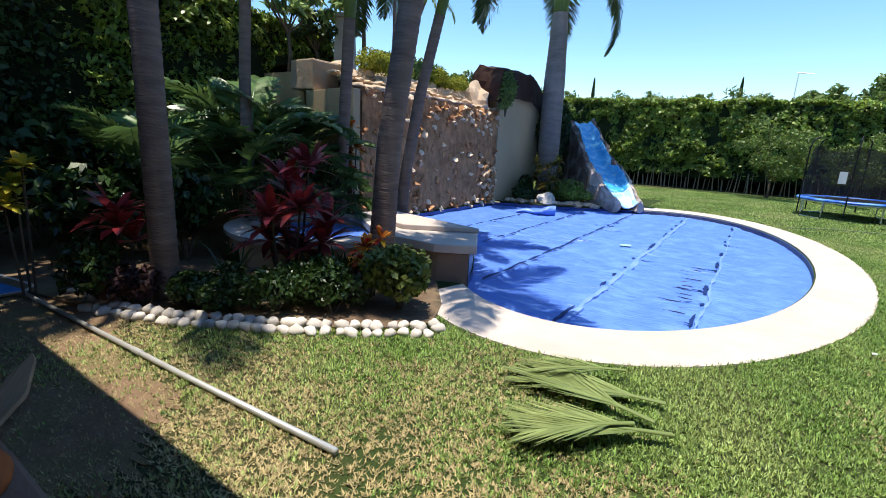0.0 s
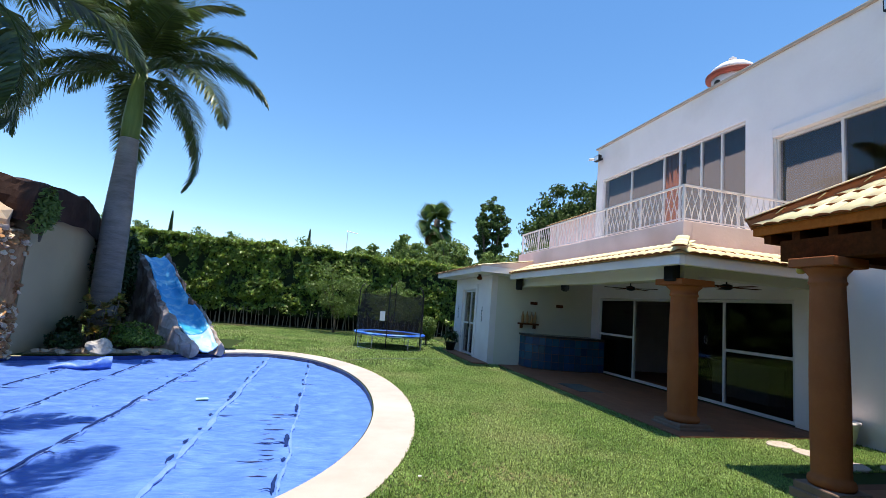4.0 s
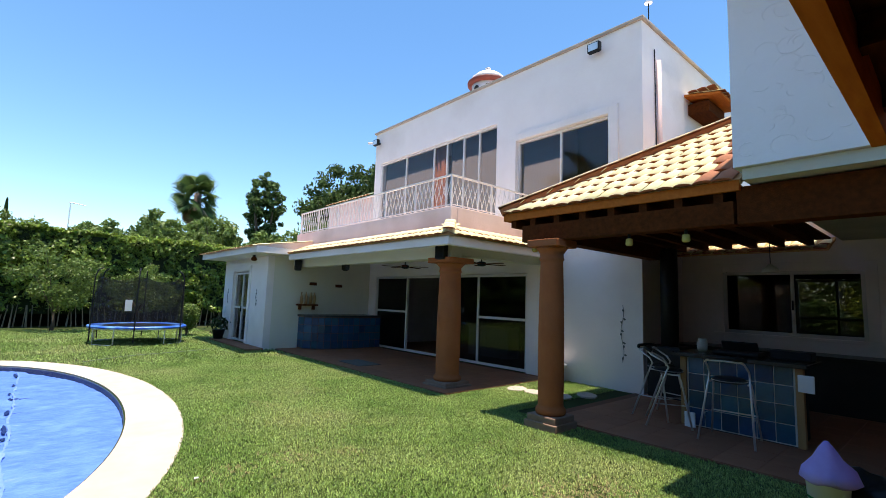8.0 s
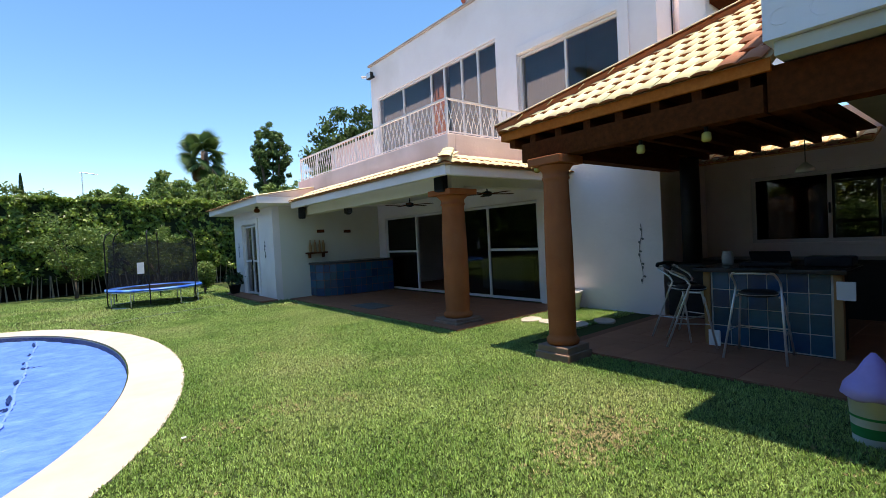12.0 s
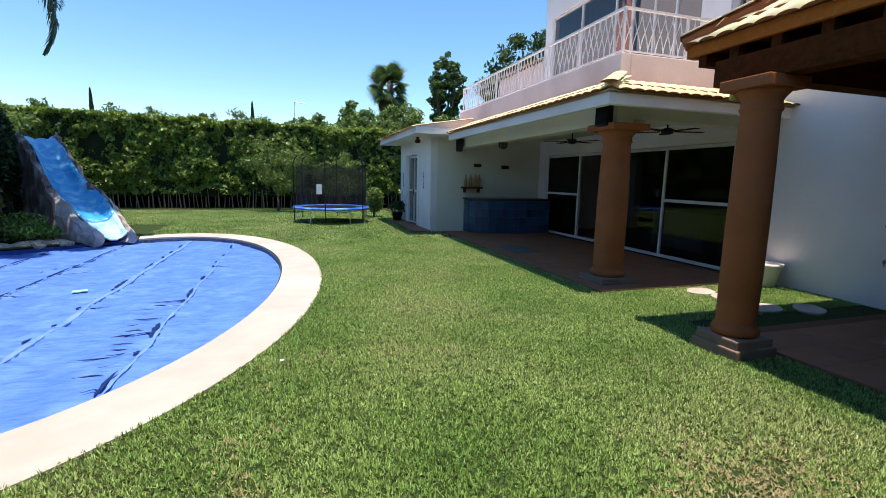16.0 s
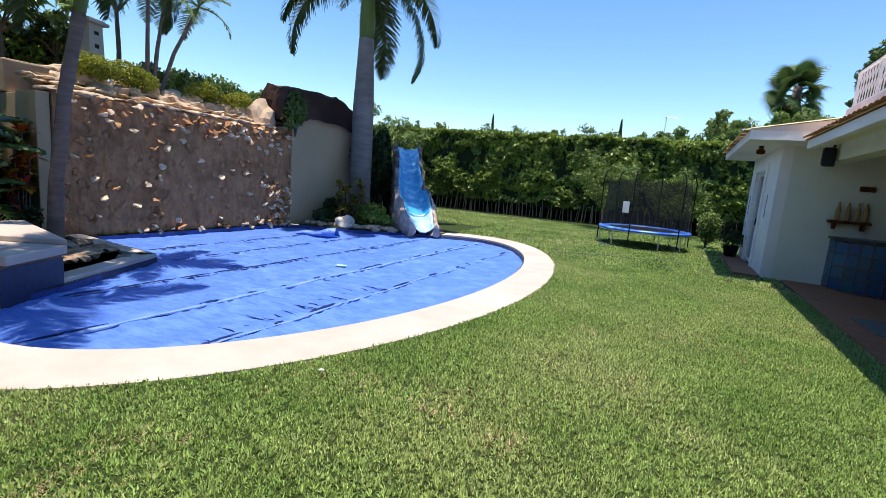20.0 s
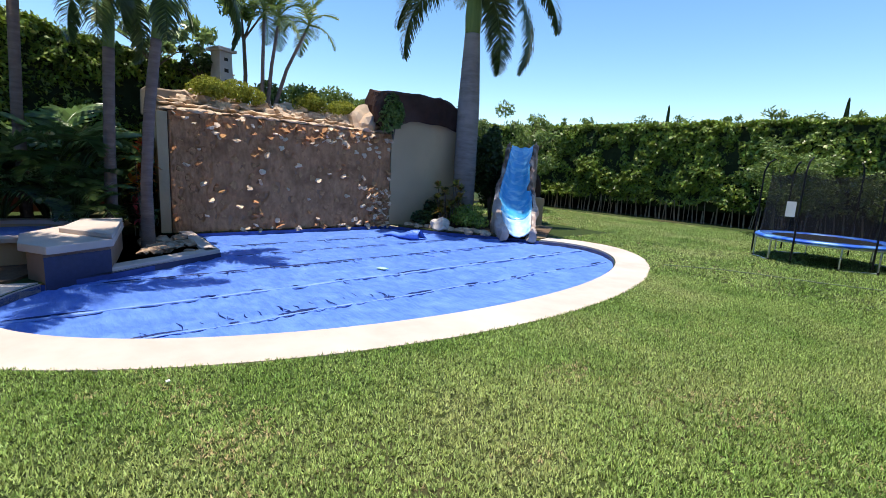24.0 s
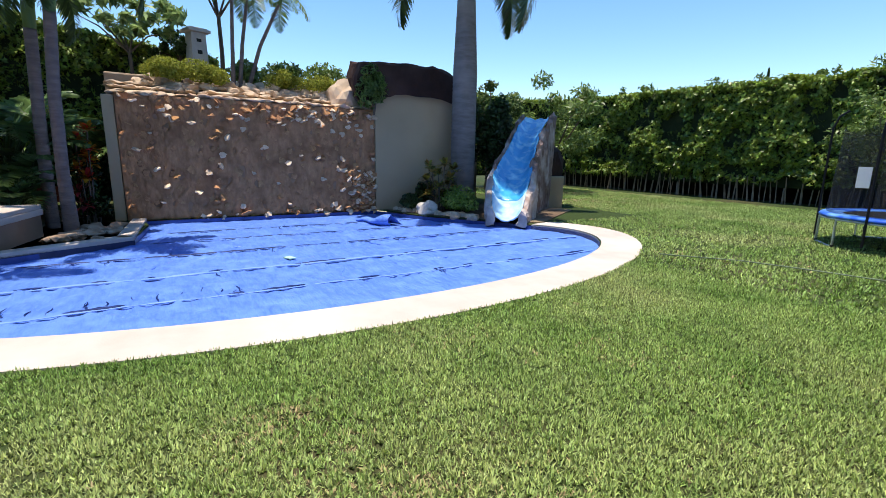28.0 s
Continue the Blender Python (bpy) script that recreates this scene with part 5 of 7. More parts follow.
v = [[bm.verts.new((*p, z)) for p in o] for o, z in ((rimo, 0.333), (rimo, 0.39), (circ_in, 0.39), (circ_in, 0.333))]
for k in range(36):
    j = (k + 1) % 36
    for q in range(4):
        bm.faces.new((v[q][k], v[q][j], v[(q + 1) % 4][j], v[(q + 1) % 4][k]))
bmesh.ops.recalc_face_normals(bm, faces=bm.faces[:])
part("rim", bm, M_COPING, spa, "cream stone rim")
part("cover_sheet", rough(prism(bmesh.new(), circ_in, 0.25, 0.29), 0.01, 3), M_COVER, spa, "blue cover sheet")
BLOCK = [(-2.33, 4.3), (-2.67, 4.97), (-4.42, 5.29), (-4.4, 4.75), (-3.5, 4.16), (-2.66, 4.15)]
# brown darker than the cream slab: the shade on the block's sides is in the colour
M_SPABLOCK = mat("spa_block_shaded", (0.34, 0.225, 0.155), (0.27, 0.175, 0.12), 2, 0.85, bump=0.2, stain=(0.23, 0.15, 0.10))
part("step_block", bevelled(prism(bmesh.new(), BLOCK, -0.35, 0.34), 0.012), M_SPABLOCK, spa, "plastered block, browned for its shaded sides")
part("tile_band", prism(bmesh.new(), [(-2.335, 4.303), (-2.325, 4.302), (-2.661, 4.972), (-2.672, 4.969)], -0.35, 0.3), M_SPATILE, spa, "dark blue tiles on the pool side")
part("step_top", bevelled(prism(bmesh.new(), [(-2.25, 4.33), (-2.63, 5.0), (-4.44, 5.32), (-4.43, 4.75), (-3.46, 4.08), (-2.66, 4.08)], 0.342, 0.44), 0.012), M_COPING, spa, "cream stone slab")
part("upper_top", bevelled(prism(bmesh.new(), [(-2.6, 4.99), (-4.43, 5.31), (-4.42, 4.78), (-3.42, 4.48)], 0.442, 0.505), 0.012), M_COPING, spa, "raised cream stone slab")
planter = thing("planter_curb", "low cream curb of the planter at the pool edge", "curb", kind="structure")
bm = bmesh.new()
for a, b in (((-2.65, 4.95), (-3.52, 6.53)), ((-3.52, 6.53), (-5.8, 6.62))):
    a, b = Vector(a), Vector(b)
    n = (b - a).normalized()
    n = Vector((n.y, -n.x))
    w = n * -0.24
    prism(bm, [tuple(a), tuple(b), tuple(b + w), tuple(a + w)], -0.35, 0.05)
    part("tile_band", prism(bmesh.new(), [tuple(a + n * 0.002), tuple(b + n * 0.002), tuple(b + n * 0.008), tuple(a + n * 0.008)], -0.35, -0.01), M_SPATILE, planter, "dark blue tiles on the pool side")
part("curb", bevelled(bm, 0.01, 1), M_COPING, planter)
bm = bmesh.new()
prism(bm, [(-2.86, 5.03), (-3.61, 6.37), (-5.85, 6.47), (-6.06, 4.82), (-4.08, 4.81)], -0.2, 0.0)
part("soil", bm, M_SOIL, planter, "dark soil with stones")

# bare soil of the planting bed, just above the lawn sheet
bed = bmesh.new()
prism(bed, [(-6.24, 1.01), (-4.28, 1.41), (-3.6, 1.74), (-2.82, 2.22), (-2.29, 2.59), (-1.89, 3.01), (-2.14, 3.52), (-2.56, 4.04), (-3.6, 4.59), (-6.09, 5.21), (-8.17, 6.15), (-8.31, 1.68)], -0.1, 0.03)
solid("planting_bed", rough(bed, 0.03, 2), M_SOIL, "dark shaded soil of the planting bed", "soil")
bed = bmesh.new()
outl = []
for d in range(0, 720):
    q = radians(d / 2)
    k = 1 + 0.16 * noise.noise(Vector((3 * math.cos(q), 3 * math.sin(q), 1))) + 0.10 * noise.noise(Vector((11 * math.cos(q), 11 * math.sin(q), 4))) + 0.07 * noise.noise(Vector((29 * math.cos(q), 29 * math.sin(q), 2))) + 0.05 * noise.noise(Vector((70 * math.cos(q), 70 * math.sin(q), 7)))
    outl.append((-4.75 + 2.8 * k * math.cos(q), 0.58 + 0.92 * k * math.sin(q)))
prism(bed, outl, -0.1, 0.007)
solid("bare_ground", bed, mat("dry_soil", (0.24, 0.155, 0.10), (0.14, 0.09, 0.055), 3, 0.95, bump=0.5, bscale=20, stain=(0.16, 0.14, 0.06), sscale=1.6), "dry trodden soil beside the lawn", "soil")

# border of white stones
border = thing("stone_border", "double row of rounded white stones edging the bed", "stone border")
peb = [mesh_of("stone", stone_bm((0.058, 0.046, 0.04), 2, 0.2, s), M_PEBBLE, True) for s in range(5)]
line = [Vector(p) for p in ((-4.5, 1.71), (-4.33, 1.39), (-3.6, 1.65), (-2.82, 2.1), (-2.28, 2.47), (-1.83, 2.86), (-1.78, 3.11))]
k = 0
for a, b in zip(line, line[1:]):
    n = max(1, int((b - a).length / 0.098))
    for i in range(n):
        p = a.lerp(b, i / n)
        w = Vector((-(b - a).y, (b - a).x)).normalized()
        for r in range(2):
            q = p + w * (0.085 * r) + Vector((random.uniform(-0.015, 0.015), random.uniform(-0.015, 0.015)))
            s = part("stone", peb[k % 5], None, border)
            s.matrix_basis = pose(q.x, q.y, 0.02 + 0.03 * r, random.uniform(-25, 25), random.uniform(-25, 25), random.uniform(0, 360)) @ Matrix.Scale(random.uniform(0.85, 1.2), 4)
            k += 1
for i in range(34):
    s = part("stone", peb[i % 5], None, border)
    s.matrix_basis = pose(-4.55 + random.uniform(-0.36, 0.32), 1.76 + random.uniform(-0.36, 0.45), 0.04, 0, 0, random.uniform(0, 360)) @ Matrix.Scale(random.uniform(0.6, 1.1), 4)

# ---- stone waterfall wall ----
swall = thing("wall_stone", "rough brown stone waterfall wall rising from the pool", "stone wall", kind="structure")
WY0, WY1, WT = 6.3, 11.5, 2.42


def wall_x(y):
    return -5.92 + (y - WY0) / (WY1 - WY0) * 0.03


bm = bmesh.new()
prism(bm, [(wall_x(WY0) - 0.02, WY0), (wall_x(WY1) - 0.02, WY1), (-6.5, WY1), (-6.5, WY0)], -1.0, WT)
part("core", bm, M_MORTAR, swall)
ny, nz = 260, 116
vv, ff = [], []
for i in range(ny + 1):
    for j in range(nz + 1):
        y, z = WY0 + 0.01 + (WY1 - WY0 - 0.02) * i / ny, -0.25 + (WT + 0.24) * j / nz
        q = noise.voronoi(Vector((y * 4.6, z * 3.6, 2.0)))[1][0]
        jut = 0.034 * noise.noise(q * 3.7 + Vector((5, 1, 9))) - 0.22 * max(0, noise.noise(Vector((y * 7.5, z * 5.2, 8))) - 0.3) + 0.016 * noise.noise(Vector((y * 7, z * 3, 6))) + 0.014 * noise.noise(Vector((y * 13, z * 13, 4))) + 0.008 * noise.noise(Vector((y * 31, z * 31, 1)))
        vv.append((wall_x(y) + 0.012 + jut * (0.3 if i in (0, ny) else 1), y, z))
for i in range(ny):
    for j in range(nz):
        a = i * (nz + 1) + j
        ff.append((a, a + nz + 1, a + nz + 2, a + 1))
part("rough_face", mesh_np("rough_face", vv, ff, M_STONE), None, swall, "rough-hewn brown stone face")
# plastered end of the wall with a grille below and a block on top
part("end_panel", bevelled(boxes(((-7.2, 6.13, 0.95), (-6.62, 6.29, 2.36)), ((-6.58, 6.1, 0.0), (-5.93, 6.29, 2.38))), 0.012), M_CREAM, swall, "weathered cream plaster panel")
part("cap_block", rough(bevelled(boxes(((-7.6, 6.1, 2.37), (-6.98, 6.8, 2.92))), 0.03), 0.03, 3), M_ROCK, swall)
for k in range(7):
    part("grille_bar", rod((-7.2, 6.2, 0.12 + 0.13 * k), (-6.6, 6.2, 0.12 + 0.13 * k), 0.009, 6), M_BLACK, swall)
stones = []
sg = random.Random(21)
for k in range(12):
    n = sg.choice((5, 6, 6, 7))
    bm = bmesh.new()
    outline = [(0.155 * (1 + sg.uniform(-0.16, 0.16)) * math.cos(2 * math.pi * i / n + sg.uniform(-0.22, 0.22)), 0.13 * (1 + sg.uniform(-0.16, 0.16)) * math.sin(2 * math.pi * i / n + sg.uniform(-0.22, 0.22))) for i in range(n)]
    back = [bm.verts.new((-0.03, y, z)) for y, z in outline]
    front = [bm.verts.new((0.012 + sg.uniform(-0.012, 0.012), y * 0.84, z * 0.84)) for y, z in outline]
    peak = bm.verts.new((0.018 + sg.uniform(-0.01, 0.014), sg.uniform(-0.04, 0.04), sg.uniform(-0.03, 0.03)))
    for i in range(n):
        bm.faces.new((back[i], back[(i + 1) % n], front[(i + 1) % n], front[i]))
        bm.faces.new((front[i], front[(i + 1) % n], peak))
    stones.append(mesh_of("stone", bm, M_STONE))
chips, shards = [], []
for s in range(10):
    bm = stone_bm((0.075, 0.085, 0.05), 2, 0.42, s * 5.3 + 1)
    for v in bm.verts:
        v.co.z = min(v.co.z, 0.022 + 0.012 * noise.noise(v.co * 14))
    shards.append(mesh_of("stone_chip", bm.copy(), M_STONE))
    chips.append(mesh_of("stone_chip", bm, M_CHIP))
rnd = random.Random(5)
spots = []
tries = 0
while len(spots) < 150 and tries < 14000:
    tries += 1
    r = rnd.uniform(0.07, 0.12) if tries < 400 else rnd.uniform(0.035, 0.07)
    y, z = rnd.uniform(WY0 + 0.13, WY1 - 0.1), rnd.uniform(0.0, WT - 0.04)
    if all((y - a) ** 2 + (z - b) ** 2 > (1.1 * (r + c)) ** 2 for a, b, c in spots):
        spots.append((y, z, r))
for y, z, r in spots:
    s = part("stone", stones[rnd.randrange(12)], None, swall)
    s.matrix_basis = pose(wall_x(y) + rnd.uniform(0.0, 0.014), y, z, rnd.uniform(-180, 180), rnd.uniform(-7, 7), rnd.uniform(-7, 7)) @ Matrix.Scale(r / 0.165, 4)
# chips standing proud: along the top, at the foot, and thick at the far lower corner
for k in range(290):
    q = rnd.random()
    if q < 0.36:
        y, z = rnd.uniform(WY0, WY1), WT - 0.04 - abs(rnd.gauss(0, 0.26))
    elif q < 0.68:
        y, z = WY1 - 0.05 - abs(rnd.gauss(0, 0.4)), rnd.uniform(0.0, 1.0)
    elif q < 0.80:
        y, z = rnd.uniform(WY0 + 1, WY1), rnd.uniform(-0.05, 0.12)
    else:
        y, z = rnd.uniform(WY0, WY1), rnd.uniform(0.1, 2.2)
    y = min(max(y, WY0 + 0.08), WY1 - 0.03)
    dull = rnd.random() < 0.5
    s = part("stone_chip", (shards if dull else chips)[rnd.randrange(10)], None, swall)
    s.matrix_basis = pose(wall_x(y) + rnd.uniform(0.02, 0.05) + 0.03 * (1 - z / WT), y, z, rnd.uniform(-35, 35), rnd.uniform(5, 70), rnd.uniform(-40, 40)) @ Matrix.Scale(rnd.uniform(0.4, 0.95) * (1.2 if dull else 1), 4)
# ledge slabs on top
ledge = [mesh_of("ledge_stone", stone_bm((0.16, 0.2, 0.05), 2, 0.3, s * 2.3), M_ROCK) for s in range(5)]
y = WY0
while y < WY1:
    for r in range(3):
        s = part("ledge_stone", ledge[rnd.randrange(5)], None, swall)
        s.matrix_basis = pose(wall_x(y) - 0.13 - 0.26 * r + rnd.uniform(-0.04, 0.03), y + rnd.uniform(-0.05, 0.05), WT + 0.035 + 0.11 * r, rnd.uniform(-10, 10), rnd.uniform(-6, 16), rnd.uniform(0, 360)) @ Matrix.Scale(rnd.uniform(0.7, 1.1), 4)
    y += rnd.uniform(0.17, 0.26)

# rock garden behind the wall: a rising bank
gx, gy = 26, 40
vv, ff = [], []
for i in range(gx):
    for j in range(gy):
        x, y = -6.08 - 4.2 * i / (gx - 1), 6.52 + 8.48 * j / (gy - 1)
        z = 2.3 + 0.62 * (1 - math.exp(-i / 3)) + 0.10 * noise.noise(Vector((x * 1.4, y * 1.4, 0)))
        vv.append((x, y, z))
for i in range(gx - 1):
    for j in range(gy - 1):
        ff.append((i * gy + j, i * gy + j + 1, (i + 1) * gy + j + 1, (i + 1) * gy + j))
tagged(new("bank", mesh_np("bank", vv, ff, M_SOIL, True)), "earth bank of the rock garden above the wall", "bank", "", "structure")
tagged(new("bank_wall", mesh_of("bank_wall", boxes(((-10.35, 6.36, 0), (-10.2, 15.0, 2.8)), ((-10.2, 6.36, 0), (-7.52, 6.5, 2.75)), ((-10.2, 14.85, 0), (-6.55, 15.0, 2.2))), M_CREAM)), "cream retaining wall round the bank", "wall", "", "structure")
rocks = [mesh_of("body", stone_bm((0.22, 0.28, 0.17), 2, 0.3, s * 1.9), M_ROCK) for s in range(5)]
for k in range(60):
    x, y = -6.28 - abs(rnd.gauss(0, 0.7)), rnd.uniform(6.7, 11.4)
    zz = 2.3 + 0.62 * (1 - math.exp(-(-6.08 - x) / 4.2 * 25 / 3))
    r = thing("rock", "pale irregular rock in the rock garden", "rock", (x, y, zz + 0.02), rnd.uniform(0, 360), group="rock garden rocks")
    p = part("body", rocks[k % 5], None, r)
    p.scale = [rnd.uniform(0.4, 0.95)] * 3

# tower lamp in the rock garden
tw = thing("stone_tower", "small grey tower-shaped garden lantern with square holes", "garden lantern", (-7.96, 7.88, 2.75), 20)
M_GREYSTONE = mat("grey_stone", (0.50, 0.49, 0.47), (0.38, 0.37, 0.35), 3, 0.9, bump=0.3)
bm = bmesh.new()
lo = [bm.verts.new((x * 0.2, y * 0.2, 0)) for x, y in ((-1, -1), (1, -1), (1, 1), (-1, 1))]
hi = [bm.verts.new((x * 0.165, y * 0.165, 1.32)) for x, y in ((-1, -1), (1, -1), (1, 1), (-1, 1))]
for k in range(4):
    bm.faces.new((lo[k], lo[(k + 1) % 4], hi[(k + 1) % 4], hi[k]))
bm.faces.new(lo[::-1])
bm.faces.new(hi)
part("shaft", bevelled(bm, 0.012), M_GREYSTONE, tw)
part("cap", bevelled(boxes(((-0.25, -0.25, 1.322), (0.25, 0.25, 1.39)), ((-0.2, -0.2, 1.392), (0.2, 0.2, 1.42))), 0.012), M_GREYSTONE, tw, "flat overhanging cap")
# solid near-black plates imitate the shade in the holes
for z in (0.55, 0.8, 1.05):
    part("opening", boxes(((0.16, -0.055, z), (0.2 - 0.028 * z, 0.055, z + 0.13))), M_DARK, tw, "dark plate standing in for the shade of a square hole")

# cream wall and brown artificial rock beside the slide
cw = solid("wall_cream", prism(bmesh.new(), [(-5.86, 11.51), (-5.76, 12.77), (-5.73, 13.98), (-6.47, 14.62), (-6.5, 11.51)], 0, 2.86), M_CREAM, "cream plastered wall beside the stone wall", "wall")
br = thing("artificial_rock", "large dark brown artificial rock crowning the cream wall", "artificial rock", (-6.08, 12.57, 2.6))
prof = [(-1.58, 0.08), (-1.6, 0.5), (-1.52, 0.84), (-1.0, 0.92), (-0.4, 0.94), (0.3, 0.95), (0.75, 0.92), (1.35, 0.68), (1.8, 0.25), (2.3, -0.7), (2.1, -0.9), (1.6, -0.15), (1.25, 0.13), (0.3, 0.27), (-0.6, 0.26), (-1.1, 0.1)]
bm = bmesh.new()
rings_ = [[bm.verts.new((x + 0.06 * math.sin(3 * y), y, z + dz)) for y, z in prof] for x, dz in ((-0.45, -0.1), (-0.3, 0.06), (0.0, 0.03), (0.28, 0.0), (0.42, -0.08))]
for r0, r1 in zip(rings_, rings_[1:]):
    for k in range(len(prof)):
        bm.faces.new((r0[k], r0[(k + 1) % len(prof)], r1[(k + 1) % len(prof)], r1[k]))
bm.faces.new(rings_[0][::-1])
bm.faces.new(rings_[-1])
bmesh.ops.recalc_face_normals(bm, faces=bm.faces[:])
bmesh.ops.triangulate(bm, faces=bm.faces[:])
bmesh.ops.subdivide_edges(bm, edges=bm.edges[:], cuts=2, use_grid_fill=True)
part("body", rough(rough(bm, 0.07, 2.2), 0.035, 7), M_BROWNROCK, br)
lb = thing("boulder", "sunlit pale boulder at the end of the rock garden", "boulder", (-6.34, 10.88, 2.45))
part("body", rough(stone_bm((0.4, 0.42, 0.62), 3, 0.25, 4), 0.06, 5), M_ROCK, lb)

# ---- slide ----
slide = thing("water_slide", "blue glossy water slide framed by artificial rock", "water slide")
S0, S1 = Vector((-2.64, 13.12, 0.06)), Vector((-5.12, 15.9, 2.4))
run = (S1 - S0)
flat = Vector((run.x, run.y, 0)).normalized()
side = Vector((-flat.y, flat.x, 0))


def chute_at(t):
    """Centre, half width and floor height of the chute."""
    z = 0.06 + 2.3 * max(t, 0) ** 1.06 + 0.04 * math.sin(t * 9)
    c = Vector((S0.x + run.x * t, S0.y + run.y * t, 0)) + side * 0.10 * math.sin(t * 4.2)
    return c, 0.31 + 0.14 * min(1, max(t, 0) / 0.28) + 0.03 * math.sin(t * 7) - 0.12 * t, z


def chute_mesh(t0, t1, n):
    bm = bmesh.new()
    grid = []
    for i in range(n + 1):
        t = t0 + (t1 - t0) * i / n
        c, hw, z = chute_at(t)
        row = []
        for j in range(13):
            u = j / 6 - 1
            row.append(bm.verts.new(c + side * hw * u + Vector((0, 0, z + (0.16 + 0.14 * min(1, max(t, 0) * 4)) * (1 - 0.75 * max(0, (t - 0.78) / 0.22)) * abs(u) ** 3 + 0.035 * noise.noise(Vector((t * 16, u * 2.5, 0))) + 0.022 * noise.noise(Vector((t * 45, u * 4, 3)))))))
        grid.append(row)
    for i in range(n):
        for j in range(12):
            bm.faces.new((grid[i][j], grid[i][j + 1], grid[i + 1][j + 1], grid[i + 1][j]))
    bmesh.ops.recalc_face_normals(bm, faces=bm.faces[:])
    bmesh.ops.solidify(bm, geom=bm.faces[:], thickness=0.03)
    return bm


part("chute", chute_mesh(0.14, 1.0, 46), M_SLIDE, slide, "glossy blue fibreglass chute", True)
# the lip's pale colour imitates the sun's glare on the chute end
part("chute_lip", chute_mesh(-0.02, 0.14, 10), mat("slide_glare", (0.55, 0.68, 0.76), (0.22, 0.50, 0.74), 5, 0.3, bump=0.3, bscale=9, coat=0.3), slide, "end of the chute, paled to imitate sun glare", True)
M_SLIDEROCK = mat("slide_rock", (0.30, 0.20, 0.165), (0.13, 0.075, 0.055), 3, 0.85, bump=0.7, bscale=8, stain=(0.58, 0.48, 0.43), sscale=2.4)
M_SLIDEFOOT = mat("slide_rock_pale", (0.64, 0.56, 0.50), (0.42, 0.33, 0.28), 4, 0.85, bump=0.7, bscale=9, stain=(0.34, 0.24, 0.20), sscale=3)
for s in (-1, 1):
    for name, t0, t1, m, label in (("rock_foot", -0.03, 0.3, M_SLIDEFOOT, "whitish rough rock at the foot"), ("rock_side", 0.3, 1.03, M_SLIDEROCK, "rough brown rock flank")):
        bm = bmesh.new()
        n = 7 if t0 < 0 else 14
        loops = []
        for i in range(n + 1):
            t = t0 + (t1 - t0) * i / n
            c, hw, z = chute_at(max(t, 0))
            c += flat * min(t, 0) * 3.5
            k = 0.5 + 0.5 * noise.noise(Vector((t * 9, s, 0)))
            z -= 0.16 * max(0, (t - 0.7) / 0.3)
            lift = 0.62 + 0.38 * min(1, max(t, 0) * 4)
            sec = ((hw - 0.03, z + 0.20 * lift), (hw + 0.02, z + (0.31 + 0.08 * k) * lift), (hw + 0.07 + 0.07 * k, z + 0.26 * lift), (hw + 0.10 + 0.05 * k, z * 0.5 + 0.1), (hw + 0.13, -0.06), (hw - 0.08, -0.06))
            loops.append([bm.verts.new(c + side * s * d + Vector((0, 0, h))) for d, h in sec])
        for r0, r1 in zip(loops, loops[1:]):
            for j in range(6):
                bm.faces.new((r0[j], r0[(j + 1) % 6], r1[(j + 1) % 6], r1[j]))
        bm.faces.new(loops[0])
        bm.faces.new(loops[-1][::-1])
        bmesh.ops.recalc_face_normals(bm, faces=bm.faces[:])
        bmesh.ops.subdivide_edges(bm, edges=bm.edges[:], cuts=1, use_grid_fill=True)
        part(name, rough(rough(bm, 0.09, 3, s), 0.05, 9), m, slide, label)
blk = thing("masonry_block", "low cream masonry block beside the slide", "masonry block", (-4.86, 16.47, 0), 45)
part("body", rough(bevelled(boxes(((-0.3, -0.3, -0.02), (0.3, 0.3, 0.85))), 0.03), 0.02, 5), M_CREAM, blk)
part("rock_back", rough(stone_bm((0.7, 0.7, 1.15), 3, 0.15, 9), 0.1, 2), M_BROWNROCK, slide).location = (S1.x - 0.35, S1.y + 0.5, 0.95)
wr = thing("white_boulder", "rounded white boulder at the pool edge", "boulder", (-4.61, 12.28, 0.1))
part("body", rough(stone_bm((0.26, 0.24, 0.2), 3, 0.2, 2), 0.03, 6), M_PEBBLE, wr)
# rocks along the planted pool edge
for k in range(26):
    t = k / 25
    x, y = -3.32 - 2.25 * t + rnd.uniform(-0.1, 0.1), 12.76 - 1.0 * t + rnd.uniform(0.0, 0.25)
    r = thing("edge_stone", "small pale stone along the pool edge", "stone", (x, y, 0.03), rnd.uniform(0, 360), group="pool edge stones")
    p = part("body", rocks[k % 5], None, r)
    p.scale = [rnd.uniform(0.3, 0.6)] * 3
brown_rocks = [mesh_of("body", stone_bm((0.22, 0.28, 0.12), 2, 0.3, s * 1.7 + 4), mat("planter_rock", (0.36, 0.25, 0.17), (0.24, 0.16, 0.105), 4, 0.95, bump=0.5, bscale=9, stain=(0.46, 0.37, 0.28), sscale=3)) for s in range(3)]
for k in range(24):
    r = thing("planter_stone", "weathered brown stone lying in the pool planter", "stone", (rnd.uniform(-5.1, -3.4), rnd.uniform(5.35, 6.25), 0.04), rnd.uniform(0, 360), group="planter stones")
    p = part("body", brown_rocks[k % 3], None, r)
    p.scale = [rnd.uniform(0.35, 0.75)] * 3
nb = bmesh.new()
prism(nb, [(-2.72, 13.41), (-4.31, 12.24), (-5.75, 11.75), (-6.08, 15.96), (-3.86, 16.27), (-2.31, 13.81)], -0.1, 0.02)
solid("slide_bed", nb, M_SOIL, "soil bed behind the pool by the slide", "soil")

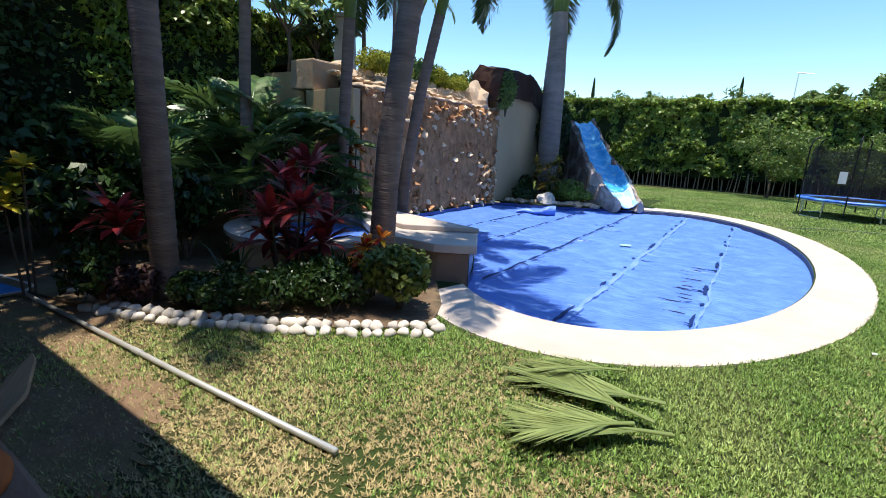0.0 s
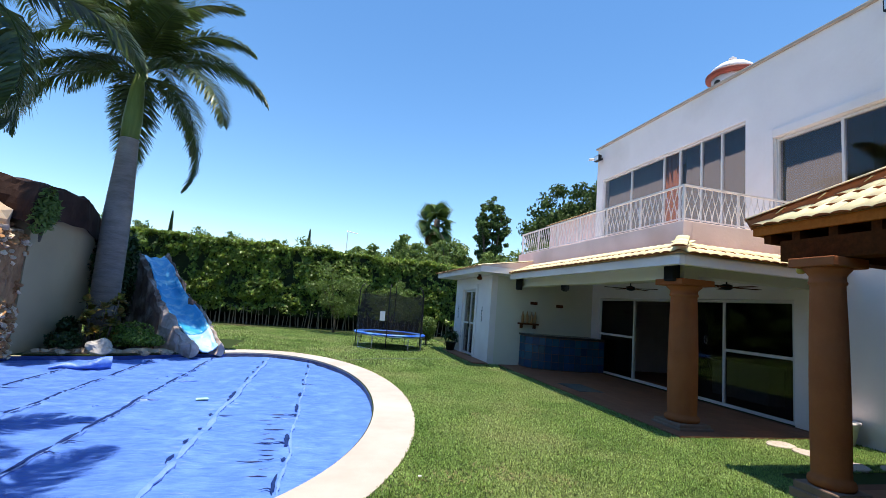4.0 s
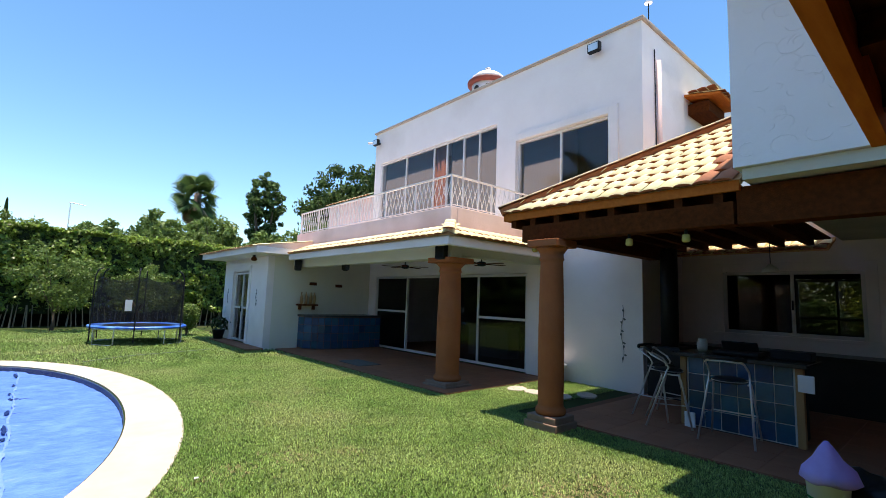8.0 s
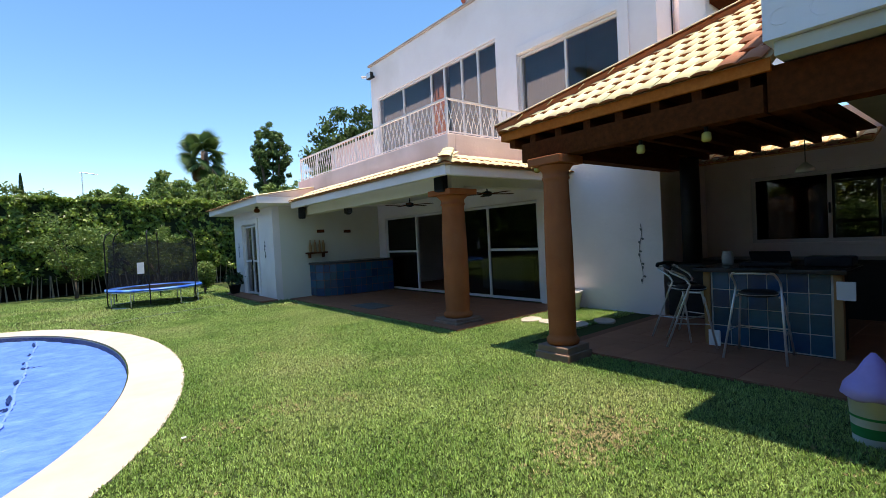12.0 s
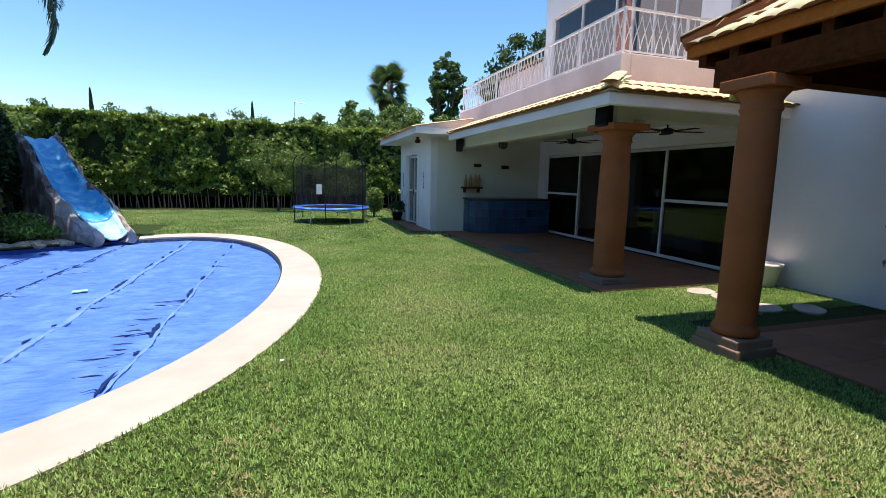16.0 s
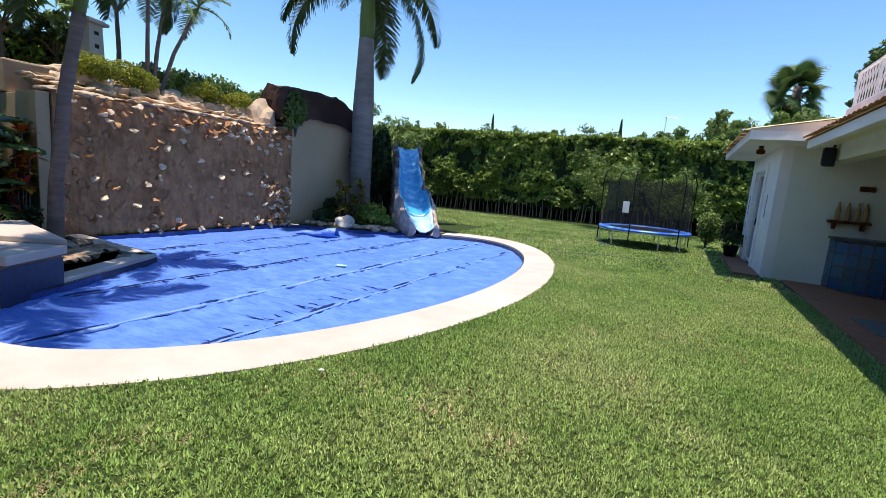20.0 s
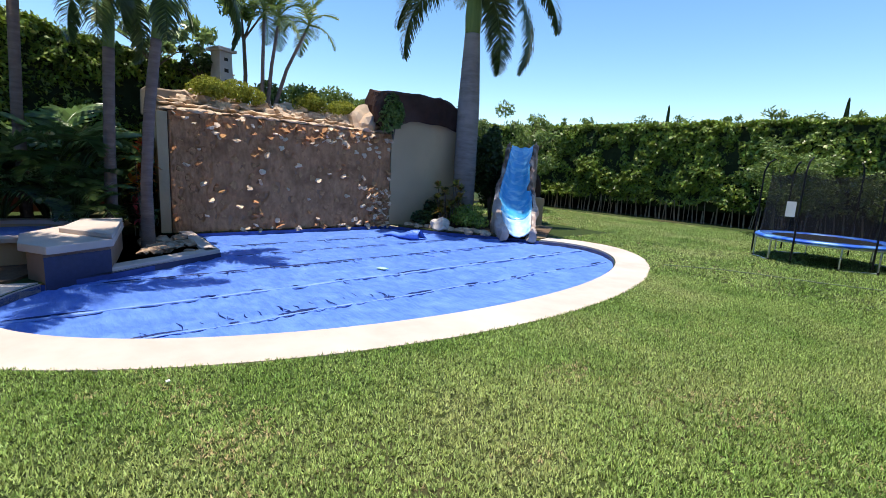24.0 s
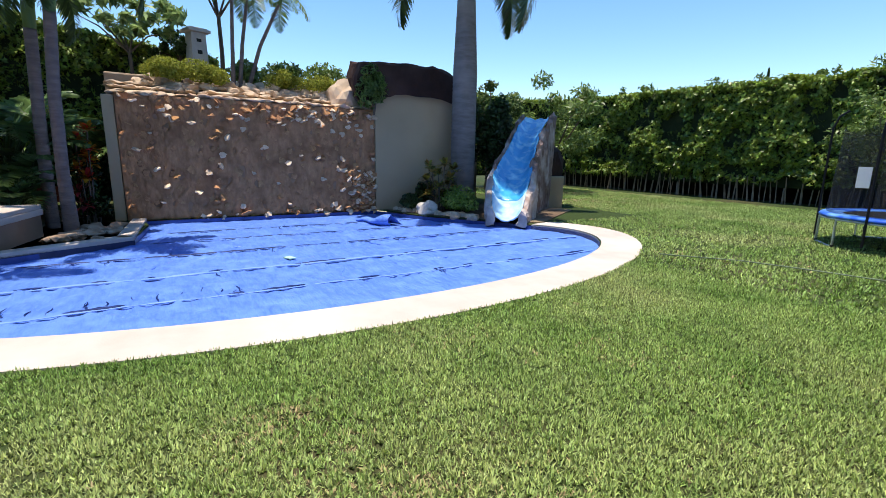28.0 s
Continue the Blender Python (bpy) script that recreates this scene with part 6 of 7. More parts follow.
# ---- trampoline ----
tr = thing("trampoline", "round trampoline with blue pad and black safety net", "trampoline", (2.53, 17.42, 0), 0)
R = 1.27
part("jumping_mat", lathe(bmesh.new(), [(0.98, 0.515), (0.985, 0.525)], 40), M_NET, tr, "black jumping mat")
bm = bmesh.new()
v = [[bm.verts.new((r * math.cos(2 * math.pi * k / 48), r * math.sin(2 * math.pi * k / 48), z)) for k in range(48)] for r, z in ((0.97, 0.53), (1.0, 0.55), (R, 0.55), (R + 0.03, 0.52), (R + 0.02, 0.49), (0.97, 0.51))]
for q in range(6):
    for k in range(48):
        bm.faces.new((v[q][k], v[q][(k + 1) % 48], v[(q + 1) % 6][(k + 1) % 48], v[(q + 1) % 6][k]))
bmesh.ops.recalc_face_normals(bm, faces=bm.faces[:])
part("edge_pad", rough(bm, 0.012, 5), M_TRAMPBLUE, tr, "bright blue edge pad", True)
part("frame_ring", tube(bmesh.new(), [(R * math.cos(a), R * math.sin(a), 0.47) for a in [k * math.pi / 20 for k in range(41)]], 0.02, 6, caps=False), M_STEEL, tr)
for k in range(4):
    a = k * math.pi / 2 + 0.4
    b = a + 0.55
    pts = [(R * math.cos(a), R * math.sin(a), 0.46), (R * 1.0 * math.cos(a), R * math.sin(a), 0.02), (R * math.cos(b), R * math.sin(b), 0.02), (R * math.cos(b), R * math.sin(b), 0.46)]
    lg = part("leg", tube(bmesh.new(), pts, 0.02, 7), M_STEEL, tr, smooth=False)
    for q in (pts[1], pts[2]):
        part("foot_cap", rod((q[0], q[1], 0.0), (q[0], q[1], 0.05), 0.027, 8), M_BLACK, lg, "black rubber foot")
poles = []
for k in range(6):
    a = k * math.pi / 3 + 0.3
    x, y = math.cos(a), math.sin(a)
    part("net_pole", tube(bmesh.new(), [(1.3 * x, 1.3 * y, 0.1), (1.3 * x, 1.3 * y, 1.95), (1.24 * x, 1.24 * y, 2.15), (1.12 * x, 1.12 * y, 2.24)], 0.018, 7), M_BLACK, tr, "foam-covered net pole")
netm = bpy.data.materials.new("net_mesh")
netm.use_nodes = True
nn = netm.node_tree
tpn = nn.nodes.new("ShaderNodeBsdfTransparent")
mxn = nn.nodes.new("ShaderNodeMixShader")
mxn.inputs[0].default_value = 0.5
nn.nodes["Principled BSDF"].inputs["Base Color"].default_value = (0.012, 0.012, 0.014, 1)
nn.nodes["Principled BSDF"].inputs["Roughness"].default_value = 0.9
nn.links.new(tpn.outputs[0], mxn.inputs[1])
nn.links.new(nn.nodes["Principled BSDF"].outputs[0], mxn.inputs[2])
nn.links.new(mxn.outputs[0], nn.nodes["Material Output"].inputs["Surface"])
bm = bmesh.new()
lo = [bm.verts.new((1.2 * math.cos(a), 1.2 * math.sin(a), 0.56)) for a in [k * math.pi / 24 for k in range(48)]]
hi = [bm.verts.new((1.14 * math.cos(a), 1.14 * math.sin(a), 2.02 - 0.16 * abs(math.sin(3 * (a - 0.3))))) for a in [k * math.pi / 24 for k in range(48)]]
for k in range(48):
    bm.faces.new((lo[k], lo[(k + 1) % 48], hi[(k + 1) % 48], hi[k]))
part("safety_net", bm, netm, tr, "fine black safety net")
part("white_label", boxes(((-0.55, -1.135, 1.0), (-0.38, -1.12, 1.32))), M_PLASTICWHITE, tr, "white printed label")

# ---- things on the lawn ----
pole = thing("pool_net_pole", "long aluminium pool pole with a blue net head", "pool pole", (0, 0, 0))
part("tube", tube(bmesh.new(), [(-1.32, 1.39, 0.03), (-2.62, 1.31, 0.03), (-5.05, 1.17, 0.05)], [0.018, 0.018, 0.015], 12), M_POLE, pole, smooth=True)
part("joint", tube(bmesh.new(), [(-3.08, 1.2835, 0.034), (-3.18, 1.278, 0.035)], 0.021, 12), M_POLE, pole)
bm = boxes(((-5.83, 0.9, 0.01), (-5.12, 1.24, 0.03)))
part("net_frame", tube(bmesh.new(), [(-5.07, 1.18, 0.04), (-5.13, 0.94, 0.03), (-5.81, 0.84, 0.03), (-5.82, 1.21, 0.03), (-5.25, 1.31, 0.03), (-5.07, 1.18, 0.04)], 0.014, 6), M_POLE, pole)
part("net", rough(bm, 0.01, 6), mat("blue_net", (0.05, 0.2, 0.5), (0.03, 0.14, 0.4), 20, 0.7), pole, "blue net sheet")
sp = thing("dry_spathe", "dry brown palm leaf base lying on the ground", "palm debris", (-2.89, 0.58, 0.02), 130)
bm = bmesh.new()
prism(bm, [(-0.19, -0.06), (0.0, -0.08), (0.17, -0.02), (0.2, 0.02), (0.07, 0.07), (-0.16, 0.06)], 0, 0.03)
for vtx in bm.verts:
    vtx.co.z += 0.75 * max(0, vtx.co.x + 0.1) + 2.2 * vtx.co.y ** 2
part("sheath", bevelled(bm, 0.008, 1), mat("dry_sheath", (0.50, 0.34, 0.22), (0.34, 0.22, 0.13), 4, 0.8, squash=(1, 6, 1)), sp)
hose = thing("garden_hose", "thin grey-green hose lying across the lawn", "hose", (0, 0, 0))
part("tube", tube(bmesh.new(), [(0.95, 13.1, 0.04), (1.75, 13.74, 0.04), (2.4, 13.98, 0.04), (3.05, 14.16, 0.04), (3.85, 14.5, 0.04)], 0.009, 6), mat("hose_rubber", (0.20, 0.26, 0.18), (0.15, 0.2, 0.14), 5, 0.5), hose, smooth=True)
for x, y in ((1.197, 4.893),):
    sc = thing("paper_scrap", "small white scrap lying in the grass", "scrap", (x, y, 0.035), group="scraps")
    part("scrap", rough(boxes(((-0.018, -0.012, 0), (0.018, 0.012, 0.008))), 0.006, 20), M_PLASTICWHITE, sc)

# ---- leaves ----
rng = np.random.default_rng(3)


def unit(a):
    return a / np.maximum(np.linalg.norm(a, axis=-1, keepdims=True), 1e-9)


def leaf_arrays(centres, axes, normals, length, width, fold=0.15):
    """Diamond leaves: base, two sides, tip, with a folded middle."""
    n = len(centres)
    L = np.broadcast_to(np.asarray(length, float), (n,))[:, None]
    W = np.broadcast_to(np.asarray(width, float), (n,))[:, None]
    axes = unit(axes)
    side = unit(np.cross(axes, normals))
    up = np.cross(side, axes)
    base = centres - axes * L * 0.5
    tip = centres + axes * L * 0.5 - up * L * fold
    l, r = centres + side * W * 0.5 + up * W * fold - axes * L * 0.06, centres - side * W * 0.5 + up * W * fold - axes * L * 0.06
    v = np.stack([base, l, tip, r], 1).reshape(-1, 3)
    return v, np.arange(4 * n).reshape(n, 4)


def cloud(n, out, droop=0.4, spread=0.9):
    """Random leaf axes and normals about outward directions."""
    ax = unit(rng.normal(size=(n, 3)) * spread + out * 0.5 - np.array([0, 0, droop]))
    nm = unit(out + rng.normal(size=(n, 3)) * 0.6 + np.array([0, 0, 0.5]))
    return ax, nm


def shrub(label, at, r, leaf=(0.09, 0.05), n=900, m=M_LEAF, name="shrub", category="shrub", group="", lumps=6, stem=True, hollow=0.55, size=1.0):
    """A rounded bush: lumps of leaves over an uneven ellipsoid, with a few stems."""
    t = thing(name, label, category, at, group=group)
    t.scale = (size, size, size)
    r = np.array(r, float)
    c = unit(rng.normal(size=(lumps, 3))) * rng.uniform(0.25, 0.6, (lumps, 1))
    c[:, 2] = np.abs(c[:, 2])
    rad = rng.uniform(0.35, 0.6, lumps)
    k = rng.integers(0, lumps, n)
    d = unit(rng.normal(size=(n, 3)))
    p = c[k] + d * rad[k][:, None] * (hollow + (1 - hollow) * rng.random((n, 1)) ** 0.5)
    p[:, 2] = p[:, 2] * 0.85
    p = p * r + np.array([0, 0, r[2] * 0.55])
    keep = p[:, 2] > 0.01
    p, d = p[keep], d[keep]
    ax, nm = cloud(len(p), d)
    s = rng.uniform(0.7, 1.25, len(p))
    part("foliage", mesh_np("foliage", *leaf_arrays(p, ax, nm, leaf[0] * s, leaf[1] * s), m), None, t)
    if stem:
        bm = bmesh.new()
        for q in (c[:4] * r).tolist():
            tube(bm, [(0, 0, -0.02), (q[0] * 0.5, q[1] * 0.5, r[2] * 0.4), (q[0], q[1], q[2] + r[2] * 0.5)], [0.02 * r[2] + 0.006, 0.012 * r[2] + 0.004, 0.004], 5)
        part("stem", bm, M_BARK, t)
    return t


def tree(label, at, height, spread, crown_low, n=2500, leaf=(0.16, 0.07), m=M_FARLEAF, clumps=26, name="tree", trunk=0.12, thin=0.28, lean=(0, 0)):
    t = thing(name, label, "tree", at)
    c = unit(rng.normal(size=(clumps, 3))) * rng.uniform(0.35, 1.0, (clumps, 1))
    cz = (height + crown_low) / 2
    c = c * np.array([spread, spread, (height - crown_low) / 2]) + np.array([lean[0], lean[1], cz])
    k = rng.integers(0, clumps, n)
    rad = rng.uniform(0.6, 1.15, clumps) * thin * spread
    d = unit(rng.normal(size=(n, 3)))
    p = c[k] + d * (rad[k] * rng.random(n) ** 0.45)[:, None] * np.array([1, 1, 0.75])
    ax, nm = cloud(n, d, 0.3)
    s = rng.uniform(0.7, 1.3, n)
    part("crown", mesh_np("crown", *leaf_arrays(p, ax, nm, leaf[0] * s, leaf[1] * s), m), None, t)
    bm = bmesh.new()
    fork = Vector((lean[0] * 0.4, lean[1] * 0.4, crown_low * 0.85 + 0.1))
    tube(bm, [(0, 0, -0.05), fork * 0.5 + Vector((0.03, 0.02, 0)), fork], [trunk, trunk * 0.8, trunk * 0.7], 8)
    part("trunk", bm, M_BARK, t, smooth=True)
    for q in c[:7].tolist():
        q = Vector(q)
        part("limb", tube(bmesh.new(), [fork - Vector((0, 0, 0.05)), fork.lerp(q, 0.5) + Vector((0, 0, 0.1)), q], [trunk * 0.5, trunk * 0.3, trunk * 0.1], 6), M_BARK, t)
    return t


# ---- palms ----
def frond_mesh(name, length, rise, droop, leaf, n=44, width=0.035, hang=0.5, m=M_FROND, start=0.14, seed=0, sweep=0.45):
    """A feather leaf in the x-z plane: bent stalk, leaflets on both sides."""
    g = np.random.default_rng(seed)
    k = 24
    s = np.linspace(0, 1, k + 1)
    ang = radians(rise) - radians(rise + droop) * s ** 1.3
    step = length / k
    pts = np.zeros((k + 1, 3))
    pts[1:, 0] = np.cumsum(np.cos(ang[:-1])) * step
    pts[1:, 2] = np.cumsum(np.sin(ang[:-1])) * step
    V, F = [], []

    def add(v, f):
        off = sum(len(a) for a in V)
        V.append(np.asarray(v, float))
        F.append(np.asarray(f, int) + off)

    rad = 0.022 * (1 - s) + 0.004
    ring = np.array([[0, 1, 0], [0, 0, 1], [0, -1, 0], [0, 0, -1]], float)
    add((pts[:, None, :] + ring[None] * rad[:, None, None]).reshape(-1, 3), [(i * 4 + j, i * 4 + (j + 1) % 4, i * 4 + 4 + (j + 1) % 4, i * 4 + 4 + j) for i in range(k) for j in range(4)])
    t = np.repeat(np.linspace(start, 0.995, n), 2)
    sg = np.tile([1.0, -1.0], n)
    p = np.stack([np.interp(t, s, pts[:, q]) for q in range(3)], 1)
    a = np.interp(t, s, ang)
    fwd = np.stack([np.cos(a), 0 * a, np.sin(a)], 1)
    L = leaf * np.sin(np.pi * (0.12 + 0.86 * t) ** 0.8) ** 0.6 * g.uniform(0.85, 1.1, len(t))
    d1 = unit(fwd * (sweep + 0.6 * t[:, None]) + np.stack([0 * t, sg, 0 * t], 1) + g.normal(size=(len(t), 3)) * 0.12 + np.array([0, 0, 0.25 - hang * 0.3]))
    d2 = unit(d1 + np.array([0, 0, -hang]) * g.uniform(0.6, 1.5, (len(t), 1)))
    mid = p + d1 * L[:, None] * 0.5
    tip = mid + d2 * L[:, None] * 0.5
    w = unit(np.cross(d1, np.array([0, 0, 1.0]) + fwd * 0.2)) * width
    v = np.stack([p - w * 0.35, p + w * 0.35, mid + w * 0.5, mid - w * 0.5, tip + w * 0.08, tip - w * 0.08], 1).reshape(-1, 3)
    f = [(6 * i + q0, 6 * i + q1, 6 * i + q2, 6 * i + q3) for i in range(len(t)) for q0, q1, q2, q3 in ((0, 1, 2, 3), (3, 2, 4, 5))]
    add(v, f)
    return mesh_np(name, np.concatenate(V), np.concatenate(F), m)


def palm(label, pts, radii, shaft, n, fronds, name="palm_tree", rings=0.09, low=-50, high=75, turn=0.0, shaft_m=M_CROWN, scale=1.0, trunk_m=M_TRUNK, extra=()):
    """pts: trunk line in world metres; shaft: length of the green crownshaft."""
    base = Vector(pts[0])
    t = thing(name, label, "palm", base)
    P = [Vector(p) - base for p in pts]
    bm = bmesh.new()
    line, rad = [], []
    total = sum((b - a).length for a, b in zip(P, P[1:]))
    steps = max(12, int(total / rings))
    cum = [0]
    for a, b in zip(P, P[1:]):
        cum.append(cum[-1] + (b - a).length)
    for i in range(steps * 2 + 1):
        d = total * i / (steps * 2)
        j = max(q for q in range(len(P) - 1) if cum[q] <= d + 1e-6)
        u = (d - cum[j]) / (cum[j + 1] - cum[j])
        line.append(P[j].lerp(P[j + 1], min(u, 1)))
        rad.append((radii[j] + (radii[j + 1] - radii[j]) * u) * (1.0 if i % 2 else 1.035))
    line[0] = line[0] - Vector((0, 0, 0.05))
    part("trunk", tube(bm, line, rad, 14), trunk_m, t, "grey ringed trunk", True)
    up = (P[-1] - P[-2]).normalized()
    top = P[-1] + up * shaft
    if shaft > 0.05:
        r = radii[-1]
        part("crownshaft", tube(bmesh.new(), [P[-1] - up * 0.02, P[-1] + up * shaft * 0.25, P[-1] + up * shaft * 0.7, top], [r * 0.98, r * 1.08, r * 0.8, r * 0.35], 14), shaft_m, t, "smooth green crownshaft", True)
    g = random.Random(len(label) + n)
    for k in range(n):
        u = k / max(1, n - 1)
        tilt = high + (low - high) * u + g.uniform(-8, 8)
        f = part("frond", fronds[k % len(fronds)], None, t)
        f.matrix_basis = Matrix.Translation(top - up * 0.12 * shaft * u) @ pose(0, 0, 0, 0, 0, turn + 137.5 * k + g.uniform(-12, 12)) @ pose(0, 0, 0, g.uniform(-12, 12), -tilt, 0) @ Matrix.Scale(scale * g.uniform(0.9, 1.08), 4)
    for az, tilt in extra:
        f = part("frond", fronds[0], None, t)
        f.matrix_basis = Matrix.Translation(top - up * 0.2) @ pose(0, 0, 0, 0, 0, az) @ pose(0, 0, 0, 0, -tilt, 0) @ Matrix.Scale(scale, 4)
    return t


ROYAL = [frond_mesh("frond", 3.6, 16, 84, 0.78, 165, 0.036, 0.6, seed=s) for s in range(5)]
COCO = [frond_mesh("frond", 2.4, 10, 95, 0.6, 70, 0.045, 0.8, seed=10 + s) for s in range(4)]
SMALL = [frond_mesh("frond", 1.15, 10, 70, 0.36, 30, 0.03, 0.3, m=M_LEAFLIGHT, seed=20 + s) for s in range(3)]
ARECA = [frond_mesh("leaf", 1.15, 12, 85, 0.32, 19, 0.05, 0.4, m=M_LEAFGLOSS, start=0.42, seed=30 + s, sweep=0.35) for s in range(4)]
palm("tall royal palm with a swollen grey trunk behind the pool", [(-5.17, 13.62, 0), (-5.21, 13.64, 1.6), (-5.25, 13.67, 3.4), (-5.27, 13.67, 5.3)], [0.30, 0.31, 0.30, 0.21], 1.95, 20, ROYAL, low=-2, high=68, turn=20, trunk_m=M_TRUNKGREY, extra=((26, -38), (200, -20), (110, -25)))
palm("slender leaning palm planted between spa and stone wall", [(-4.44, 5.65, 0), (-4.34, 5.65, 1.0), (-4.16, 5.71, 2.2), (-3.95, 5.82, 3.28)], [0.11, 0.085, 0.08, 0.075], 1.5, 11, COCO, low=-35, high=65, turn=60, scale=0.72)
bedpalm = palm("thick leaning palm rising from the planting bed", [(-2.97, 3.54, 0), (-2.9, 3.57, 1.5), (-2.74, 3.69, 3.0), (-2.67, 3.74, 3.45)], [0.135, 0.117, 0.108, 0.105], 2.6, 7, COCO, low=22, high=80, turn=10, scale=0.85)
part("flower_sheath", tube(bmesh.new(), [(0.36, 0.22, 3.6), (0.5, 0.28, 3.82), (0.55, 0.34, 4.1), (0.5, 0.34, 4.35)], [0.05, 0.11, 0.1, 0.03], 10), mat("sheath_brown", (0.50, 0.22, 0.08), (0.34, 0.14, 0.05), 4, 0.6), bedpalm, "orange-brown flower sheath", True)
palm("upright palm behind the spa", [(-5.36, 5.25, 0), (-5.31, 5.28, 1.6), (-5.26, 5.35, 3.25)], [0.1, 0.088, 0.085], 1.3, 9, COCO, low=-30, high=70, turn=100, scale=0.68)
palm("palm with a dark trunk at the edge of the bed", [(-4.07, 1.93, 0), (-4.09, 1.94, 1.8), (-4.12, 1.98, 7.5)], [0.112, 0.107, 0.1], 0.8, 9, COCO, low=12, high=80, turn=35, scale=1.15)
palm("slim palm in front of the dark hedge", [(-6.1, 4.13, 0), (-6.1, 4.13, 2.2), (-6.06, 4.23, 4.5)], [0.09, 0.08, 0.075], 0.7, 8, COCO, low=10, turn=75)
for x, y, lx, ly, h in ((-7.08, 8.53, -0.1, 0.1, 2.0), (-7.14, 8.68, 0.05, 0.25, 1.9), (-7.19, 8.87, 0.1, 0.75, 1.9)):
    palm("thin young palm in the rock garden", [(x, y, 2.85), (x + lx * 0.4, y + ly * 0.4, 2.85 + h * 0.5), (x + lx, y + ly, 2.85 + h)], [0.05, 0.04, 0.035], 0.25, 10, SMALL, name="young_palm", low=-25, high=80, turn=40 * ly, scale=0.8)

# areca clumps and big leafy plants in the shade
def clump(label, at, n, scale, meshes=ARECA, name="philodendron", low=35, high=85, stems=True):
    t = thing(name, label, "plant", at)
    g = random.Random(int(1000 * at[0]) + n)
    for k in range(n):
        f = part("leaf", meshes[k % len(meshes)], None, t)
        h = g.uniform(0.1, 0.75) * scale
        a = 137.5 * k
        x, y = 0.14 * math.cos(radians(a)), 0.14 * math.sin(radians(a))
        if stems:
            part("stalk", rod((x * 0.6, y * 0.6, -0.02), (x, y, h), 0.014, 6), M_CROWN, t)
        f.matrix_basis = Matrix.Translation((x, y, h)) @ pose(0, 0, 0, 0, 0, a) @ pose(0, 0, 0, g.uniform(-15, 15), -g.uniform(low, high), 0) @ Matrix.Scale(scale * g.uniform(0.8, 1.15), 4)
    return t


for x, y, n, s in ((-5.15, 4.75, 16, 0.8), (-5.95, 4.75, 22, 1.3), (-6.6, 4.5, 22, 1.6), (-5.8, 3.75, 18, 1.2), (-7.1, 5.5, 18, 1.5), (-6.5, 2.9, 18, 1.35)):
    clump("large philodendron with glossy split leaves in the shade", (x, y, 0.02), n, s)


# lanceolate rosettes: cordyline, croton, sword leaves
def rosette_arrays(at, n, length, width, low=-10, high=75):
    az = rng.uniform(0, 2 * np.pi, n)
    el = np.radians(rng.uniform(low, high, n))
    d = np.stack([np.cos(az) * np.cos(el), np.sin(az) * np.cos(el), np.sin(el)], 1)
    L = length * rng.uniform(0.7, 1.15, n)
    nm = unit(np.cross(np.cross(d, np.array([0, 0, 1.0])), d) + 1e-3)
    side = unit(np.cross(d, nm)) * width
    b = np.asarray(at, float)
    p0 = b + d * 0.02
    p1 = b + d * (L * 0.35)[:, None]
    p2 = b + d * (L * 0.7)[:, None] - np.array([0, 0, 1]) * (L * 0.05)[:, None]
    p3 = b + d * (L * 0.98)[:, None] - np.array([0, 0, 1]) * (L * 0.2)[:, None]
    v = np.stack([p0 - side * 0.15, p0 + side * 0.15, p1 - side * 0.5, p1 + side * 0.5, p2 - side * 0.42, p2 + side * 0.42, p3 - side * 0.05, p3 + side * 0.05], 1).reshape(-1, 3)
    f = np.array([(8 * i + a, 8 * i + b_, 8 * i + c, 8 * i + e) for i in range(n) for a, b_, c, e in ((0, 1, 3, 2), (2, 3, 5, 4), (4, 5, 7, 6))])
    return v, f


def rosettes(label, at, heads, leaf, m, name, category, n=18, low=-10, high=75, size=1.0):
    t = thing(name, label, category, at)
    t.scale = (size, size, size)
    for x, y, z in heads:
        part("leaf_rosette", mesh_np("leaf_rosette", *rosette_arrays((x, y, z), n, *leaf, low, high), m), None, t)
        part("stem", rod((x * 0.5, y * 0.5, -0.02), (x, y, z), 0.012, 6), M_BARK, t)
    return t


hd = [(0, 0, 1.2), (0.2, 0.15, 1.35), (-0.2, 0.2, 1.05), (0.1, -0.25, 0.85), (-0.15, -0.1, 0.7), (0.3, -0.05, 0.95), (0.25, 0.35, 0.75), (-0.3, 0.0, 0.5), (0.05, 0.1, 0.45), (0.35, 0.2, 0.55)]
rosettes("tall red cordyline with broad lance leaves", (-3.54, 2.82, 0.03), hd, (0.46, 0.095), M_RED, "cordyline", "plant", 24, size=0.89)
rosettes("pinkish-red cordyline at the edge of the bed", (-4.45, 1.72, 0.03), [(0, 0, 0.85), (0.14, -0.02, 0.72), (-0.12, 0.08, 0.8), (0.1, 0.1, 0.55)], (0.4, 0.1), M_RED, "cordyline", "plant", 14, size=0.89)
rosettes("red cordyline behind the spa", (-5.7, 5.64, 0.0), [(0, 0, 0.6), (0.1, 0.1, 0.35)], (0.3, 0.07), M_RED, "cordyline", "plant", 12)
rosettes("orange and yellow croton bush", (-2.8, 3.18, 0.03), [(0, 0, 0.55), (0.12, 0.08, 0.65), (-0.12, 0.1, 0.5), (0.05, -0.15, 0.45), (0.15, -0.05, 0.35), (-0.1, -0.1, 0.3)], (0.2, 0.06), M_ORANGE, "croton", "plant", 18, size=0.89)
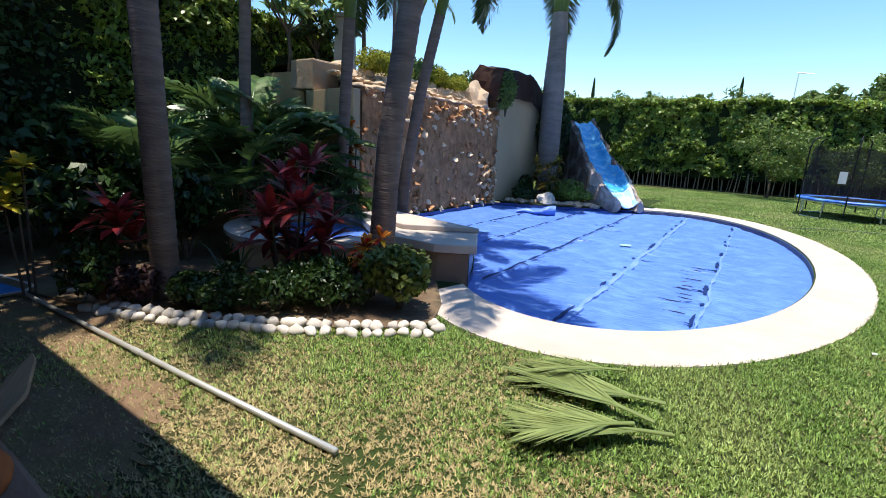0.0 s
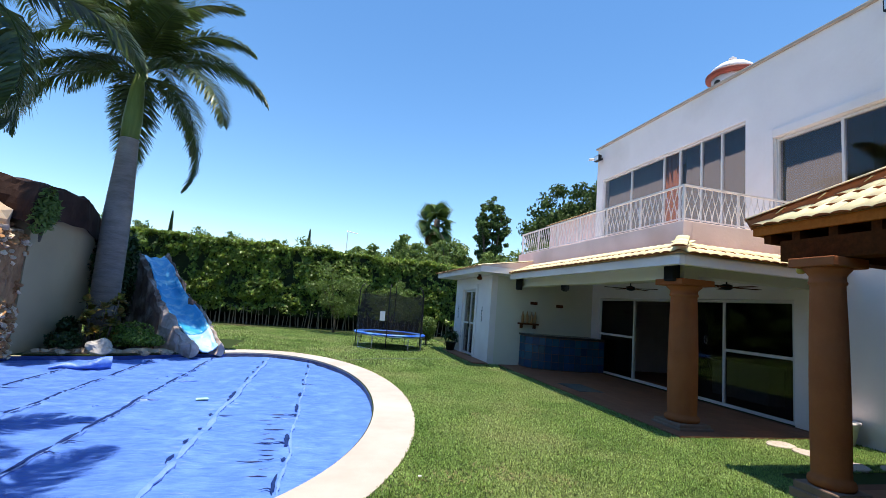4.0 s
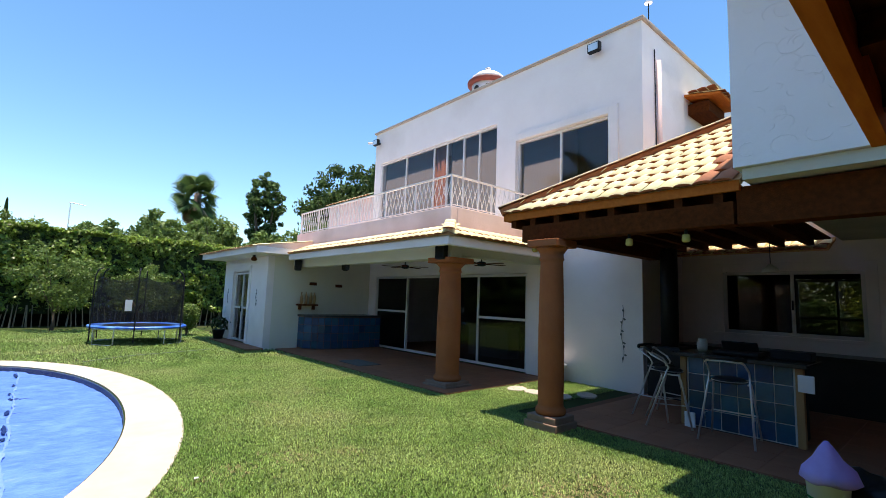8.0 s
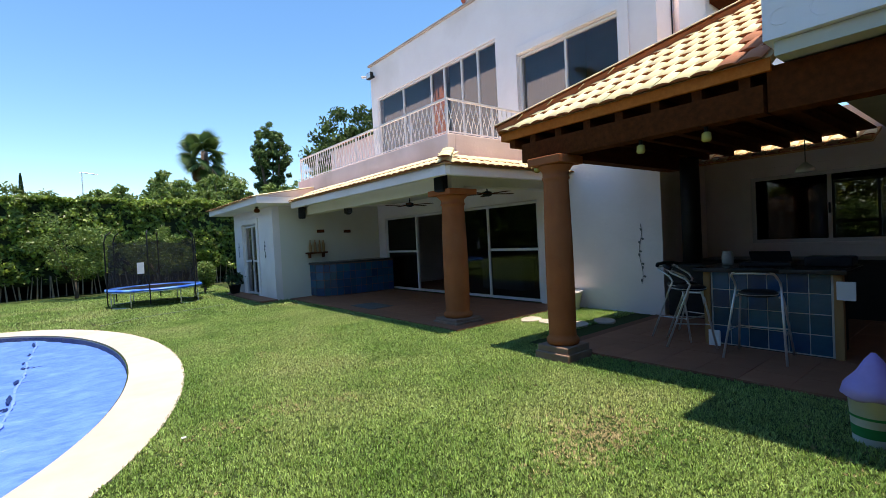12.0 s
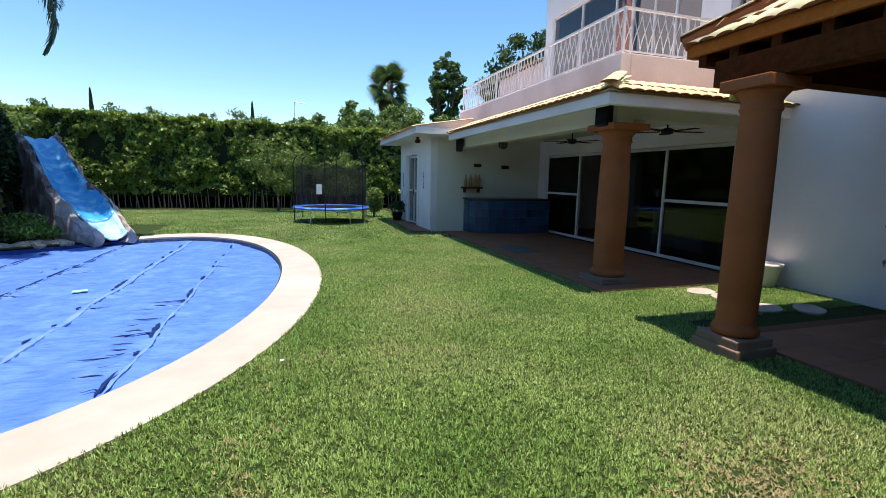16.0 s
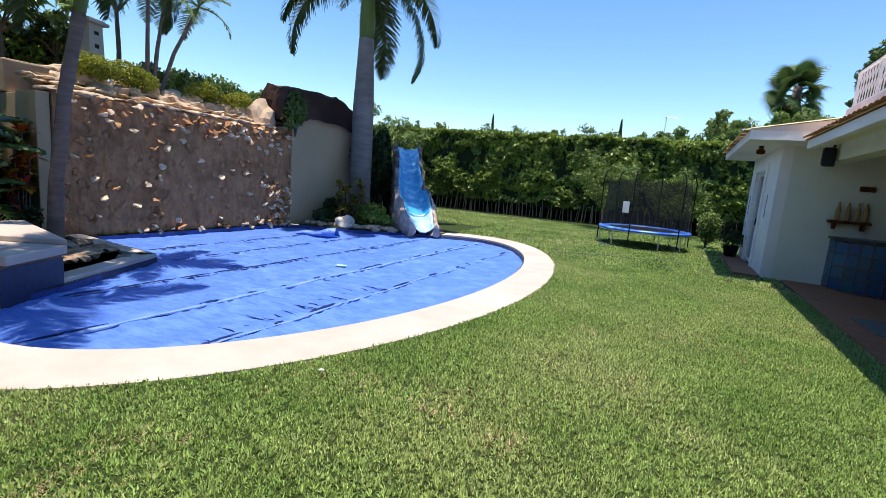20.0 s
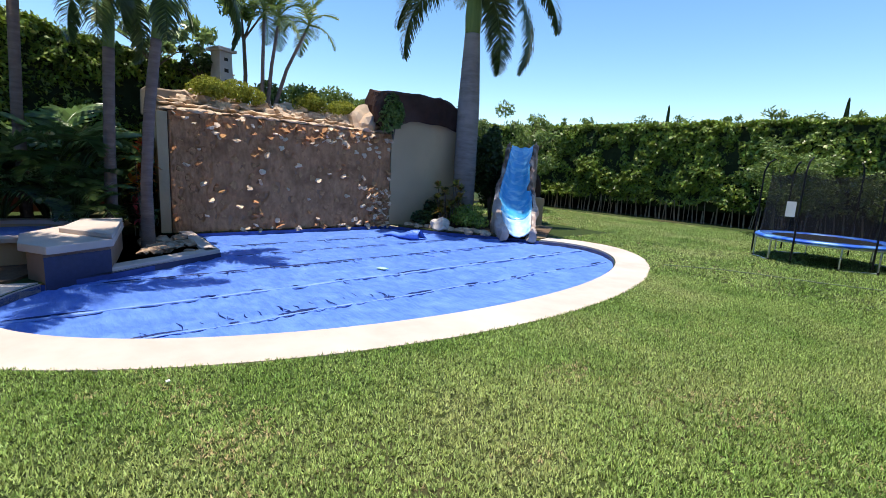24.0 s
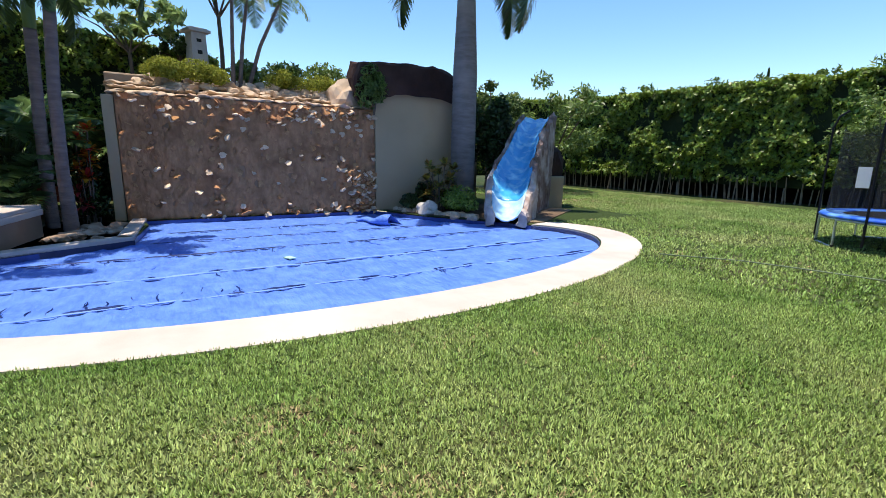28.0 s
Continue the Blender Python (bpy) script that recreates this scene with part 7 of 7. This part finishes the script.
rosettes("orange-red croton bush beside the stone wall", (-5.72, 5.8, 0.0), [(0, 0, 1.2), (0.12, 0.06, 1.35), (-0.1, 0.05, 1.1), (0.1, -0.12, 1.5), (0.0, -0.15, 1.0), (0.1, 0.0, 0.85), (-0.05, 0.05, 1.7)], (0.25, 0.085), M_ORANGE, "croton", "plant", 30)
rosettes("yellow croton in the shade by the column", (-4.93, 1.2, 0.0), [(0, 0, 1.12), (0.06, 0.06, 1.3), (0.02, -0.1, 0.95)], (0.19, 0.09), M_CROTON, "croton", "plant", 20, size=0.89)
rosettes("green and orange croton bush beside the royal palm", (-4.83, 12.76, 0.02), [(0.33 * math.cos(k * 2.4), 0.33 * math.sin(k * 2.4), 0.3 + 0.065 * k) for k in range(14)], (0.24, 0.09), M_CROTONMIX, "croton", "plant", 34)
for x, y in ((-3.07, 3.03), (-3.19, 2.79), (-2.93, 2.85), (-4, 2.49)):
    rosettes("dark sword-leaved plant in the bed", (x, y, 0.03), [(0, 0, 0.02), (0.08, 0.06, 0.02)], (0.6, 0.04), M_LEAF, "sword_plant", "plant", 16, 45, 88, size=0.89)

# shrubs
shrub("rounded variegated shrub at the end of the bed", (-2.32, 3.12, 0.02), (0.5, 0.45, 0.55), (0.1, 0.055), 1500, M_LEAFYELLOW, size=0.89)
for x, y, r, h in ((-2.7, 2.63, 0.4, 0.4), (-3.1, 2.38, 0.42, 0.36), (-3.48, 2.15, 0.4, 0.34), (-3.79, 2.02, 0.3, 0.3), (-3.01, 2.71, 0.4, 0.38)):
    shrub("low dark-green shrub behind the white stones", (x, y, 0.02), (r, r, h), (0.055, 0.032), 1500, M_LEAF, group="low bed shrubs", size=0.89)
shrub("feathery green bush at the corner of the bed", (-4.38, 1.5, 0.02), (0.42, 0.4, 0.62), (0.085, 0.035), 1100, M_LEAF, size=0.89)
shrub("low purple-leaved bush beside the white stones", (-4.13, 1.62, 0.02), (0.36, 0.3, 0.34), (0.11, 0.035), 800, M_PURPLE, size=0.89)
shrub("dense clipped green bush beside the slide", (-4.26, 12.98, 0.02), (0.85, 0.5, 0.46), (0.07, 0.04), 4600, M_HEDGE, lumps=12, hollow=0.75)
shrub("low leafy plants along the cream wall", (-5.2, 12.21, 0.02), (0.45, 0.4, 0.3), (0.09, 0.05), 800, M_LEAF)
shrub("dark leafy bush at the foot of the cream wall", (-5.47, 12.67, 0.02), (0.3, 0.35, 0.55), (0.12, 0.06), 700, M_LEAF)
shrub("leafy plant hanging from the brown rock", (-5.63, 11.39, 2.3), (0.32, 0.5, 0.75), (0.17, 0.055), 1100, M_LEAFLIGHT)
shrub("dark creeper hanging over the cream wall end", (-5.53, 14.13, 1.0), (0.4, 0.8, 1.35), (0.13, 0.06), 2600, M_LEAF)
shrub("dark bushes behind the slide", (-5.8, 15.87, 0.02), (0.8, 0.8, 1.4), (0.14, 0.06), 2200, M_LEAF)
shrub("tall dark creeper-covered bush between palm and slide", (-5.28, 14.93, 0.02), (0.65, 0.7, 2.5), (0.13, 0.06), 4600, M_LEAF)
shrub("dark bush beside the end of the stone wall", (-6.52, 5.92, 0.0), (0.55, 0.4, 0.95), (0.13, 0.06), 1500, M_LEAF)
shrub("leafy shade plant behind the spa", (-5.81, 5.88, 0.0), (0.35, 0.3, 0.5), (0.12, 0.05), 600, M_LEAF)
for x, y, r, h in ((-6.7, 7.23, 0.52, 0.3), (-6.71, 7.93, 0.5, 0.3), (-6.75, 9.62, 0.46, 0.3), (-6.75, 10.42, 0.4, 0.28)):
    shrub("yellow-green cushion shrub in the rock garden", (x + 0.2, y, 2.72), (0.42, r * 1.15, h * 1.3), (0.055, 0.028), 3200, M_MOUND, group="cushion shrubs", stem=False, lumps=10, hollow=0.8)
for x, y, r, h in ((-7.81, 9.75, 0.7, 0.6), (-8.12, 10.82, 0.8, 0.7), (-7.61, 8.88, 0.5, 0.5), (-8.24, 12.01, 0.8, 0.6), (-7.22, 11.67, 0.5, 0.5)):
    shrub("green garden shrub on top of the bank", (x, y, 2.85), (r, r, h), (0.13, 0.06), 1000, M_LEAFLIGHT, group="bank shrubs")
shrub("sunlit leafy bush outside the kitchen", (15.4, 3.3, 0), (0.9, 1.6, 1.45), (0.22, 0.1), 2600, M_LEAFLIGHT)
shrub("yellow-green bush outside the kitchen", (16.6, 2.3, 0), (0.8, 1.8, 1.75), (0.2, 0.08), 2600, M_MOUND)
shrub("tall yellow-green bush outside the kitchen", (18.4, 2.6, 0), (1.2, 2.6, 2.9), (0.24, 0.1), 3000, M_MOUND)
part("foliage", mesh_np("foliage", *leaf_arrays(*(lambda p: (p, *cloud(160, unit(p - np.array([0, 0, 0.5])))))(rng.normal(size=(160, 3)) * np.array([0.16, 0.16, 0.12]) + np.array([0, 0, 0.5])), 0.16, 0.07), M_LEAF), None, ppot)

# dark bushes added to fill the corner where deep shade hides everything
for x, y, r, h in ((-6.49, 2.93, 0.75, 1.2), (-5.71, 2.11, 0.6, 0.9), (-6.89, 1.86, 0.8, 1.4), (-5.19, 2.69, 0.45, 0.8), (-6.55, 0.91, 0.8, 1.3), (-7.62, 0.31, 0.8, 1.7)):
    shrub("dark broad-leaved bush added to fill the deep shade", (x, y, 0.02), (r, r, h), (0.16, 0.08), 900, M_LEAF, group="shade bushes")
# trees
# out-of-view crown, added only to block sun and sky over the corner
tree("unseen dense tree added to shade the corner of the garden", (-7.5, 0.5, 0), 6.4, 2.5, 4.2, 9000, (0.3, 0.15), M_LEAF, 60, trunk=0.14, thin=0.4)
tree("small bonsai-like tree on the bank", (-8.54, 7.55, 2.85), 1.35, 0.6, 0.55, 1500, (0.1, 0.05), M_LEAF, 14, trunk=0.06)
tree("frangipani with rosettes of pale leaves on the bank", (-8.2, 6.53, 2.7), 2.35, 1.15, 0.9, 800, (0.3, 0.085), M_LEAFPALE, 24, trunk=0.05, thin=0.2)
tree("bare-limbed leafy tree behind the rock garden", (-7.93, 8.4, 2.8), 3.6, 1.3, 1.9, 900, (0.2, 0.08), M_LEAFLIGHT, 22, trunk=0.06, thin=0.2)
tree("light-green leafy tree beside the trampoline", (0.6, 22.4, 0), 3.3, 1.5, 0.7, 5200, (0.11, 0.045), M_LEAFLIGHT, 34, trunk=0.07)
tree("light-green leafy tree behind the trampoline", (3.2, 22.4, 0), 2.7, 1.3, 0.8, 3400, (0.11, 0.045), M_LEAFLIGHT, 28, trunk=0.06)
shrub("tall leafy bush beside the annex", (4.3, 19.3, 0), (0.6, 0.6, 1.0), (0.11, 0.05), 1700, M_LEAFLIGHT)
tree("mango tree with long drooping leaves behind the slide", (-9.2, 20.3, 0), 4.6, 1.9, 0.8, 3600, (0.24, 0.07), M_LEAFLIGHT, 30, trunk=0.12)
tree("dense leafy tree behind the bank", (-10.5, 18.2, 0), 4.6, 1.7, 1.0, 2600, (0.2, 0.08), M_FARLEAF, 24, trunk=0.12)
tree("dark upright tree beyond the garden", (11.3, 32, 0), 10.3, 1.3, 2.8, 12000, (0.26, 0.1), M_UPRIGHT, 170, trunk=0.25, thin=0.24)
tree("broad spreading tree beyond the house", (18.5, 30, 0), 11.3, 5.2, 4.2, 26000, (0.34, 0.15), M_FARLEAF, 260, trunk=0.4, thin=0.17)
tree("dense green tree behind the annex", (13.5, 29, 0), 6.9, 2.6, 1.6, 6000, (0.3, 0.12), M_LEAFLIGHT, 44, trunk=0.25, thin=0.34)
tree("dense green tree behind the annex", (10.6, 27.5, 0), 5.6, 1.9, 1.6, 4000, (0.28, 0.12), M_LEAFLIGHT, 36, trunk=0.2, thin=0.34)
for k in range(20):
    x = -26 + 2.9 * k + random.uniform(-1, 1)
    h = 4.7 + random.uniform(0, 0.9) + (0.9 if x > 2 else 0)
    tree("distant leafy tree beyond the hedge", (x, 36 + random.uniform(-3, 6), 0), h, random.uniform(1.2, 2.0), h - random.uniform(1.6, 2.6), 650, (0.4, 0.16), M_FARLEAF, 12, trunk=0.15, thin=0.45)
for k in range(22):
    x = -15 + 1.35 * k + random.uniform(-0.6, 0.6)
    h = 4.25 + random.uniform(0.1, 0.75)
    tree("thin sprouting tree top just beyond the hedge", (x, 26.5 + random.uniform(-0.8, 2.5), 0), h, random.uniform(0.35, 0.8), h - random.uniform(0.7, 1.3), 260, (0.22, 0.07), M_LEAFLIGHT, 9, trunk=0.05, thin=0.5)
for x, h in ((-1.3, 6.6), (-8.8, 6.9)):
    c = thing("cypress", "thin dark cypress beyond the hedge", "tree", (x * 1.6, 46, 0))
    n = 900
    z = rng.uniform(0.5, h + 1.2, n)
    rr = 0.45 * (1 - (z / (h + 1.3))) ** 0.6 * rng.random(n) ** 0.3
    a = rng.uniform(0, 6.283, n)
    p = np.stack([rr * np.cos(a), rr * np.sin(a), z], 1)
    part("crown", mesh_np("crown", *leaf_arrays(p, unit(np.stack([np.cos(a) * 0.3, np.sin(a) * 0.3, np.ones(n)], 1)), np.stack([np.cos(a), np.sin(a), 0 * a], 1), 0.3, 0.12), M_LEAF), None, c)
    part("trunk", rod((0, 0, 0), (0, 0, h), 0.08), M_BARK, c)

# fan palm beyond the hedge, and the trees that crowd round it
for x, y, h, w in ((4.6, 31, 6.2, 1.5), (3.0, 32, 5.6, 1.4), (7.3, 32, 6.6, 1.6), (8.6, 33, 6.8, 1.6), (7.5, 28.8, 6.1, 1.5), (6.2, 29.5, 5.7, 1.3)):
    tree("bushy green tree beyond the hedge", (x, y, 0), h, w, 2.6, 2200, (0.3, 0.12), M_LEAFLIGHT, 26, trunk=0.15, thin=0.34)
fp = thing("fan_palm", "tall fan palm beyond the hedge", "palm", (9.4, 42, 0))
fp.scale = (1.34, 1.34, 1.34)
part("trunk", tube(bmesh.new(), [(0, 0, 0), (0.05, 0, 4), (0, 0, 7.2)], [0.3, 0.24, 0.2], 10), M_TRUNK, fp, smooth=True)
bm = bmesh.new()
seg = 26
o = bm.verts.new((0, 0, 0))
c0 = bm.verts.new((0.75, 0, 0.0))
for k in range(seg):
    a = radians(-105 + 210 * k / (seg - 1))
    r = 0.95 - 0.25 * abs(a / 1.83) ** 2
    d = Vector((math.cos(a), math.sin(a), -0.25))
    s = Vector((-math.sin(a), math.cos(a), 0)) * 0.045
    b0 = c0.co
    v = [bm.verts.new(b0 + d * 0.1 - s * 0.4), bm.verts.new(b0 + d * 0.1 + s * 0.4), bm.verts.new(b0 + d * r * 0.6 + s), bm.verts.new(b0 + d * r * 0.6 - s), bm.verts.new(b0 + d * r + Vector((0, 0, -0.18)))]
    bm.faces.new(v[:4])
    bm.faces.new((v[3], v[2], v[4]))
tube(bm, [(0, 0, 0), (0.4, 0, 0.05), (0.78, 0, 0)], 0.02, 5)
fan_me = mesh_of("fan_leaf", bm, M_FARLEAF)
dry_me = fan_me.copy()
dry_me.materials[0] = mat("dry_fan_leaf", (0.30, 0.20, 0.11), (0.19, 0.12, 0.06), 2, 0.8, bump=0, vary=0.3)
g = random.Random(12)
for k in range(46):
    u = k / 45
    f = part("fan_leaf", dry_me if u > 0.82 else fan_me, None, fp)
    f.matrix_basis = Matrix.Translation((0, 0, 7.2 - 0.75 * u)) @ pose(0, 0, 0, 0, 0, 137.5 * k + g.uniform(-20, 20)) @ pose(0, 0, 0, g.uniform(-60, 60), -(78 - 150 * u + g.uniform(-14, 14)), 0) @ Matrix.Scale(g.uniform(0.62, 1.05), 4)

# ---- hedges ----
def hedge(name, label, a, b, depth, h0, h1, n, leaf=(0.1, 0.055), low=0.7, m=M_HEDGE, stems=0.0, wave=0.18):
    """A clipped leafy hedge from a to b, its face to the left of the way, with an uneven front and top."""
    a, b = Vector(a), Vector(b)
    d = (b - a)
    L = d.length
    d.normalize()
    out = Vector((-d.y, d.x))
    t = tagged(new(name), label, "hedge", "", "structure")
    nf = int(n * 0.72)
    u = rng.random(n) * L
    hz = h0 + (h1 - h0) * u / L
    w = rng.random(n)
    z = low + (hz - low) * w ** 0.9
    off = np.array([wave * (noise.noise(Vector((ui * 0.8, zi * 0.9, 1.0))) + 0.7 * noise.noise(Vector((ui * 2.3, zi * 2.3, 4.0))) + 0.55 * noise.noise(Vector((ui * 5.5, zi * 5.5, 8.0)))) for ui, zi in zip(u, z)]) - 0.14 * rng.random(n)
    lowcut = np.array([low + 0.45 * noise.noise(Vector((ui * 0.7, 0, 2))) + 0.3 * noise.noise(Vector((ui * 3.0, 0, 2))) for ui in u]) + 0.2 * rng.random(n)
    z = np.maximum(z, lowcut)
    topz = hz + 0.12 * np.array([noise.noise(Vector((ui * 1.1, 5, 0))) for ui in u])
    p = np.zeros((n, 3))
    nrm = np.zeros((n, 3))
    fr = np.arange(n) < nf
    back = rng.random(n) * depth
    p[:, 0] = a.x + d.x * u + out.x * np.where(fr, off, -back)
    p[:, 1] = a.y + d.y * u + out.y * np.where(fr, off, -back)
    p[:, 2] = np.where(fr, np.minimum(z, topz), topz + rng.normal(0, 0.05, n))
    nrm[:, 0], nrm[:, 1] = np.where(fr, out.x, 0), np.where(fr, out.y, 0)
    nrm[:, 2] = np.where(fr, 0.25, 1)
    ax, nm = cloud(n, nrm, 0.5, 0.8)
    s = rng.uniform(0.65, 1.3, n)
    lv = part("leaves", mesh_np("leaves", *leaf_arrays(p, ax, nm, leaf[0] * s, leaf[1] * s), m), None, t)
    tagged(lv, kind="stuff")
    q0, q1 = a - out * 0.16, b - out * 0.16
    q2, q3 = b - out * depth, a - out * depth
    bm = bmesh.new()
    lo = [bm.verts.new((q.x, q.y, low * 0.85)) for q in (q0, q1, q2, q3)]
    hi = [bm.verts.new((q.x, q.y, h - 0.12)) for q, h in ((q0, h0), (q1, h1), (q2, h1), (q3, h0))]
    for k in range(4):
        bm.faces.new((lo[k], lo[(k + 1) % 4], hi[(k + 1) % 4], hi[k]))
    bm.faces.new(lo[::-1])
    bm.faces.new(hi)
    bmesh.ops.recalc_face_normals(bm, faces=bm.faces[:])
    part("core", bm, M_HEDGESHADE, t)
    if stems:
        bm = bmesh.new()
        x = 0.1
        while x < L:
            q = a + d * x - out * random.uniform(0.0, 0.25)
            e = q + d * random.uniform(-0.12, 0.12) + out * random.uniform(-0.05, 0.1)
            tube(bm, [(q.x, q.y, -0.02), (e.x, e.y, low + 0.25)], [random.uniform(0.015, 0.045), 0.015], 5)
            x += stems * random.uniform(0.5, 1.5)
        tagged(part("stems", bm, mat("pale_stem", (0.28, 0.24, 0.19), (0.15, 0.125, 0.095), 6, 0.9), t), kind="stuff")
        # added near-black sheet stands in for the shade at the hedge foot
        part("back_wall", boxes(((min(q2.x, q3.x), max(q2.y, q3.y), 0), (max(q2.x, q3.x), max(q2.y, q3.y) + 0.15, 2.6))), mat("hedge_foot_shade", (0.014, 0.013, 0.010), (0.008, 0.008, 0.006), 3, 0.95, spec=0.05), t)
    return t


hedge("hedge_north", "tall clipped green hedge with bare stems at the foot", (14, 24.6), (-15, 24.3), 1.0, 3.72, 4.12, 85000, (0.15, 0.085), 0.62, stems=0.2, wave=0.34)
# same hedge continued; the darker leaf colour stands in for deep shade
hedge("hedge_side", "hedge in the corner of the garden, leaves darkened for shade", (-8.65, 2.9), (-8.8, -4.3), 0.9, 4.35, 4.9, 12000, (0.13, 0.07), 0.6, M_LEAF, wave=0.3)
hedge("hedge_west", "tall green hedge along the side wall", (-8.6, 8.4), (-8.65, 2.9), 0.9, 3.6, 4.3, 20000, (0.12, 0.06), 0.6, M_HEDGE, wave=0.3)
hedge("hedge_far_west", "green hedge behind the mango tree", (-12.5, 23.3), (-12.2, 15), 0.9, 4.0, 4.0, 9000, (0.13, 0.07), 0.6, M_HEDGE, wave=0.3)
tagged(new("wall_garden", mesh_of("wall_garden", boxes(((-10.6, -6, 0), (-10.4, 6.0, 2.4)), ((-10.4, -6.2, 0), (-5.6, -6, 2.4))), mat("red_brown_wall", (0.12, 0.035, 0.025), (0.08, 0.025, 0.02), 2, 0.9))), "dark red-brown garden wall behind the hedge", "wall", "", "structure")

# ---- cut fronds on the lawn ----
CUT = [frond_mesh("blade", 0.85, 6, 10, 0.5, 34, 0.016, 0.05, m=M_FRONDDRY, start=0.2, seed=50 + s, sweep=2.4) for s in range(3)]
for k, (x, y, a, s) in enumerate(((-0.07, 2.91, 196, 1.0), (-0.08, 2.63, 172, 1.0), (0.02, 2.54, 208, 0.95), (-0.36, 3.12, 215, 0.7), (-0.17, 2.48, 225, 0.75))):
    f = thing("cut_frond", "cut green palm frond lying on the lawn", "palm frond", (x, y, 0.05 + 0.012 * k), a, group="cut fronds")
    p = part("blade", CUT[k % 3], None, f)
    p.scale = (s, s, 0.45)
    tagged(p, kind="stuff")

# ---- grass ----
def grass(n, x0, x1, y0, y1, length, width, seed, blades=7):
    """Tufts over a stretch of lawn: the green blades, and the dry ones apart."""
    g = np.random.default_rng(seed)
    x, y = g.uniform(x0, x1, n), g.uniform(y0, y1, n)
    dx, dy = np.abs(x - RIM_C[0]) / (RIM_A - 0.03), np.abs(y - RIM_C[1]) / (RIM_B - 0.03)
    keep = (dx ** RIM_N + dy ** RIM_N > 1.0) & ~((x < 5.6) & (y < 6.5) & (y0 > 4)) & ~((x < -2.3) & (y > 2.9) & (y < 17)) & (y > 0.3) & ~((x > 5.46) & (y > 6.4)) & ~((x > 5.6) & (y < 4.65)) & (x < FX)
    keep &= ~((x < -2.0) & (y > 3.15 + (x + 2.0) * 0.55) & (y < 14))
    x, y = x[keep], y[keep]
    # a coarse grid of patchiness, read off by nearest cell
    cell = 0.12
    nx, ny = int((x1 - x0) / cell) + 2, int((y1 - y0) / cell) + 2
    field = np.array([[noise.noise(Vector((i * 0.11 + x0, j * 0.11 + y0, 9))) + 0.6 * noise.noise(Vector((i * 0.4, j * 0.4, 2))) for j in range(ny)] for i in range(nx)])
    v = field[((x - x0) / cell).astype(int), ((y - y0) / cell).astype(int)]
    worn = 0.9 * np.clip((3.0 - y) / 1.6, 0, 1) * np.clip((2.6 - x) / 2.2, 0, 1) + 0.4 * np.clip(-(x + 3.0), 0, 1)
    for cx, cy, r in ((4.1, 2.5, 0.45), (3.0, 2.6, 0.4), (3.6, 2.5, 0.35), (3.9, 9.2, 0.3)):
        worn += 0.42 * np.exp(-((x - cx) ** 2 + (y - cy) ** 2) / (r * r))
    bare = (v + worn + g.uniform(-0.5, 0.5, len(x))) > 1.25
    x, y, v, worn = x[~bare], y[~bare], v[~bare], worn[~bare]
    dry = (0.45 * v + worn * 0.8 + g.uniform(0, 0.75, len(x))) > 0.9
    size = g.uniform(0.6, 1.3, len(x))
    x, y, dry, size = (np.repeat(q, blades) for q in (x, y, dry, size))
    k = len(x)
    x, y = x + g.normal(0, length * 0.16, k), y + g.normal(0, length * 0.16, k)
    a = g.uniform(0, 2 * np.pi, k)
    L = length * size * g.uniform(0.6, 1.2, k)
    lean = np.where(dry, g.uniform(0.9, 1.5, k), g.uniform(0.25, 1.45, k))
    tip = np.stack([x + np.cos(a) * L * np.sin(lean), y + np.sin(a) * L * np.sin(lean), L * np.cos(lean) + 0.004], 1)
    w = np.stack([-np.sin(a), np.cos(a), 0 * a], 1) * width * 0.5
    b = np.stack([x, y, 0 * x - 0.004], 1)
    tri = np.stack([b - w, b + w, tip], 1)
    return [(t.reshape(-1, 3), np.arange(3 * len(t)).reshape(-1, 3)) for t in (tri[~dry], tri[dry])]


for label, args in (("near the pool", (185000, -5.0, 5.6, 0.3, 6.5, 0.029, 0.0115, 1, 6)), ("between pool and house", (200000, 1.0, 8.6, 5.0, 12.5, 0.031, 0.0125, 2, 5)), ("at the far lawn", (36000, -4.0, 5.4, 12.0, 23.0, 0.05, 0.02, 3)), ("beyond the slide", (20000, -12.0, -3.9, 16.0, 23.0, 0.05, 0.03, 4))):
    green, straw = grass(*args)
    tagged(new("grass", mesh_np("grass", *green, M_GRASS)), "short mown green grass blades " + label, "grass", "", "stuff")
    tagged(new("dry_grass", mesh_np("dry_grass", *straw, M_STRAW)), "dry straw-coloured grass blades " + label, "grass", "", "stuff")

# ---- floor tiles last ----
floor_tiles(terrace, 5.48, FX, 6.42, 14.0, 0.42)
floor_tiles(patio, 5.62, 10.3, -0.2, 4.62, 0.42)
floor_tiles(patio, -4.6, 5.62, -2.3, 0.25, 0.85)
